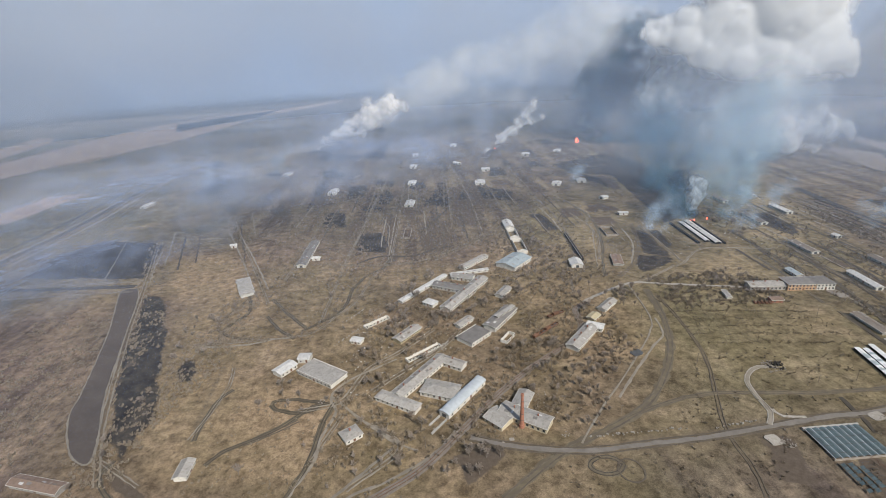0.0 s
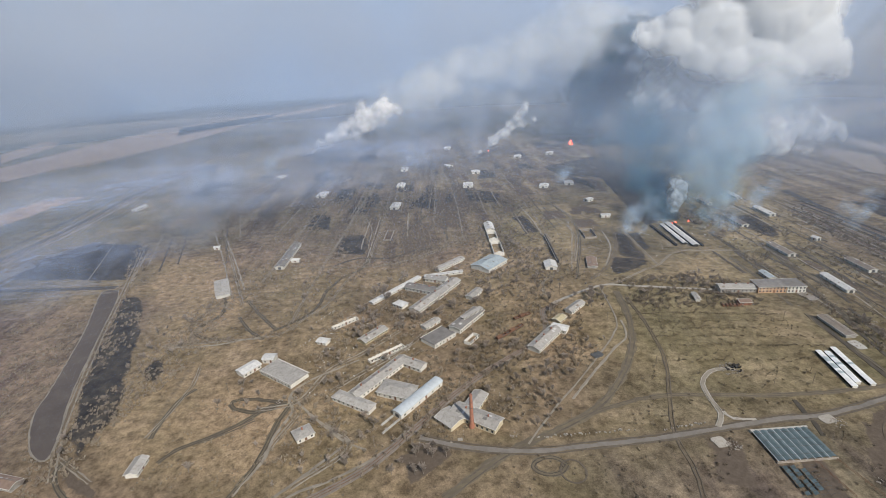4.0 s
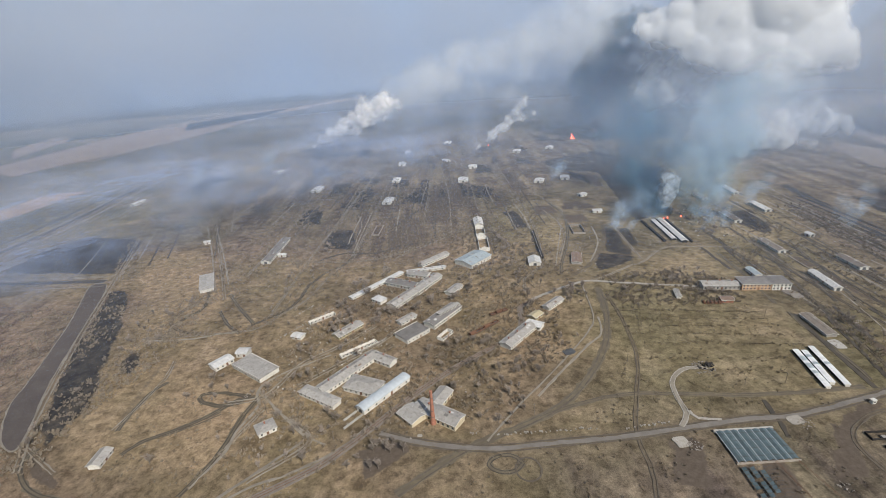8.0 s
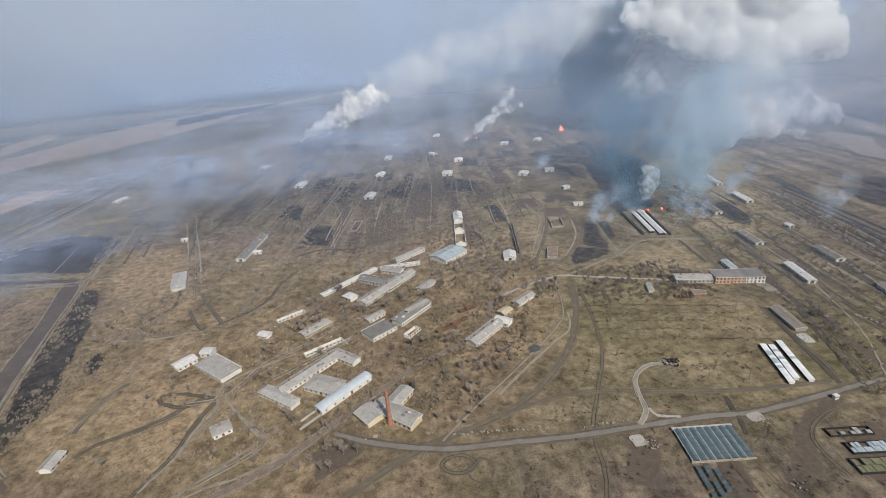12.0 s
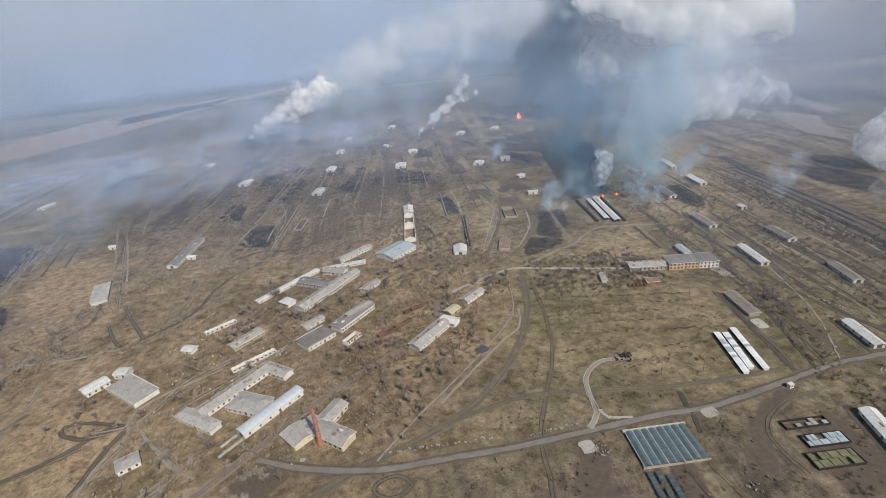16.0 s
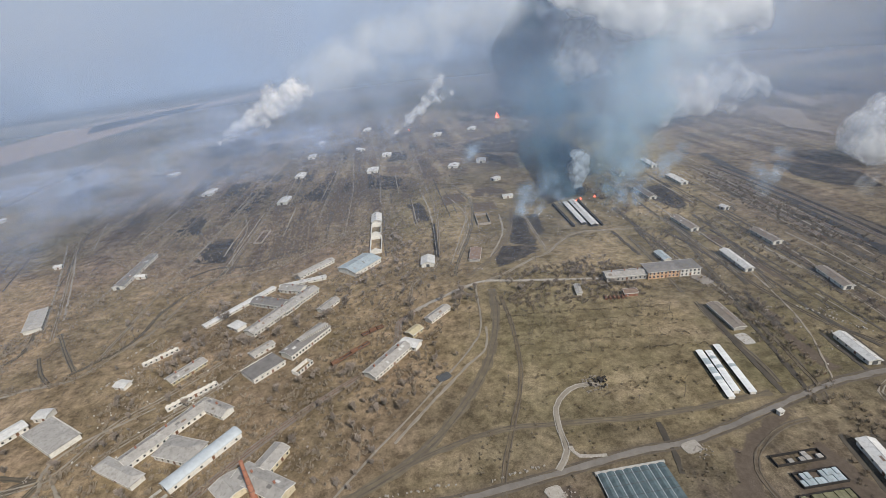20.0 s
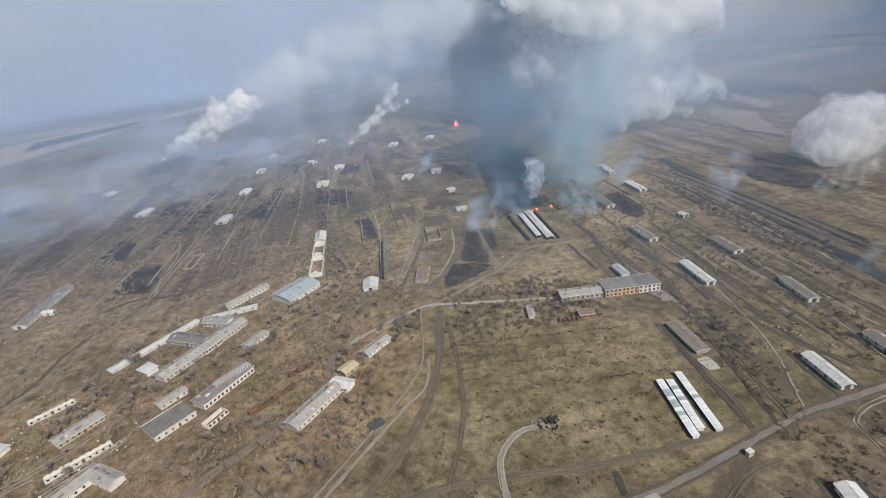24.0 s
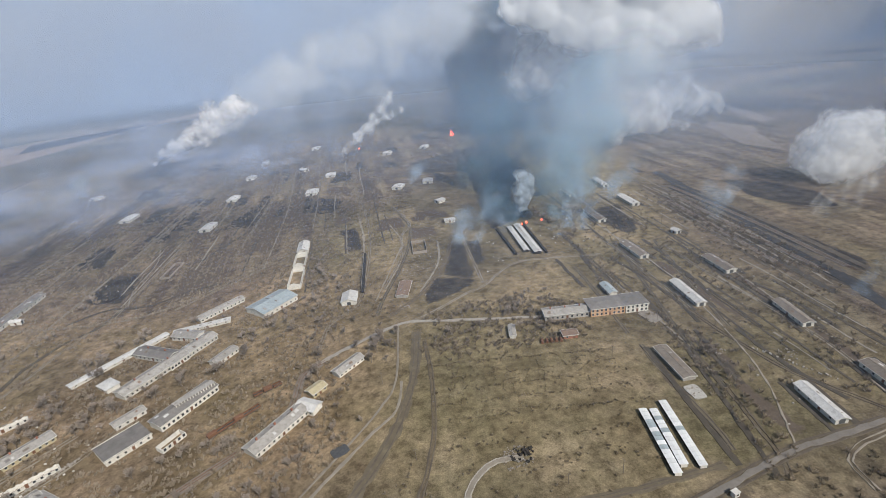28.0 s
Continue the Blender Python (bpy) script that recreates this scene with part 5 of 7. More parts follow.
for x0, y0, x1, y1 in ((196, 117, 200, 96), (186, 118, 188, 97)):
    bm = bmesh.new()
    for k in range(6):
        tube(bm, (x0 + (x1 - x0) * k / 5, y0 + (y1 - y0) * k / 5, -0.4), (x0 + (x1 - x0) * k / 5, y0 + (y1 - y0) * k / 5, 1.5), 0.06, 0.06, 5)
    tube(bm, (x0, y0, 1.5), (x1, y1, 1.5), 0.09, 0.09, 5)
    tube(bm, (x0, y0, 0.8), (x1, y1, 0.8), 0.07, 0.07, 5)
    tagged(part("pipe_rail", bm, RUST), "rusty pipe rail standing beside the greenhouse", "rail")


# ---- walled plots and pit buildings ----
def walled_plot(x0, y0, x1, y1, label, material, cells, skip):
    ob = thing("walled_plot", label, "foundation", pose((x0 + x1) / 2, (y0 + y1) / 2, -0.35, 0, 0, -1.5), "walled plots")
    hx, hy = abs(x1 - x0) / 2, abs(y1 - y0) / 2
    FOOTPRINTS.append(((x0 + x1) / 2, (y0 + y1) / 2, 0, hx + 1, hy + 1))
    for s in (-1, 1):
        bm = bmesh.new()
        block(bm, (-hx, min(s * hy, s * (hy - 0.3)), 0), (hx, max(s * hy, s * (hy - 0.3)), 1.3))
        part("wall", bm, CHAR_AND_SHADE, ob)
        bm = bmesh.new()
        block(bm, (min(s * hx, s * (hx - 0.3)), -hy + 0.31, 0), (max(s * hx, s * (hx - 0.3)), hy - 0.31, 1.3))
        part("end_wall", bm, CHAR_AND_SHADE, ob)
    n = cells
    for k in range(n):
        for r in range(2):
            if (k * 2 + r) in skip:
                continue
            bm = bmesh.new()
            x = -hx + 0.5 + k * (2 * hx - 1) / n
            w = (2 * hx - 1) / n - 0.25
            y = -hy + 0.45 + r * (hy - 0.35)
            block(bm, (x, y, 0.0), (x + w, y + hy - 0.6, 1.15 + 0.2 * ((k + r) % 2)))
            part("cover_slab", bm, material, ob)
    return ob


walled_plot(238, 131.5, 258, 126.5, "sunken plot with a few slabs and dark walls", SLATE, 8, {0, 1, 2, 3, 5, 6, 7, 9, 12, 13, 15})
walled_plot(240, 122.5, 258, 116, "sunken plot covered with pale blue-grey roof slabs", BLUEROOF, 9, {1, 7, 9})
walled_plot(235, 113.5, 255, 105.5, "sunken plot with olive-brown weathered slabs", surface("mossy_slab", ((0.12, 0.115, 0.06), (0.2, 0.19, 0.11)), 0.6), 9, {3, 12})

# ---- rusty wagons on the spur ----
def wagon(at, turn, label, open_top):
    ob = thing("rail_wagon", label, "wagon", Matrix.LocRotScale((*at, 0.3), Euler((0, 0, turn)), None), "wagons on the spur")
    bm = bmesh.new()
    block(bm, (-2.2, -1.2, 0.75), (2.2, 1.2, 0.95))
    part("underframe", bm, DARKSTEEL, ob)
    bm = bmesh.new()
    for s in (-1, 1):
        block(bm, (-2.2, min(s * 1.2, s * 1.1), 0.95), (2.2, max(s * 1.2, s * 1.1), 1.9 if open_top else 2.4))
        block(bm, (min(s * 2.2, s * 2.1), -1.1, 0.95), (max(s * 2.2, s * 2.1), 1.1, 1.9 if open_top else 2.4))
    if not open_top:
        prism_x(bm, [(-1.25, 2.41), (1.25, 2.41), (0.8, 2.7), (-0.8, 2.7)], -2.25, 2.25)
    part("body", bm, RUST, ob)
    for x in (-1.4, 1.4):
        for s in (-1, 1):
            bm = bmesh.new()
            tube(bm, (x, s * 0.7, 0.46), (x, s * 0.84, 0.46), 0.42, 0.42, 12)
            part("wheel", bm, DARKSTEEL, ob)


for n in range(6):
    wagon((59 + n * 3.5, 240.2 + n * 2.75), 0.667, "rusted brown open freight wagon on the disused spur" if n % 3 else "rusted brown covered freight wagon on the spur", bool(n % 3))
for n in range(3):
    wagon((76 + n * 4.6, 265.3 + n * 2.3), 0.46, "rust-red freight wagon under a broken shelter", n != 1)


# ---- rubble, tanks, poles, small things ----
def rubble_heap(x, y, r, n, label, material=None):
    bm = bmesh.new()
    for k in range(n):
        a, d = random.uniform(0, math.tau), r * math.sqrt(random.random())
        s = random.uniform(0.3, 1.0) if material else random.uniform(0.1, 0.48)
        v = block(bm, (-s, -s * 0.6, -s * 0.4), (s, s * 0.6, s * 0.4))
        m = Matrix.LocRotScale((x + d * math.cos(a), y + d * math.sin(a), 0.1 + 0.3 * (1 - d / r)), Euler((random.uniform(-0.6, 0.6), random.uniform(-0.6, 0.6), random.uniform(0, 6))), None)
        bmesh.ops.transform(bm, matrix=m, verts=v)
    ob = part("rubble", bm, material or RUBBLE)
    return tagged(ob, label, "rubble", kind="stuff")


for x, y, r, n, label in ((190, 189, 7, 90, "broken concrete and scorched debris at a blast pit"), (174, 385, 9, 60, "pale rubble of a fallen storehouse"), (246, 385, 7, 40, "pale rubble of a collapsed hut"), (281, 203, 4, 30, "broken slabs beside the ruined shed"), (-12, 233, 9, 60, "whitewashed wall rubble along the lane"), (-62, 268, 8, 40, "pale fallen wall pieces in the grass"), (206, 103, 3, 16, "heap of broken pale pipes in the field"), (-78, 192, 2.5, 10, "small pale debris pile in the meadow"), (-47, 125, 3, 14, "scattered pale debris in dry grass"), (156, 131, 4, 40, "pale gravel and broken concrete heap by the road"), (216, 140, 4, 40, "pale broken concrete heap by the road"), (312, 226, 3, 16, "pale scattered debris near the service track"), (300, 215, 3, 14, "pale scattered debris near the service track"), (340, 214, 5, 30, "line of pale debris along the field edge"), (270, 440, 8, 40, "charred roof pieces beside the fire"), (100, 255, 2, 8, "pale scrap beside the clinic"), (59, 178, 2, 8, "pale scrap in dry brush"), (52, 150, 2, 8, "pale stones by the road"), (243, 322, 5, 20, "dark scrap in the thicket"), (160, 330, 4, 16, "pale scrap near the junction"), (240, 470, 10, 50, "scorched debris between burning stores")):
    rubble_heap(x, y, r, n, label)
rubble_heap(193, 190.5, 5, 30, "charred black timbers at the blast pit", CHAR_AND_SHADE)


def litter(poly, n, label, low=0.15, high=0.55):
    bm = bmesh.new()
    for k in range(n):
        x, y = in_zone(poly)
        if not clear_of_buildings(x, y, 0.4):
            continue
        a = random.uniform(low, high)
        v = block(bm, (-a, -a * 0.6, -0.25), (a, a * 0.6, 0.12 + a * 0.4))
        bmesh.ops.transform(bm, matrix=pose(x, y, 0, random.uniform(-12, 12), random.uniform(-12, 12), random.uniform(0, 180)), verts=v)
    tagged(part("litter", bm, random.choice((SLAB, RUBBLE, WHITEWASH))), label, "rubble", kind="stuff")


def lane_of_stones(x0, y0, x1, y1, n, label):
    bm = bmesh.new()
    for k in range(n):
        t = (k + random.uniform(0, 0.6)) / n
        s = random.uniform(0.3, 0.75)
        v = block(bm, (-s, -s * 0.5, -0.3), (s, s * 0.5, s * 0.7))
        bmesh.ops.transform(bm, matrix=pose(x0 + (x1 - x0) * t + random.uniform(-0.7, 0.7), y0 + (y1 - y0) * t + random.uniform(-0.7, 0.7), 0, 0, 0, random.uniform(0, 180)), verts=v)
    tagged(part("broken_wall", bm, SLAB), label, "wall", kind="stuff")


lane_of_stones(-24, 223, 0, 245, 40, "broken whitewashed wall stubs along the lane")
lane_of_stones(-80, 250, -40, 300, 26, "broken pale wall stubs in the grass")
lane_of_stones(62, 147, 115, 147, 26, "row of pale stones beside the road")
lane_of_stones(330, 222, 345, 190, 18, "row of pale slabs beside the service track")
lane_of_stones(-75, 283, -62, 301, 14, "row of pale stones by the camp lane")
lane_of_stones(128, 145, 152, 148, 14, "pale kerb stones beside the country road")


def pole(x, y, h, label, cross=True, r=0.14):
    ob = thing("utility_pole", label, "pole", pose(x, y, -0.4, 0, 0, random.uniform(0, 180)), "utility poles")
    bm = bmesh.new()
    tube(bm, (0, 0, 0), (0, 0, h + 0.4), r, r * 0.7, 7)
    part("mast", bm, BARK, ob)
    if cross:
        bm = bmesh.new()
        block(bm, (-0.9, -0.06, h - 0.3), (0.9, 0.06, h - 0.15))
        part("crossarm", bm, BARK, ob)


for x, y, h in ((227, 171, 7), (-113, 205, 7), (-62, 175, 7), (85, 160, 7), (150, 200, 6), (205, 172, 5), (352, 440, 15), (410, 420, 13), (300, 262, 7), (140, 255, 7), (60, 205, 7), (-20, 150, 7), (118, 300, 7), (205, 330, 7), (260, 240, 6), (170, 310, 7), (390, 395, 12), (330, 470, 13)):
    pole(x, y, h, "weathered wooden pole standing in dry grass")

bm = bmesh.new()
block(bm, (-1.2, -0.9, 0), (1.2, 0.9, 2.1))
block(bm, (-1.4, -1.1, 2.1), (1.4, 1.1, 2.3))
kiosk = thing("kiosk", "small white kiosk standing beside the road", "hut", pose(259, 151.3, -0.3, 0, 0, 12))
part("cabin", bm, WHITEWASH, kiosk)
bm = bmesh.new()
block(bm, (-0.5, -0.98, 0.9), (0.5, -0.91, 1.6))
part("hatch", bm, GLASSDARK, kiosk)
for k in range(5):
    tank = thing("fuel_tank", "dark rusty fuel tank lying on the grass", "tank", pose(230.5 + k * 2.6, 263 - k * 0.4, 0.55, 0, 0, 80), "fuel tanks")
    bm = bmesh.new()
    tube(bm, (-1.5, 0, 0), (1.5, 0, 0), 0.9, 0.9, 14)
    part("drum", bm, RUST, tank)
    bm = bmesh.new()
    for x in (-0.9, 0.9):
        block(bm, (x - 0.15, -0.6, -0.95), (x + 0.15, 0.6, -0.6))
    part("cradle", bm, DARKSTEEL, tank)
for x, y, w, d, rot_, label, mat in ((118, 214, 8, 6, 25, "dark square cover sheet lying on the grass", DARKSTEEL), (151, 134, 7, 7, 10, "pale cracked concrete pad beside the road", SLAB), (213, 143, 8, 6, 10, "pale cracked concrete pad beside the road", SLAB), (281, 203, 7, 10, 0, "brown concrete pad of a lost building", CONCRETE), (299, 267, 9, 13, 10, "dark asphalt apron beside the brick block", ROADTOP), (24, 150, 2.6, 2.0, 0, "round pale well cover in the lawn", SLAB)):
    bm = bmesh.new()
    n = 18
    top = [bm.verts.new((math.copysign(abs(math.cos(k * math.tau / n)) ** 0.4, math.cos(k * math.tau / n)) * w / 2 * random.uniform(0.88, 1.05), math.copysign(abs(math.sin(k * math.tau / n)) ** 0.4, math.sin(k * math.tau / n)) * d / 2 * random.uniform(0.88, 1.05), 0.1)) for k in range(n)]
    low = [bm.verts.new((v.co.x, v.co.y, -0.8)) for v in top]
    bm.faces.new(top)
    for k in range(n):
        bm.faces.new((low[k], low[(k + 1) % n], top[(k + 1) % n], top[k]))
    ob = part("pad", bm, mat)
    ob.matrix_basis = pose(x, y, 0.05, 0, 0, rot_)
    tagged(ob, label, "pad", kind="structure")
# ring of wheel marks in the field
ribbon("wheel_mark", [(75 + 6 * math.cos(k * 0.785), 124 + 7 * math.sin(k * 0.785)) for k in range(9)], 0.4, DARKEARTH, "ring of dark wheel marks in the field", "track", 0.05, 0.15)


# ---- bare trees and scrub ----
def bare_tree(seed, high, spread):
    rng = random.Random(seed)
    wood, twigs = bmesh.new(), bmesh.new()

    def limb(p, d, length, r, level):
        q = p + d * length
        if level < 3:
            tube(wood, p, q, r, r * 0.62, 5 if level == 0 else 3, caps=False)
        else:
            side = d.cross(Vector((rng.uniform(-1, 1), rng.uniform(-1, 1), rng.uniform(-1, 1)))).normalized() * r
            twigs.faces.new([twigs.verts.new(v) for v in (p - side, p + side, q)])
            if level > 3:
                return
        n = (5, 5, 5, 6)[level]
        for k in range(n):
            out = Vector((rng.uniform(-1, 1), rng.uniform(-1, 1), rng.uniform(-0.1, 0.9)))
            nd = (d * (1.1 - 0.12 * level) + out * spread).normalized()
            start = p + d * length * rng.uniform(0.45 if level else 0.6, 1.0)
            limb(start, nd, length * rng.uniform(0.55, 0.85), max(r * 0.5, 0.06), level + 1)

    limb(Vector((0, 0, -0.5)), Vector((rng.uniform(-0.1, 0.1), rng.uniform(-0.1, 0.1), 1)).normalized(), high * 0.38, high * 0.022, 0)
    return mesh_of("trunk", wood, BARK), mesh_of("crown", twigs, TWIG)


TREES = [bare_tree(s, h, sp) for s, h, sp in ((1, 8.0, 0.75), (2, 9.5, 0.65), (3, 6.5, 0.9), (4, 7.0, 0.8), (5, 5.0, 1.0), (6, 10.5, 0.6))]


def clear_of_buildings(x, y, margin=0.0):
    if -290 < x < -180 and 150 < y < 380 and edge_distance(np.array([x]), np.array([y]), SOIL["pond"])[0] < 2:
        return False
    for cx, cy, turn, hl, hw in FOOTPRINTS:
        dx, dy = x - cx, y - cy
        u, v = dx * math.cos(turn) + dy * math.sin(turn), -dx * math.sin(turn) + dy * math.cos(turn)
        if abs(u) < hl + margin and abs(v) < hw + margin:
            return False
    return True


ROADLINES = [curve_through(TRACKS[k], 8) for k in ("main_road", "spur_road", "north_road", "bend_track", "ditch_track", "cross_track")] + [curve_through(RAILS["spur"], 8)]


def off_the_roads(x, y, keep=3.5):
    for line in ROADLINES:
        if min((x - a) ** 2 + (y - b) ** 2 for a, b in line) < keep * keep + 4:
            return False
    return True


def in_zone(poly):
    xs, ys = zip(*poly)
    while True:
        x, y = random.uniform(min(xs), max(xs)), random.uniform(min(ys), max(ys))
        hit = False
        for (ax, ay), (bx, by) in zip(poly, poly[1:] + poly[:1]):
            if (ay > y) != (by > y) and x < (bx - ax) * (y - ay) / (by - ay) + ax:
                hit = not hit
        if hit:
            return x, y


ZONES = (
    ([(-60, 135), (10, 128), (30, 142), (0, 166), (-30, 172), (-64, 172)], 34, (0, 1, 2, 3, 4)),
    ([(40, 180), (75, 165), (118, 215), (130, 250), (95, 222), (75, 215), (50, 215)], 24, (2, 3, 4, 4, 0)),
    ([(10, 200), (45, 200), (75, 225), (55, 240), (30, 230)], 13, (0, 1, 2, 3)),
    ([(-60, 200), (-40, 205), (0, 235), (-10, 250), (-60, 240)], 20, (0, 2, 3, 4)),
    ([(-50, 250), (0, 262), (60, 300), (100, 330), (70, 345), (40, 300), (-30, 290)], 60, (0, 1, 2, 3, 5)),
    ([(-45, 290), (-15, 315), (5, 350), (40, 360), (20, 375), (-30, 340)], 26, (0, 1, 2, 3)),
    ([(95, 265), (150, 275), (152, 300), (105, 292)], 34, (0, 1, 2, 5)),
    ([(90, 350), (118, 340), (118, 395), (98, 440)], 22, (2, 3, 4)),
    ([(170, 286), (240, 272), (262, 268), (238, 300), (175, 318)], 34, (2, 3, 4, 4)),
    ([(225, 295), (262, 300), (262, 322), (228, 318)], 16, (2, 3, 4)),
    ([(-120, 190), (-60, 180), (-60, 205), (-112, 215)], 14, (2, 3, 4)),
    ([(-205, 150), (-185, 140), (-165, 250), (-165, 330), (-190, 320)], 30, (2, 3, 4)),
    ([(45, 150), (70, 150), (100, 185), (85, 190)], 8, (2, 4)),
    ([(290, 205), (318, 200), (312, 240), (296, 240)], 12, (2, 3, 4)),
    ([(130, 440), (100, 520), (60, 440), (75, 390)], 16, (2, 3, 4)),
    ([(-90, 300), (-60, 380), (-70, 450), (-100, 360)], 16, (2, 4)),
    ([(300, 400), (335, 380), (335, 470), (300, 480)], 16, (2, 3, 4)),
    ([(-75, 240), (-40, 235), (-10, 262), (-30, 300), (-75, 290)], 16, (2, 3, 4, 0)),
    ([(50, 170), (70, 160), (130, 230), (150, 270), (120, 262), (95, 215)], 8, (2, 4, 3)),
    ([(-120, 120), (-30, 112), (-20, 130), (-70, 165), (-110, 160)], 10, (2, 4, 4)),
    ([(100, 300), (145, 310), (130, 345), (95, 350)], 12, (2, 3, 4)),
    ([(50, 325), (80, 335), (115, 400), (70, 350)], 12, (0, 2, 3)),
)
PLANTED = []
for poly, count, kinds in ZONES:
    for k in range(count):
        x, y = in_zone(poly)
        if clear_of_buildings(x, y, 1.0) and off_the_roads(x, y):
            PLANTED.append((y, x, random.choice(kinds), random.uniform(0.65, 1.12), random.uniform(0, 6.3)))
PLANTED.sort()
for y, x, kind, s, turn in PLANTED[:290]:
    tree = thing("bare_tree", ("low spreading leafless tree" if kind in (2, 4) else "tall leafless tree with fine grey-brown twigs") + " in dry grass", "tree", Matrix.LocRotScale((x, y, -0.4), Euler((0, 0, turn)), None), "bare trees")
    for name, me in zip(("trunk", "crown"), TREES[kind]):
        share(name, me, tree, Matrix.Scale(s, 4))
for n, material in ((0, BARK), (1, TWIG)):
    bm = bmesh.new()
    for y, x, kind, s, turn in PLANTED[290:]:
        first = len(bm.verts)
        bm.from_mesh(TREES[kind][n])
        bm.verts.ensure_lookup_table()
        bmesh.ops.transform(bm, matrix=Matrix.LocRotScale((x, y, -0.4), Euler((0, 0, turn)), Vector((s, s, s))), verts=bm.verts[first:])
    tagged(part("far_grove", bm, material), "far leafless trees scattered beyond the camp", "trees", kind="stuff")


def thicket(name, label, spots, low=0.8, high=2.4):
    """Leafless shrubs: sprays of thin twigs fanning up from the ground, joined."""
    verts, faces = [], []
    for x, y in spots:
        h = random.uniform(low, high)
        for k in range(22):
            a, lean = random.uniform(0, math.tau), random.uniform(0.15, 1.0)
            dx, dy = math.cos(a) * lean * h * 0.8, math.sin(a) * lean * h * 0.8
            w = random.uniform(0.025, 0.07) * h ** 0.5
            n, top = len(verts), h * random.uniform(0.5, 1.0)
            bx, by = x + dx * 0.2, y + dy * 0.2
            verts += [(bx - w * math.sin(a), by + w * math.cos(a), -0.4), (bx + w * math.sin(a), by - w * math.cos(a), -0.4), (x + dx + w, y + dy, top * 0.75), (x + dx * 1.15, y + dy * 1.15, top), (x + dx * 0.8, y + dy * 0.8 - w, top * 0.9)]
            faces += [(n, n + 1, n + 2), (n, n + 2, n + 4), (n + 2, n + 3, n + 4)]
    me = bpy.data.meshes.new(name)
    me.from_pydata(verts, [], faces)
    me.materials.append(SCRUB)
    return tagged(new(name, me), label, "shrubs", kind="stuff")


def spots_in(poly, n, clump=3.0):
    out = []
    while len(out) < n:
        cx, cy = in_zone(poly)
        for k in range(random.randint(1, 6)):
            x, y = cx + random.gauss(0, clump), cy + random.gauss(0, clump)
            if clear_of_buildings(x, y, 0.5) and off_the_roads(x, y, 1.5):
                out.append((x, y))
    return out


for label, poly, n, lo, hi in (
    ("grey-brown leafless scrub between the camp buildings", [(-70, 140), (0, 150), (60, 160), (120, 215), (110, 330), (40, 380), (-60, 300), (-75, 200)], 2000, 0.6, 2.4),
    ("dense leafless scrub along the disused spur", [(0, 160), (20, 178), (75, 222), (130, 260), (120, 285), (60, 235), (10, 200)], 170, 0.8, 2.4),
    ("dry orchard scrub on the eastern field", [(168, 212), (262, 215), (262, 262), (172, 262)], 420, 0.25, 0.9),
    ("grey-brown thicket in front of the brick block", [(170, 268), (262, 262), (262, 300), (232, 322), (172, 318)], 620, 0.8, 2.4),
    ("dark thicket beside the empty basin", [(-200, 140), (-180, 130), (-150, 240), (-150, 345), (-175, 340)], 900, 0.6, 2.2),
    ("reddish scrub west of the empty basin", [(-290, 150), (-225, 160), (-205, 300), (-250, 340), (-320, 320)], 900, 0.5, 2.0),
    ("leafless scrub north of the camp", [(90, 330), (145, 330), (130, 450), (60, 520), (40, 420)], 800, 0.7, 2.4),
    ("low dry scrub on the meadow", [(-135, 120), (-20, 110), (-60, 190), (-140, 205)], 200, 0.4, 1.3),
    ("low scrub between the storehouses", [(285, 180), (420, 200), (430, 480), (300, 480), (300, 320)], 900, 0.5, 2.0),
    ("sparse scrub over the old magazine field", [(-130, 300), (-10, 380), (120, 500), (200, 620), (0, 700), (-160, 640), (-170, 420)], 2200, 0.5, 2.2),
    ("sparse scrub on the far field", [(-160, 640), (200, 620), (330, 760), (200, 1000), (-120, 1000)], 700, 0.8, 2.6),
    ("low scrub south of the country road", [(20, 90), (220, 90), (230, 138), (40, 138)], 260, 0.4, 1.2),
    ("low scrub round the junction", [(120, 150), (240, 150), (250, 205), (140, 210)], 180, 0.4, 1.2),
    ("low scrub in the south-eastern corner", [(230, 90), (340, 100), (350, 160), (262, 140)], 260, 0.5, 1.8),
):
    thicket("scrub", label, spots_in(poly, n), lo, hi)
def along(key, n, spread, lines=None):
    line = curve_through((lines or TRACKS)[key], 3)
    out = []
    for k in range(n):
        x, y = random.choice(line)
        x, y = x + random.choice((-1, 1)) * random.gauss(spread, spread * 0.5), y + random.gauss(0, 2)
        if clear_of_buildings(x, y, 0.5):
            out.append((x, y))
    return out


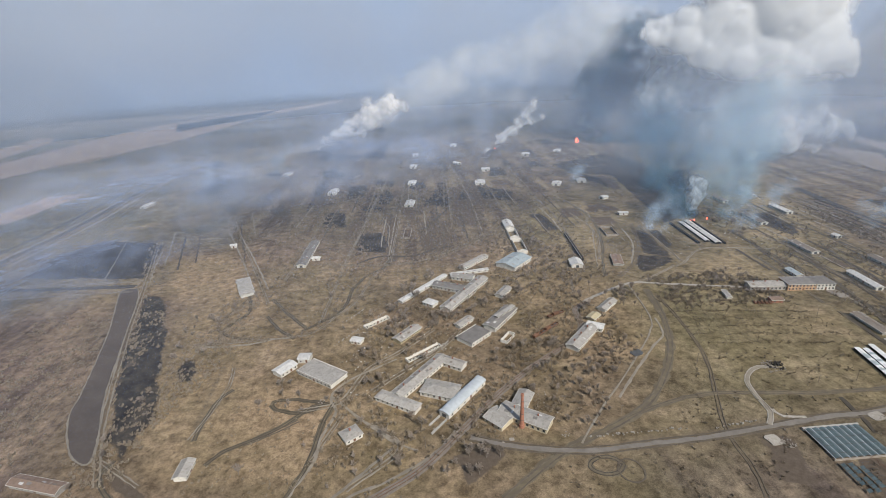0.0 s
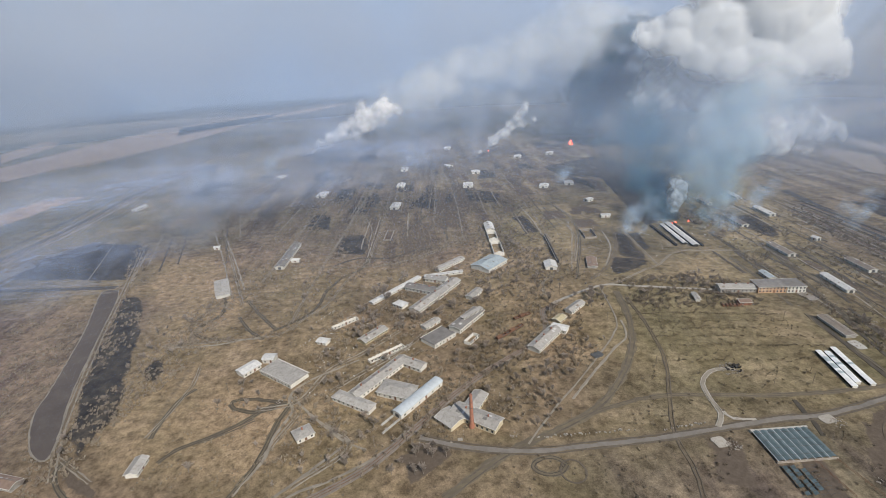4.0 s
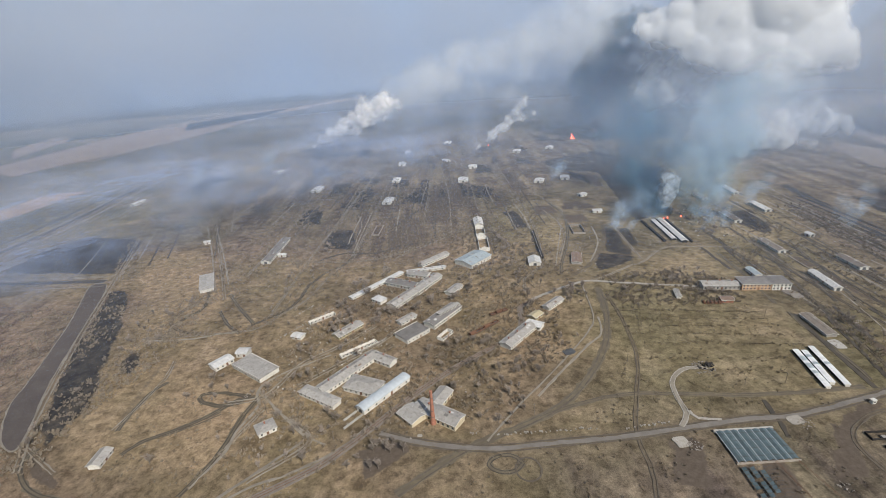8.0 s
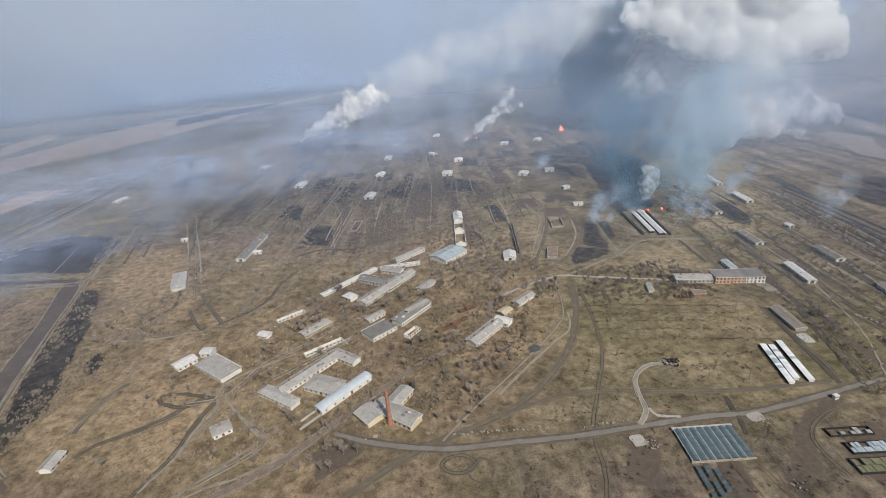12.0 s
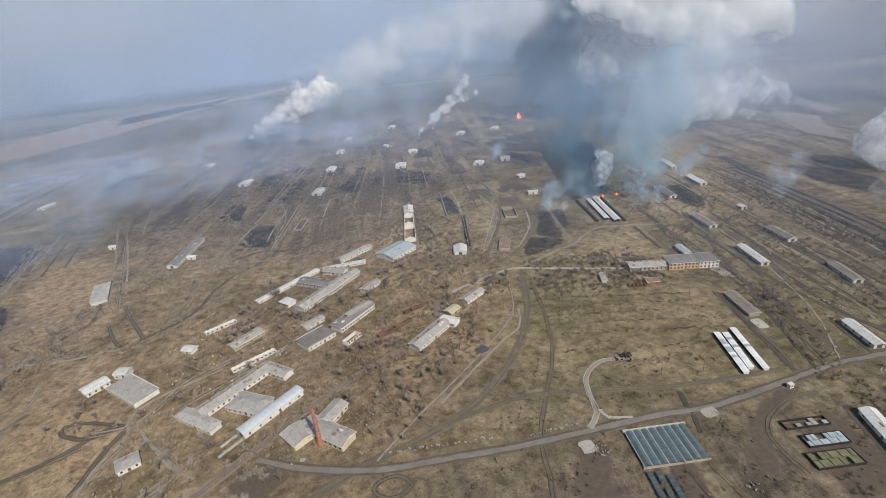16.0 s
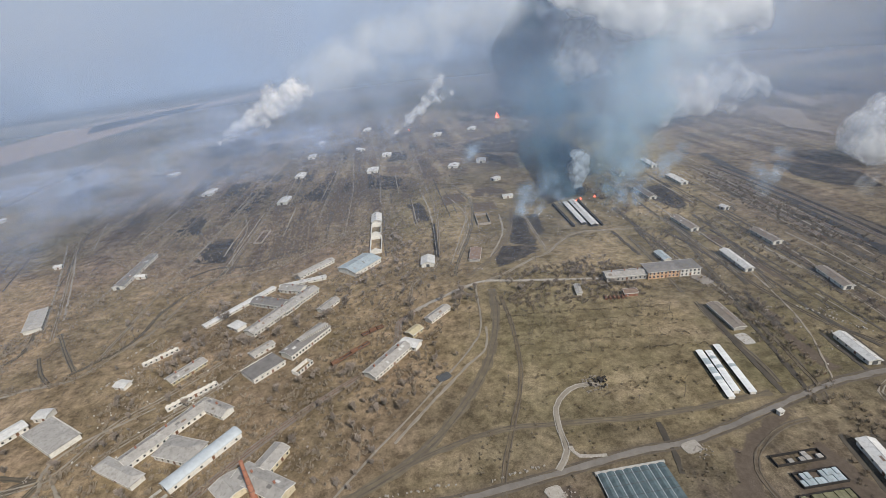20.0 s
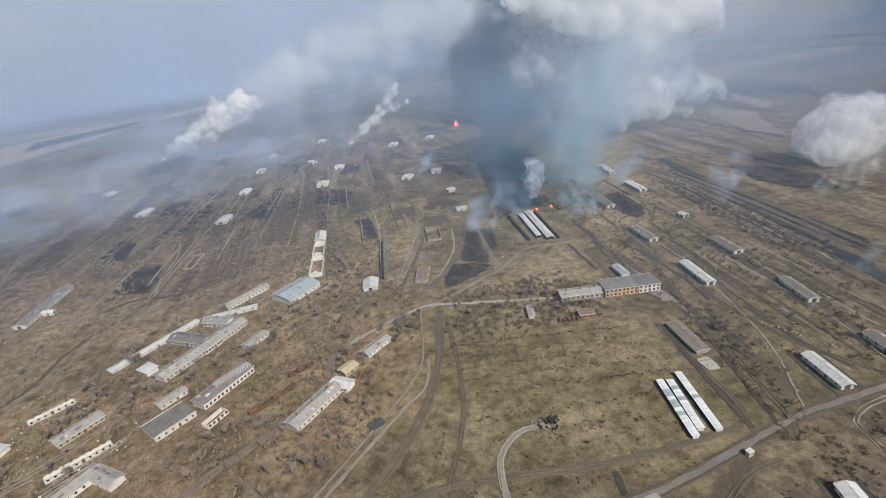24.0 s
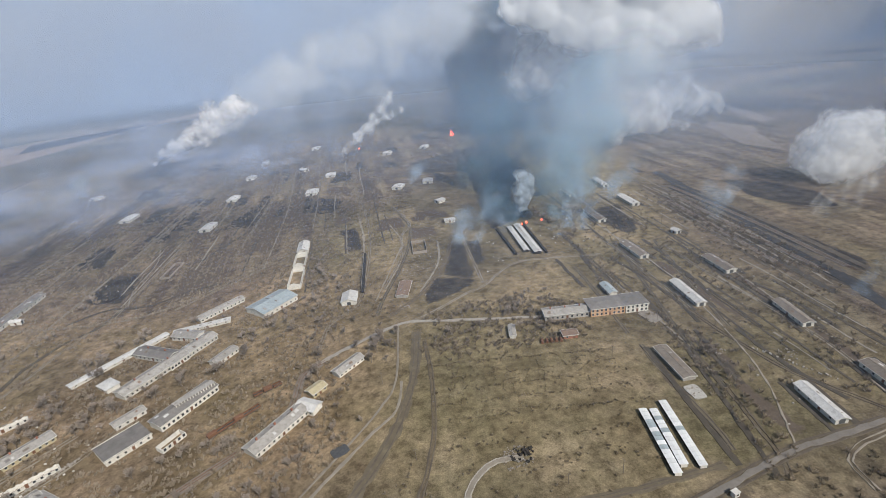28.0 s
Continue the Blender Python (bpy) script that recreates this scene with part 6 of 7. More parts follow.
for key, n, spread in (("field_lane", 260, 5), ("field_lane_b", 120, 4), ("lane_left", 120, 5), ("lane_left_b", 160, 5), ("west_lane", 160, 5), ("pond_road", 260, 4), ("mid_track", 160, 5), ("store_road", 160, 4), ("store_road_c", 160, 5), ("far_lane_d", 160, 5), ("far_lane", 120, 5)):
    thicket("scrub", "grey-brown leafless scrub lining a field track", along(key, n, spread), 0.7, 2.4)
for key, n, spread in (("east_c", 240, 6), ("east_b", 200, 5), ("spur", 160, 6)):
    thicket("scrub", "grey-brown leafless scrub lining the railway", along(key, n, spread, RAILS), 0.7, 2.2)
for poly, n, label in (
    ([(-70, 200), (-40, 180), (0, 235), (10, 262), (-50, 285), (-70, 250)], 60, "pale bricks and broken sheets strewn along the lane"),
    ([(-20, 150), (30, 145), (60, 170), (40, 215), (-5, 190)], 50, "broken pale slabs strewn round the boiler house"),
    ([(0, 240), (60, 250), (110, 300), (60, 345), (0, 300)], 60, "pale scrap and bricks strewn between the upper camp wings"),
    ([(95, 340), (200, 330), (200, 460), (100, 430)], 60, "pale rubble strewn over the ruined yards"),
    ([(285, 170), (400, 190), (420, 420), (300, 430)], 90, "pale scrap strewn between the storehouses"),
    ([(225, 360), (330, 370), (330, 450), (230, 450)], 60, "pale scorched rubble round the burning stores"),
    ([(-150, 400), (120, 420), (220, 640), (-120, 640)], 70, "pale scraps strewn over the magazine field")):
    litter(poly, n, label)
# orchard rows in the magazine field
for k in range(9):
    thicket("scrub", "straight row of leafless orchard bushes", [(-10 + 6.2 * k - 0.06 * j * 3.2 + random.gauss(0, 0.4), 410 + 3.2 * j + random.gauss(0, 0.5)) for j in range(28) if random.random() < 0.75], 0.9, 1.9)
# straight shrub rows across the eastern field
for y0, y1, n in ((202, 190, 70), (219, 205, 150), (230, 216, 110), (240, 226, 150), (250, 236, 90), (262, 246, 150)):
    thicket("scrub", "straight row of low leafless shrubs across the field", [(164 + (262 - 164) * k / n + random.gauss(0, 0.6), y0 + (y1 - y0) * k / n + random.gauss(0, 0.8)) for k in range(n) if random.random() < 0.5], 0.4, 1.0)


# ---- smoke and haze ----
def smoke_material(name, colour, opacity, scale, ragged, low=0.2, wide=0.7, through=0.35, relief=0.35):
    """Smoke that thins out raggedly where its thickness falls off."""
    m, t, out = nodes_of(name)
    at = t.nodes.new("ShaderNodeNewGeometry").outputs["Position"]
    d = add(t, "ShaderNodeAttribute", attribute_name="thickness").outputs["Fac"]
    n = calc(t, "ADD", calc(t, "MULTIPLY", fbm(t, scale, 7, 0.6, at), 0.65), calc(t, "MULTIPLY", fbm(t, scale * 4.5, 5, 0.6, at), 0.35))
    a = calc(t, "ADD", d, calc(t, "MULTIPLY", calc(t, "SUBTRACT", n, 0.5), ragged))
    s = add(t, "ShaderNodeMapRange", interpolation_type="SMOOTHSTEP")
    s.inputs["From Min"].default_value, s.inputs["From Max"].default_value = low, low + wide
    t.links.new(a, s.inputs["Value"])
    a = calc(t, "MULTIPLY", s.outputs[0], calc(t, "MULTIPLY", calc(t, "MULTIPLY", d, 4.0, True), opacity))
    dif, tra, clear = add(t, "ShaderNodeBsdfDiffuse", Color=(*colour, 1)), add(t, "ShaderNodeBsdfTranslucent", Color=(*colour, 1)), t.nodes.new("ShaderNodeBsdfTransparent")
    bp = add(t, "ShaderNodeBump", Strength=relief, Distance=10.0)
    t.links.new(fbm(t, scale * 2.2, 5, 0.6, at), bp.inputs["Height"])
    fixed_normal = add(t, "ShaderNodeCombineXYZ", X=-0.3, Y=-0.85, Z=0.43)  # fixed normal gives haze sheets the same light whichever way they face
    t.links.new(bp.outputs[0] if relief else fixed_normal.outputs[0], dif.inputs["Normal"])
    body, mix = add(t, "ShaderNodeMixShader", Fac=through), t.nodes.new("ShaderNodeMixShader")
    t.links.new(dif.outputs[0], body.inputs[1])
    t.links.new(tra.outputs[0], body.inputs[2])
    t.links.new(a, mix.inputs[0])
    t.links.new(clear.outputs[0], mix.inputs[1])
    t.links.new(body.outputs[0], mix.inputs[2])
    t.links.new(mix.outputs[0], out.inputs[0])
    return m


def sheet(name, verts, quads, thickness, material, label, category="smoke", kind="stuff"):
    me = bpy.data.meshes.new(name)
    me.from_pydata(verts, [], quads)
    layer = me.attributes.new("thickness", "FLOAT", "POINT")
    layer.data.foreach_set("value", np.asarray(thickness, np.float32))
    me.polygons.foreach_set("use_smooth", np.ones(len(me.polygons), bool))
    me.materials.append(material)
    return tagged(new(name, me), label, category, kind=kind)


def blurred(f, n):
    for _ in range(n):
        f = np.pad(f, 1, mode="edge")
        f = (f[:-2, 1:-1] + f[2:, 1:-1] + f[1:-1, :-2] + f[1:-1, 2:] + 2 * f[1:-1, 1:-1]) / 6
    return f


def lumps(x, z, size, seed):
    """Rounded knobs packed side by side, 1 at each top and 0 in the creases."""
    i, j = np.floor(x / size), np.floor(z / size)
    best = np.full(x.shape, 9.0)
    for di in (-1, 0, 1):
        for dj in (-1, 0, 1):
            a, b = i + di, j + dj
            r = np.abs(np.sin(a * 127.1 + b * 311.7 + seed) * 43758.5453) % 1
            s = np.abs(np.sin(a * 269.5 + b * 183.3 + seed) * 28001.8384) % 1
            best = np.minimum(best, np.hypot(x / size - a - r, z / size - b - s))
    return np.clip(1 - best ** 2, 0, 1)


def plume(label, y, puffs, cell, material, deep=0.7, layers=2, smooth=2, apart=14.0, knobs=1.0, turn=0.0):
    """A billowing cloud: heaps of puffs (x, z, radius), each heap a rounded front and back about a plane near y."""
    dense = material in (WHITE, CREAM_SMOKE, SOFTCLOUD, PUFF)
    for layer in range(layers):
        p = np.array(puffs[layer::layers])
        x = np.arange((p[:, 0] - p[:, 2]).min() - 2 * cell, (p[:, 0] + p[:, 2]).max() + 3 * cell, cell)
        z = np.arange(max((p[:, 1] - p[:, 2]).min() - 2 * cell, 0.3), (p[:, 1] + p[:, 2]).max() + 3 * cell, cell)
        gx, gz = np.meshgrid(x, z)
        h, clear = np.zeros(gx.shape), np.ones(gx.shape)
        for cx, cz, r in p:
            q = np.clip(1 - ((gx - cx) ** 2 + (gz - cz) ** 2) / r ** 2, 0, 1)
            h = np.maximum(h, r * np.sqrt(q))
            clear *= 1 - (0.85 if dense else 0.62) * q ** 1.3
        h, dens = blurred(h, smooth), blurred(1 - clear, smooth)
        unit = max(cell * 9, 0.55 * p[:, 2].max())
        sx, sz = gx + 0.3 * unit * wobble(gx, gz, unit, layer), gz + 0.3 * unit * wobble(gz, gx, unit, layer + 2)
        knob, knot = lumps(sx, sz, unit, layer + 1.0), lumps(sx, sz, unit * 0.42, layer + 5.0)
        h = h + knobs * np.clip(h / unit, 0, 1) * unit * (0.3 * knob + 0.12 * knot)
        dens = np.clip(dens * (1 - 0.22 * knobs + 0.3 * knobs * knob if dense else 0.72 + 0.42 * knob + 0.15 * knot), 0, 1)
        keep = dens > 0.01
        big = keep[:-1, :-1] | keep[1:, :-1] | keep[:-1, 1:] | keep[1:, 1:]
        n = gx.size
        idx = np.arange(n).reshape(gx.shape)
        cells = np.argwhere(big)
        r0, c0 = cells[:, 0], cells[:, 1]
        a, b, c, d = idx[r0, c0], idx[r0, c0 + 1], idx[r0 + 1, c0 + 1], idx[r0 + 1, c0]
        mid = y + apart * (layer - (layers - 1) / 2)
        front = np.column_stack([gx.ravel(), mid - deep * h.ravel() - 0.05, gz.ravel()])
        rear = np.column_stack([gx.ravel(), mid + deep * h.ravel() + 0.05, gz.ravel()])
        quads = np.stack([a, b, c, d], 1).tolist() + (np.stack([a, d, c, b], 1) + n).tolist()
        both = np.concatenate([front, rear])
        if turn:
            px, py = both[:, 0] - p[:, 0].mean(), both[:, 1] - y
            both[:, 0] = p[:, 0].mean() + px * math.cos(turn) - py * math.sin(turn)
            both[:, 1] = y + px * math.sin(turn) + py * math.cos(turn)
        sheet("smoke_plume", both.tolist(), quads, np.tile(dens.ravel(), 2), material, label)


def billow(path, radii, n, seed, jitter=0.7, small=0.5):
    """Puffs strewn along a rising line, growing from one radius to the next."""
    rng = random.Random(seed)
    out = []
    for k in range(n):
        s = rng.random() * (len(path) - 1)
        i = min(int(s), len(path) - 2)
        f = s - i
        r = radii[i] + (radii[i + 1] - radii[i]) * f
        x, z = (path[i][j] + (path[i + 1][j] - path[i][j]) * f for j in (0, 1))
        rr = r * rng.uniform(small, 1.0) * 0.75
        dx, dz = (max(-1.5, min(1.5, rng.gauss(0, jitter))) * r * 0.5 for _ in range(2))
        out.append((x + dx, max(z + dz, rr * 0.3), rr))
    return out


WHITE = smoke_material("white_smoke", (0.95, 0.96, 0.97), 0.9, 0.02, 1.5, 0.14, 0.8, 0.42, 0.06)
CREAM_SMOKE = smoke_material("cream_smoke", (0.95, 0.92, 0.88), 0.62, 0.03, 2.8, 0.32, 0.95, 0.35, 0.12)
SOFTWHITE = smoke_material("thin_white_smoke", (0.82, 0.84, 0.85), 0.23, 0.014, 2.6, 0.22, 1.1, 0.35, 0.08)
GREY = smoke_material("grey_smoke", (0.64, 0.67, 0.69), 0.34, 0.01, 1.5, 0.12, 1.0)
DARK = smoke_material("dark_smoke", (0.04, 0.09, 0.145), 0.62, 0.03, 4.8, 0.46, 1.0, 0.25, 0.15)
FARDARK = smoke_material("far_dark_smoke", (0.05, 0.115, 0.18), 0.46, 0.012, 5.0, 0.5, 1.1, 0.3, 0.1)
BLUE = smoke_material("blue_smoke", (0.55, 0.64, 0.86), 0.48, 0.011, 3.2, 0.2, 1.3, 0.35, 0.05)
DRIFT = smoke_material("drifting_blue_smoke", (0.52, 0.62, 0.84), 0.1, 0.011, 3.0, 0.22, 1.3, 0.4, 0.05)
PUFF = smoke_material("pale_grey_smoke", (0.52, 0.6, 0.67), 0.6, 0.06, 2.4, 0.25, 0.8, 0.25)
WISP = smoke_material("smoke_wisp", (0.5, 0.64, 0.8), 0.24, 0.06, 4.2, 0.34, 1.1, 0.35, 0.1)
SOFTCLOUD = smoke_material("soft_white_cloud", (0.97, 0.97, 0.97), 0.66, 0.035, 3.0, 0.3, 1.0, 0.35, 0.08)
TEALGREY = smoke_material("blue_grey_smoke", (0.085, 0.2, 0.29), 0.26, 0.022, 4.4, 0.42, 1.0, 0.35, 0.14)
MISTY = smoke_material("misty_blue_grey_smoke", (0.37, 0.52, 0.62), 0.32, 0.026, 4.2, 0.36, 0.95, 0.35, 0.16)
PALEMIST = smoke_material("pale_mist_smoke", (0.7, 0.74, 0.76), 0.26, 0.014, 2.8, 0.28, 1.0, 0.35, 0.1)
BEIGE = smoke_material("pale_beige_smoke", (0.82, 0.82, 0.81), 0.5, 0.018, 2.6, 0.22, 0.85, 0.35, 0.12)
BROWN = smoke_material("brown_grey_smoke", (0.4, 0.39, 0.37), 0.3, 0.012, 2.0, 0.2, 1.0, 0.35, 0.08)
PALL = smoke_material("warm_grey_pall", (0.68, 0.66, 0.64), 0.24, 0.006, 1.0, 0.0, 1.5, 0.35, 0.05)
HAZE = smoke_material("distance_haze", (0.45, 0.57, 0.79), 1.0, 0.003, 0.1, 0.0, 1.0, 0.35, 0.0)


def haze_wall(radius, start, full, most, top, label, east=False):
    """Translucent sheet painting distance haze; its height ramp is fitted to eye level."""
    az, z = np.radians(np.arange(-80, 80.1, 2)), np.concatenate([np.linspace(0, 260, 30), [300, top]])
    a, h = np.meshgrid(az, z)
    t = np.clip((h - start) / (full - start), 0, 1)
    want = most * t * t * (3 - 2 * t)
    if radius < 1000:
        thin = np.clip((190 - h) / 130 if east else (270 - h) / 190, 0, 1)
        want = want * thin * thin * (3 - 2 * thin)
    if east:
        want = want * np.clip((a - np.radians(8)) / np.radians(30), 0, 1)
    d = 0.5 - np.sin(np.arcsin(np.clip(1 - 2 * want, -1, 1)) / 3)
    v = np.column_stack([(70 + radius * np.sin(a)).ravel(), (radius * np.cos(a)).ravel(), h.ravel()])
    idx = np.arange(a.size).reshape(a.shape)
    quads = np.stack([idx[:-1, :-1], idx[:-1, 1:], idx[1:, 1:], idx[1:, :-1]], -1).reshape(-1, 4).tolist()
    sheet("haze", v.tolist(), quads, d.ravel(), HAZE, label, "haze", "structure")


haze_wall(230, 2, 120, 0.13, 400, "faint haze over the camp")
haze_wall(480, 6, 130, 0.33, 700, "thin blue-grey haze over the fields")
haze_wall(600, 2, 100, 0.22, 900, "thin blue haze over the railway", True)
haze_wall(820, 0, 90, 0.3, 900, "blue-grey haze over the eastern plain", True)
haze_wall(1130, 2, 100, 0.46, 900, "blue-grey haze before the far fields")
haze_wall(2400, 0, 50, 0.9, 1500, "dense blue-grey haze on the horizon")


def veil(label, x0, y0, x1, y1, z, rise, seed, material):
    """A low drifting sheet of smoke."""
    nx, ny = 70, 70
    gx, gy = np.meshgrid(np.linspace(x0, x1, nx), np.linspace(y0, y1, ny))
    u, v = np.meshgrid(np.linspace(-1, 1, nx), np.linspace(-1, 1, ny))
    d = np.clip(1.5 - np.hypot(u, v) * 1.5, 0, 1) * np.clip(0.7 + 0.5 * wobble(gx, gy, 130, seed), 0, 1)
    gz = z + rise * wobble(gx, gy, 90, seed + 1) + 0.35 * rise * wobble(gx, gy, 31, seed + 2)
    idx = np.arange(nx * ny).reshape(ny, nx)
    quads = np.stack([idx[:-1, :-1], idx[:-1, 1:], idx[1:, 1:], idx[1:, :-1]], -1).reshape(-1, 4).tolist()
    sheet("smoke_veil", np.column_stack([gx.ravel(), gy.ravel(), gz.ravel()]).tolist(), quads, d.ravel(), material, label)


veil("thin blue smoke drifting low over the western fields", -760, 310, -60, 1080, 24, 2.5, 1.0, BLUE)
veil("thin blue smoke drifting across the magazine field", -460, 480, 200, 1150, 32, 3, 4.1, BLUE)
veil("thin blue smoke near the basin", -520, 230, -190, 560, 18, 2, 5.3, BLUE)
for x, y, w, h, seed in ((-330, 330, 60, 14, 71), (-400, 420, 90, 20, 72), (-260, 440, 70, 16, 73), (-330, 560, 120, 24, 74), (-180, 600, 90, 20, 75), (-420, 700, 130, 30, 76), (-200, 760, 130, 28, 77), (-60, 700, 90, 22, 78), (-300, 900, 180, 34, 79), (-60, 900, 120, 30, 80), (-520, 560, 110, 26, 81), (40, 820, 100, 26, 82)):
    plume("thin blue smoke drifting over scorched fields", y, billow([(x - w, h * 0.5), (x - w * 0.3, h * 0.9), (x + w * 0.4, h * 1.6), (x + w, h * 2.6)], [h * 0.9, h * 1.4, h * 1.8, h * 1.8], 90, seed, 0.9, 0.3), 5, DRIFT, 0.5, 3, 5, 16)

# broad grey-brown pall behind the fires
plume("broad grey pall of smoke hanging behind the fires", 1250, billow([(-100, 60), (250, 160), (600, 200), (1200, 240)], [110, 170, 220, 260], 60, 3), 18, GREY, 0.4, 2, 4, 60)
plume("long cream-white plume leaning downwind from a field fire", 1000, billow([(-236, 2), (-205, 18), (-168, 36), (-125, 54), (-85, 72), (-40, 90)], [3, 11, 19, 25, 30, 34], 260, 5, 0.75, 0.2), 2.5, CREAM_SMOKE, 0.8, 3, 2, 10, 0.7)
plume("thin white smoke trailing downwind", 1020, billow([(-110, 60), (-60, 86), (0, 108), (64, 126), (180, 150), (330, 195), (420, 230)], [26, 38, 48, 58, 76, 90, 100], 200, 6, 0.8, 0.25), 6, SOFTWHITE, 0.6, 3, 3, 30)
plume("small white plume from a burning magazine", 866, billow([(112, 3), (134, 20), (160, 40), (186, 58), (215, 80)], [3, 9, 14, 18, 22], 110, 7, 0.8, 0.25), 2.5, BEIGE, 0.8, 3, 2, 8)
plume("brown-grey smoke behind the dark column", 1080, billow([(330, 30), (430, 70), (560, 110), (700, 150)], [60, 80, 90, 100], 60, 19), 9, GREY, 0.5, 2, 4, 30)
plume("dark blue-grey smoke column leaning over a far fire", 965, billow([(334, 3), (348, 36), (362, 76), (384, 118), (420, 156), (470, 190)], [14, 30, 46, 60, 68, 70], 300, 8, 1.0, 0.12), 4, FARDARK, 0.7, 4, 4, 18)
plume("brown-grey smoke thinning beside the far dark column", 930, billow([(400, 20), (420, 60), (450, 100), (500, 140)], [40, 50, 56, 60], 120, 66, 0.85, 0.3), 6, BROWN, 0.6, 3, 4, 20)
plume("pale smoke behind the storehouse fire", 880, billow([(440, 80), (520, 110), (600, 130), (700, 130)], [50, 60, 60, 50], 130, 61, 0.85, 0.3), 6, BEIGE, 0.6, 2, 3, 24)
plume("towering white cauliflower cloud of smoke", 800, billow([(404, 196), (450, 200), (500, 178), (555, 184), (610, 172), (664, 150), (704, 136)], [20, 36, 46, 56, 56, 40, 16], 420, 10, 0.95, 0.13) + billow([(500, 280), (590, 300), (650, 250)], [70, 90, 74], 60, 18, 0.8, 0.3), 3.2, WHITE, 0.42, 2, 4, 26, 0.55, -0.35)
plume("ragged pale smoke bank beyond the stores", 700, billow([(440, 40), (510, 44), (580, 46), (650, 50)], [30, 36, 36, 24], 150, 11, 0.85, 0.2), 3.5, BEIGE, 0.8, 3, 1, 16)
plume("thin grey smoke between the cloud and the stores", 660, billow([(420, 14), (450, 56), (500, 96), (540, 120)], [36, 50, 56, 50], 120, 62, 0.8, 0.3), 5, PALEMIST, 0.6, 3, 3, 20)
plume("misty blue-grey smoke drifting off the burning store", 520, billow([(326, 5), (344, 38), (372, 72), (412, 104)], [16, 30, 42, 48], 170, 63, 0.8, 0.25), 4, MISTY, 0.6, 3, 3, 16)
plume("blue-grey smoke thinning out around the dark column", 560, billow([(322, 4), (304, 34), (296, 62), (306, 90)], [16, 32, 44, 48], 180, 28, 1.0, 0.2), 4, TEALGREY, 0.6, 4, 3, 24)
plume("narrow crisp column of grey smoke from the fire", 450, billow([(285, 12), (287, 24), (288, 36), (285, 44)], [5, 9, 11, 9], 80, 12, 0.6, 0.25), 0.9, PUFF, 0.8, 1, 1, 5)
plume("dark smoke rolling up from the burning store", 465, billow([(290, 2), (283, 16), (276, 34), (280, 54)], [5, 11, 15, 18], 200, 13, 0.9, 0.18), 2.0, DARK, 0.8, 3, 2, 8)
plume("thin dark smoke spreading over the burnt plots", 440, billow([(276, 4), (258, 22), (244, 44), (236, 66)], [8, 16, 20, 20], 90, 67, 0.9, 0.25), 2.5, TEALGREY, 0.7, 2, 3, 8)
plume("thin pale smoke between the storehouses", 430, billow([(300, 2), (306, 20), (318, 45), (330, 75)], [5, 11, 18, 26], 70, 14, 0.8, 0.4), 2.5, MISTY, 0.7, 3, 2, 12)
plume("thin pale smoke among far storehouses", 470, billow([(330, 2), (345, 18), (365, 40)], [6, 14, 22], 50, 24, 0.8, 0.4), 2.5, MISTY, 0.7, 2, 2, 12)
plume("thin blue smoke rising from a burnt plot", 405, billow([(222, 1), (216, 14), (224, 32)], [3, 7, 12], 60, 15), 2, WISP, 0.5, 3, 4, 5)
plume("round white smoke cloud east of the railway", 430, billow([(578, 10), (582, 30), (598, 42), (622, 34)], [14, 22, 28, 24], 260, 16, 1.0, 0.15), 2.0, SOFTCLOUD, 0.45, 4, 4, 12, 0.9, -0.45)
plume("pale smoke stem under the round cloud", 350, billow([(487, 1), (500, 10), (524, 22), (560, 30)], [3, 8, 13, 18], 90, 17, 0.7, 0.4), 2, SOFTWHITE, 0.7, 3, 4, 8)

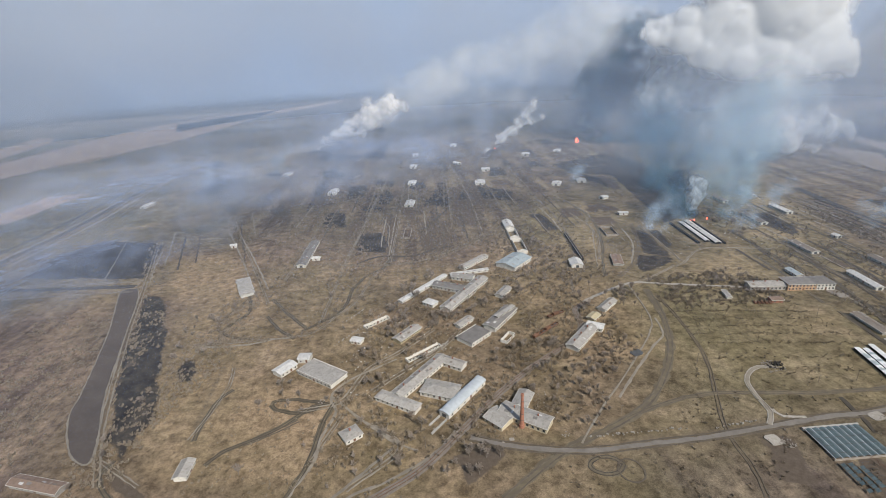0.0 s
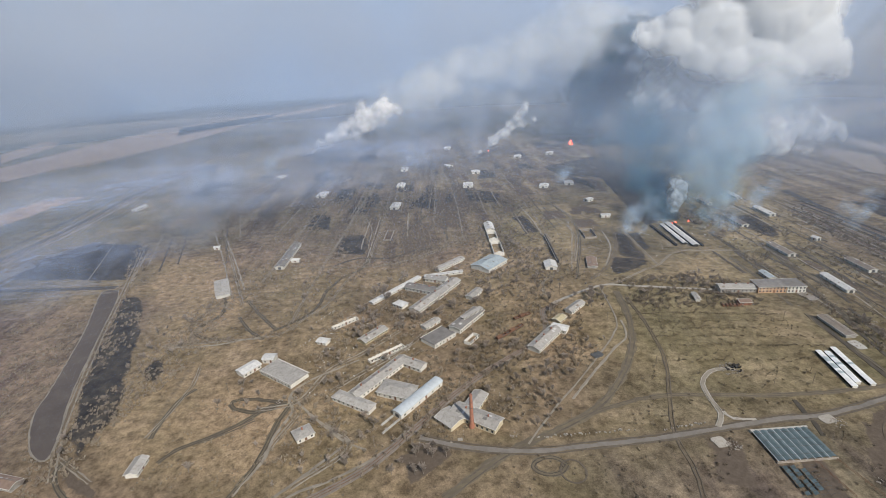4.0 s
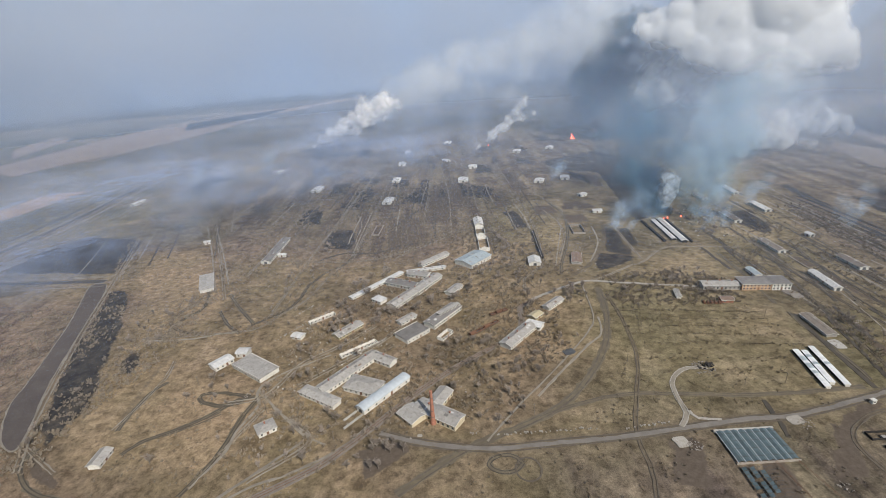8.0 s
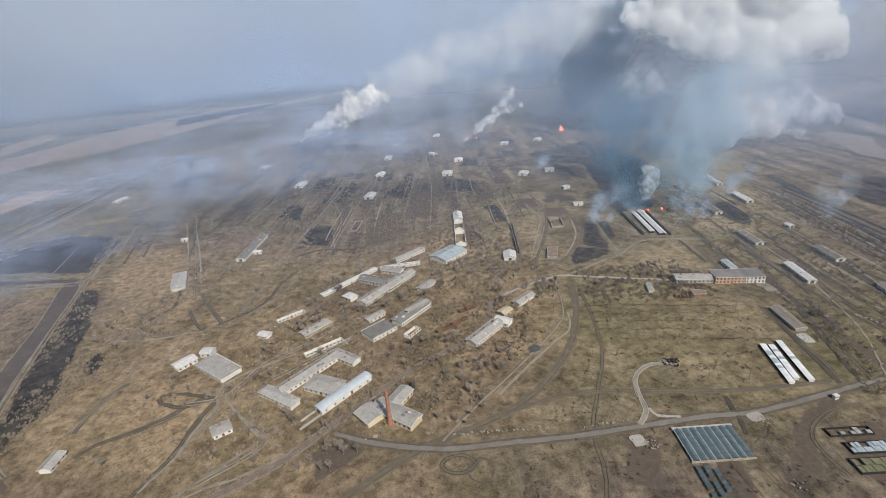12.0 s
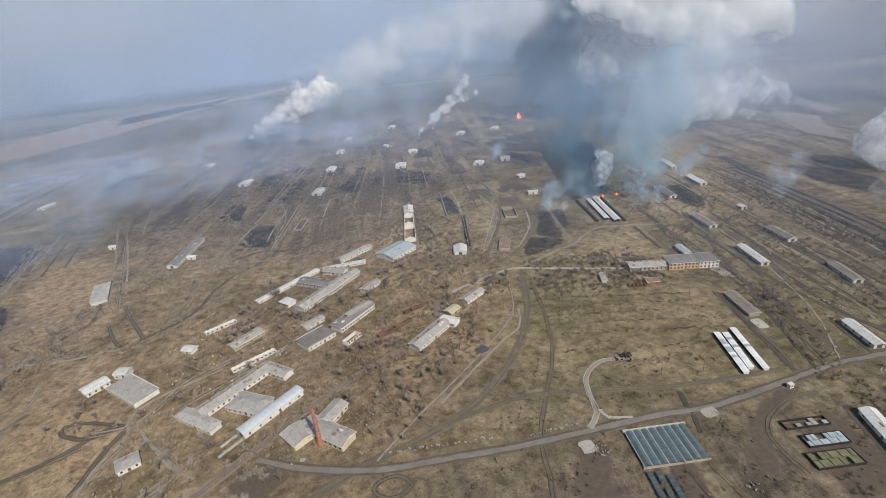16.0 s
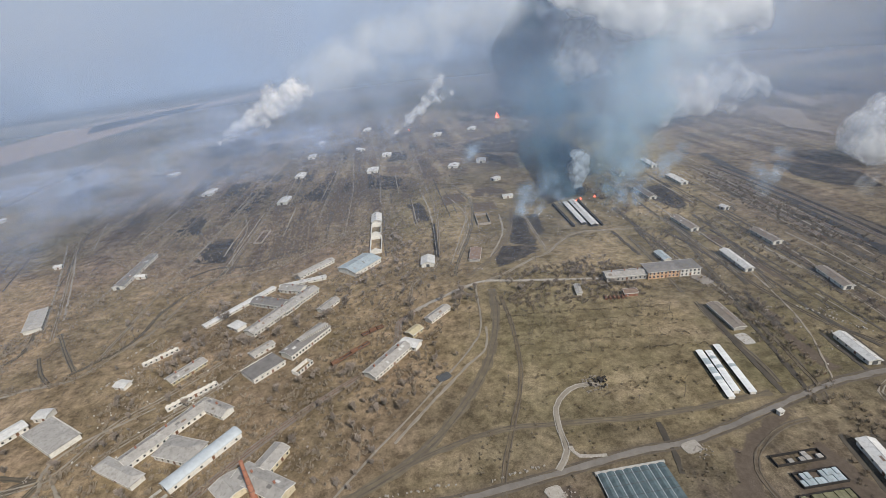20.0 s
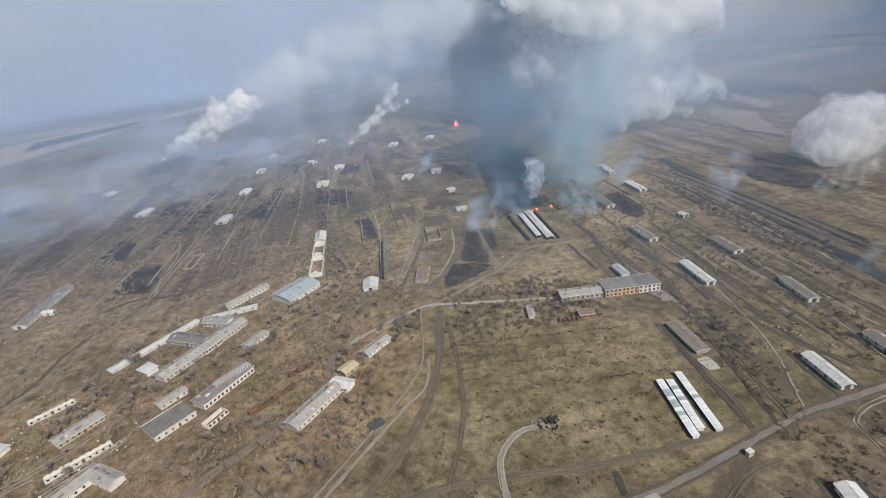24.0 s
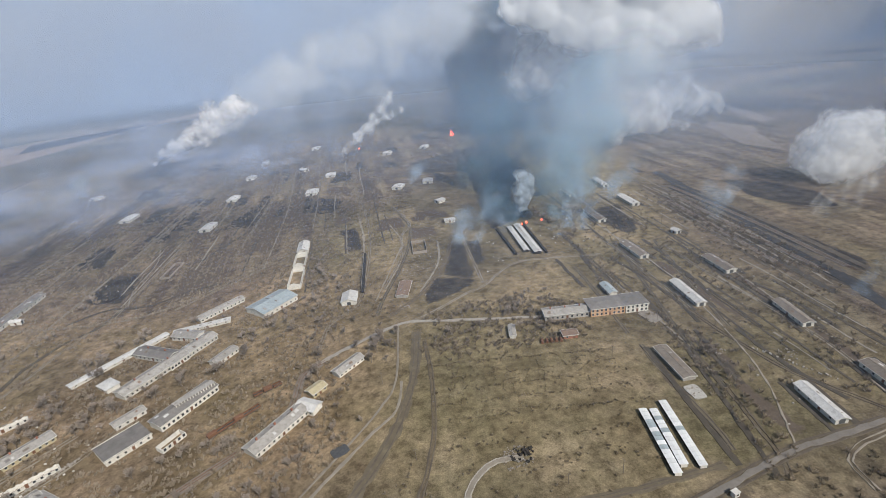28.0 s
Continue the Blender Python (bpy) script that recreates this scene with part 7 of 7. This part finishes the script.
for x, y, h, seed in ((217, 419, 26, 31), (228, 408, 20, 32), (258, 428, 24, 33), (296, 391, 22, 34), (319, 429, 30, 35), (317, 401, 24, 36), (347, 431, 30, 37), (365, 445, 34, 38), (423, 376, 26, 39), (438, 399, 34, 40), (412, 238, 20, 41), (432, 244, 26, 42), (246, 440, 34, 43), (330, 460, 40, 44), (200, 610, 26, 45), (-250, 800, 40, 46), (-330, 700, 34, 47)):
    plume("wisp of thin blue smoke drifting up from burnt ground", y, billow([(x, 1), (x - 2, h * 0.35), (x + 6, h * 0.7), (x + 16, h)], [h * 0.1, h * 0.22, h * 0.34, h * 0.45], 60, seed, 0.8, 0.4), 2.0, WISP, 0.5, 3, 4, 6)
plume("dark low smoke along the front of the fire", 900, billow([(350, 5), (390, 14), (430, 20), (490, 22), (560, 18)], [12, 26, 36, 38, 28], 140, 51, 0.6, 0.3), 4, TEALGREY, 0.6, 2, 2, 20)

plume("thin warm grey pall high over the eastern plain", 700, billow([(720, 130), (800, 190), (900, 210), (1010, 220)], [60, 90, 110, 110], 90, 64, 0.9, 0.5), 12, PALL, 0.3, 2, 6, 30)
plume("thin warm grey pall across the western sky", 1700, billow([(-1500, 260), (-900, 300), (-400, 330), (200, 360), (900, 420)], [240, 260, 260, 280, 300], 90, 68, 0.9, 0.6), 30, PALL, 0.3, 2, 6, 60)

# open flames
m, t, out = nodes_of("flame")
em = add(t, "ShaderNodeEmission", Strength=4.0)
t.links.new(ramp(t, fbm(t, 0.6, 3), (0.35, (1.0, 0.07, 0.03)), (0.65, (1.0, 0.3, 0.16))), em.inputs["Color"])
t.links.new(em.outputs[0], out.inputs[0])
for x, y, s, label in ((283, 444, 1.4, "open orange flames in the burning store"), (288, 446, 1.2, "open flames beside the store"), (303, 447, 1.3, "red flames in collapsed store ruins"), (324, 950, 7.0, "far red fireball on the horizon"), (150, 930, 2, "pinkish glow of a far fire")):
    bm = bmesh.new()
    for k in range(9):
        a, d = random.uniform(0, 6.28), s * random.uniform(0, 0.8)
        h = s * random.uniform(0.6, 1.8)
        tube(bm, (d * math.cos(a), d * math.sin(a), 0), (d * math.cos(a) * 0.7 + random.uniform(-0.3, 0.3) * s, d * math.sin(a) * 0.7, h), s * 0.28, 0.02, 7)
    ob = part("flame", bm, m)
    ob.location = (x, y, 0)
    tagged(ob, label, "fire")
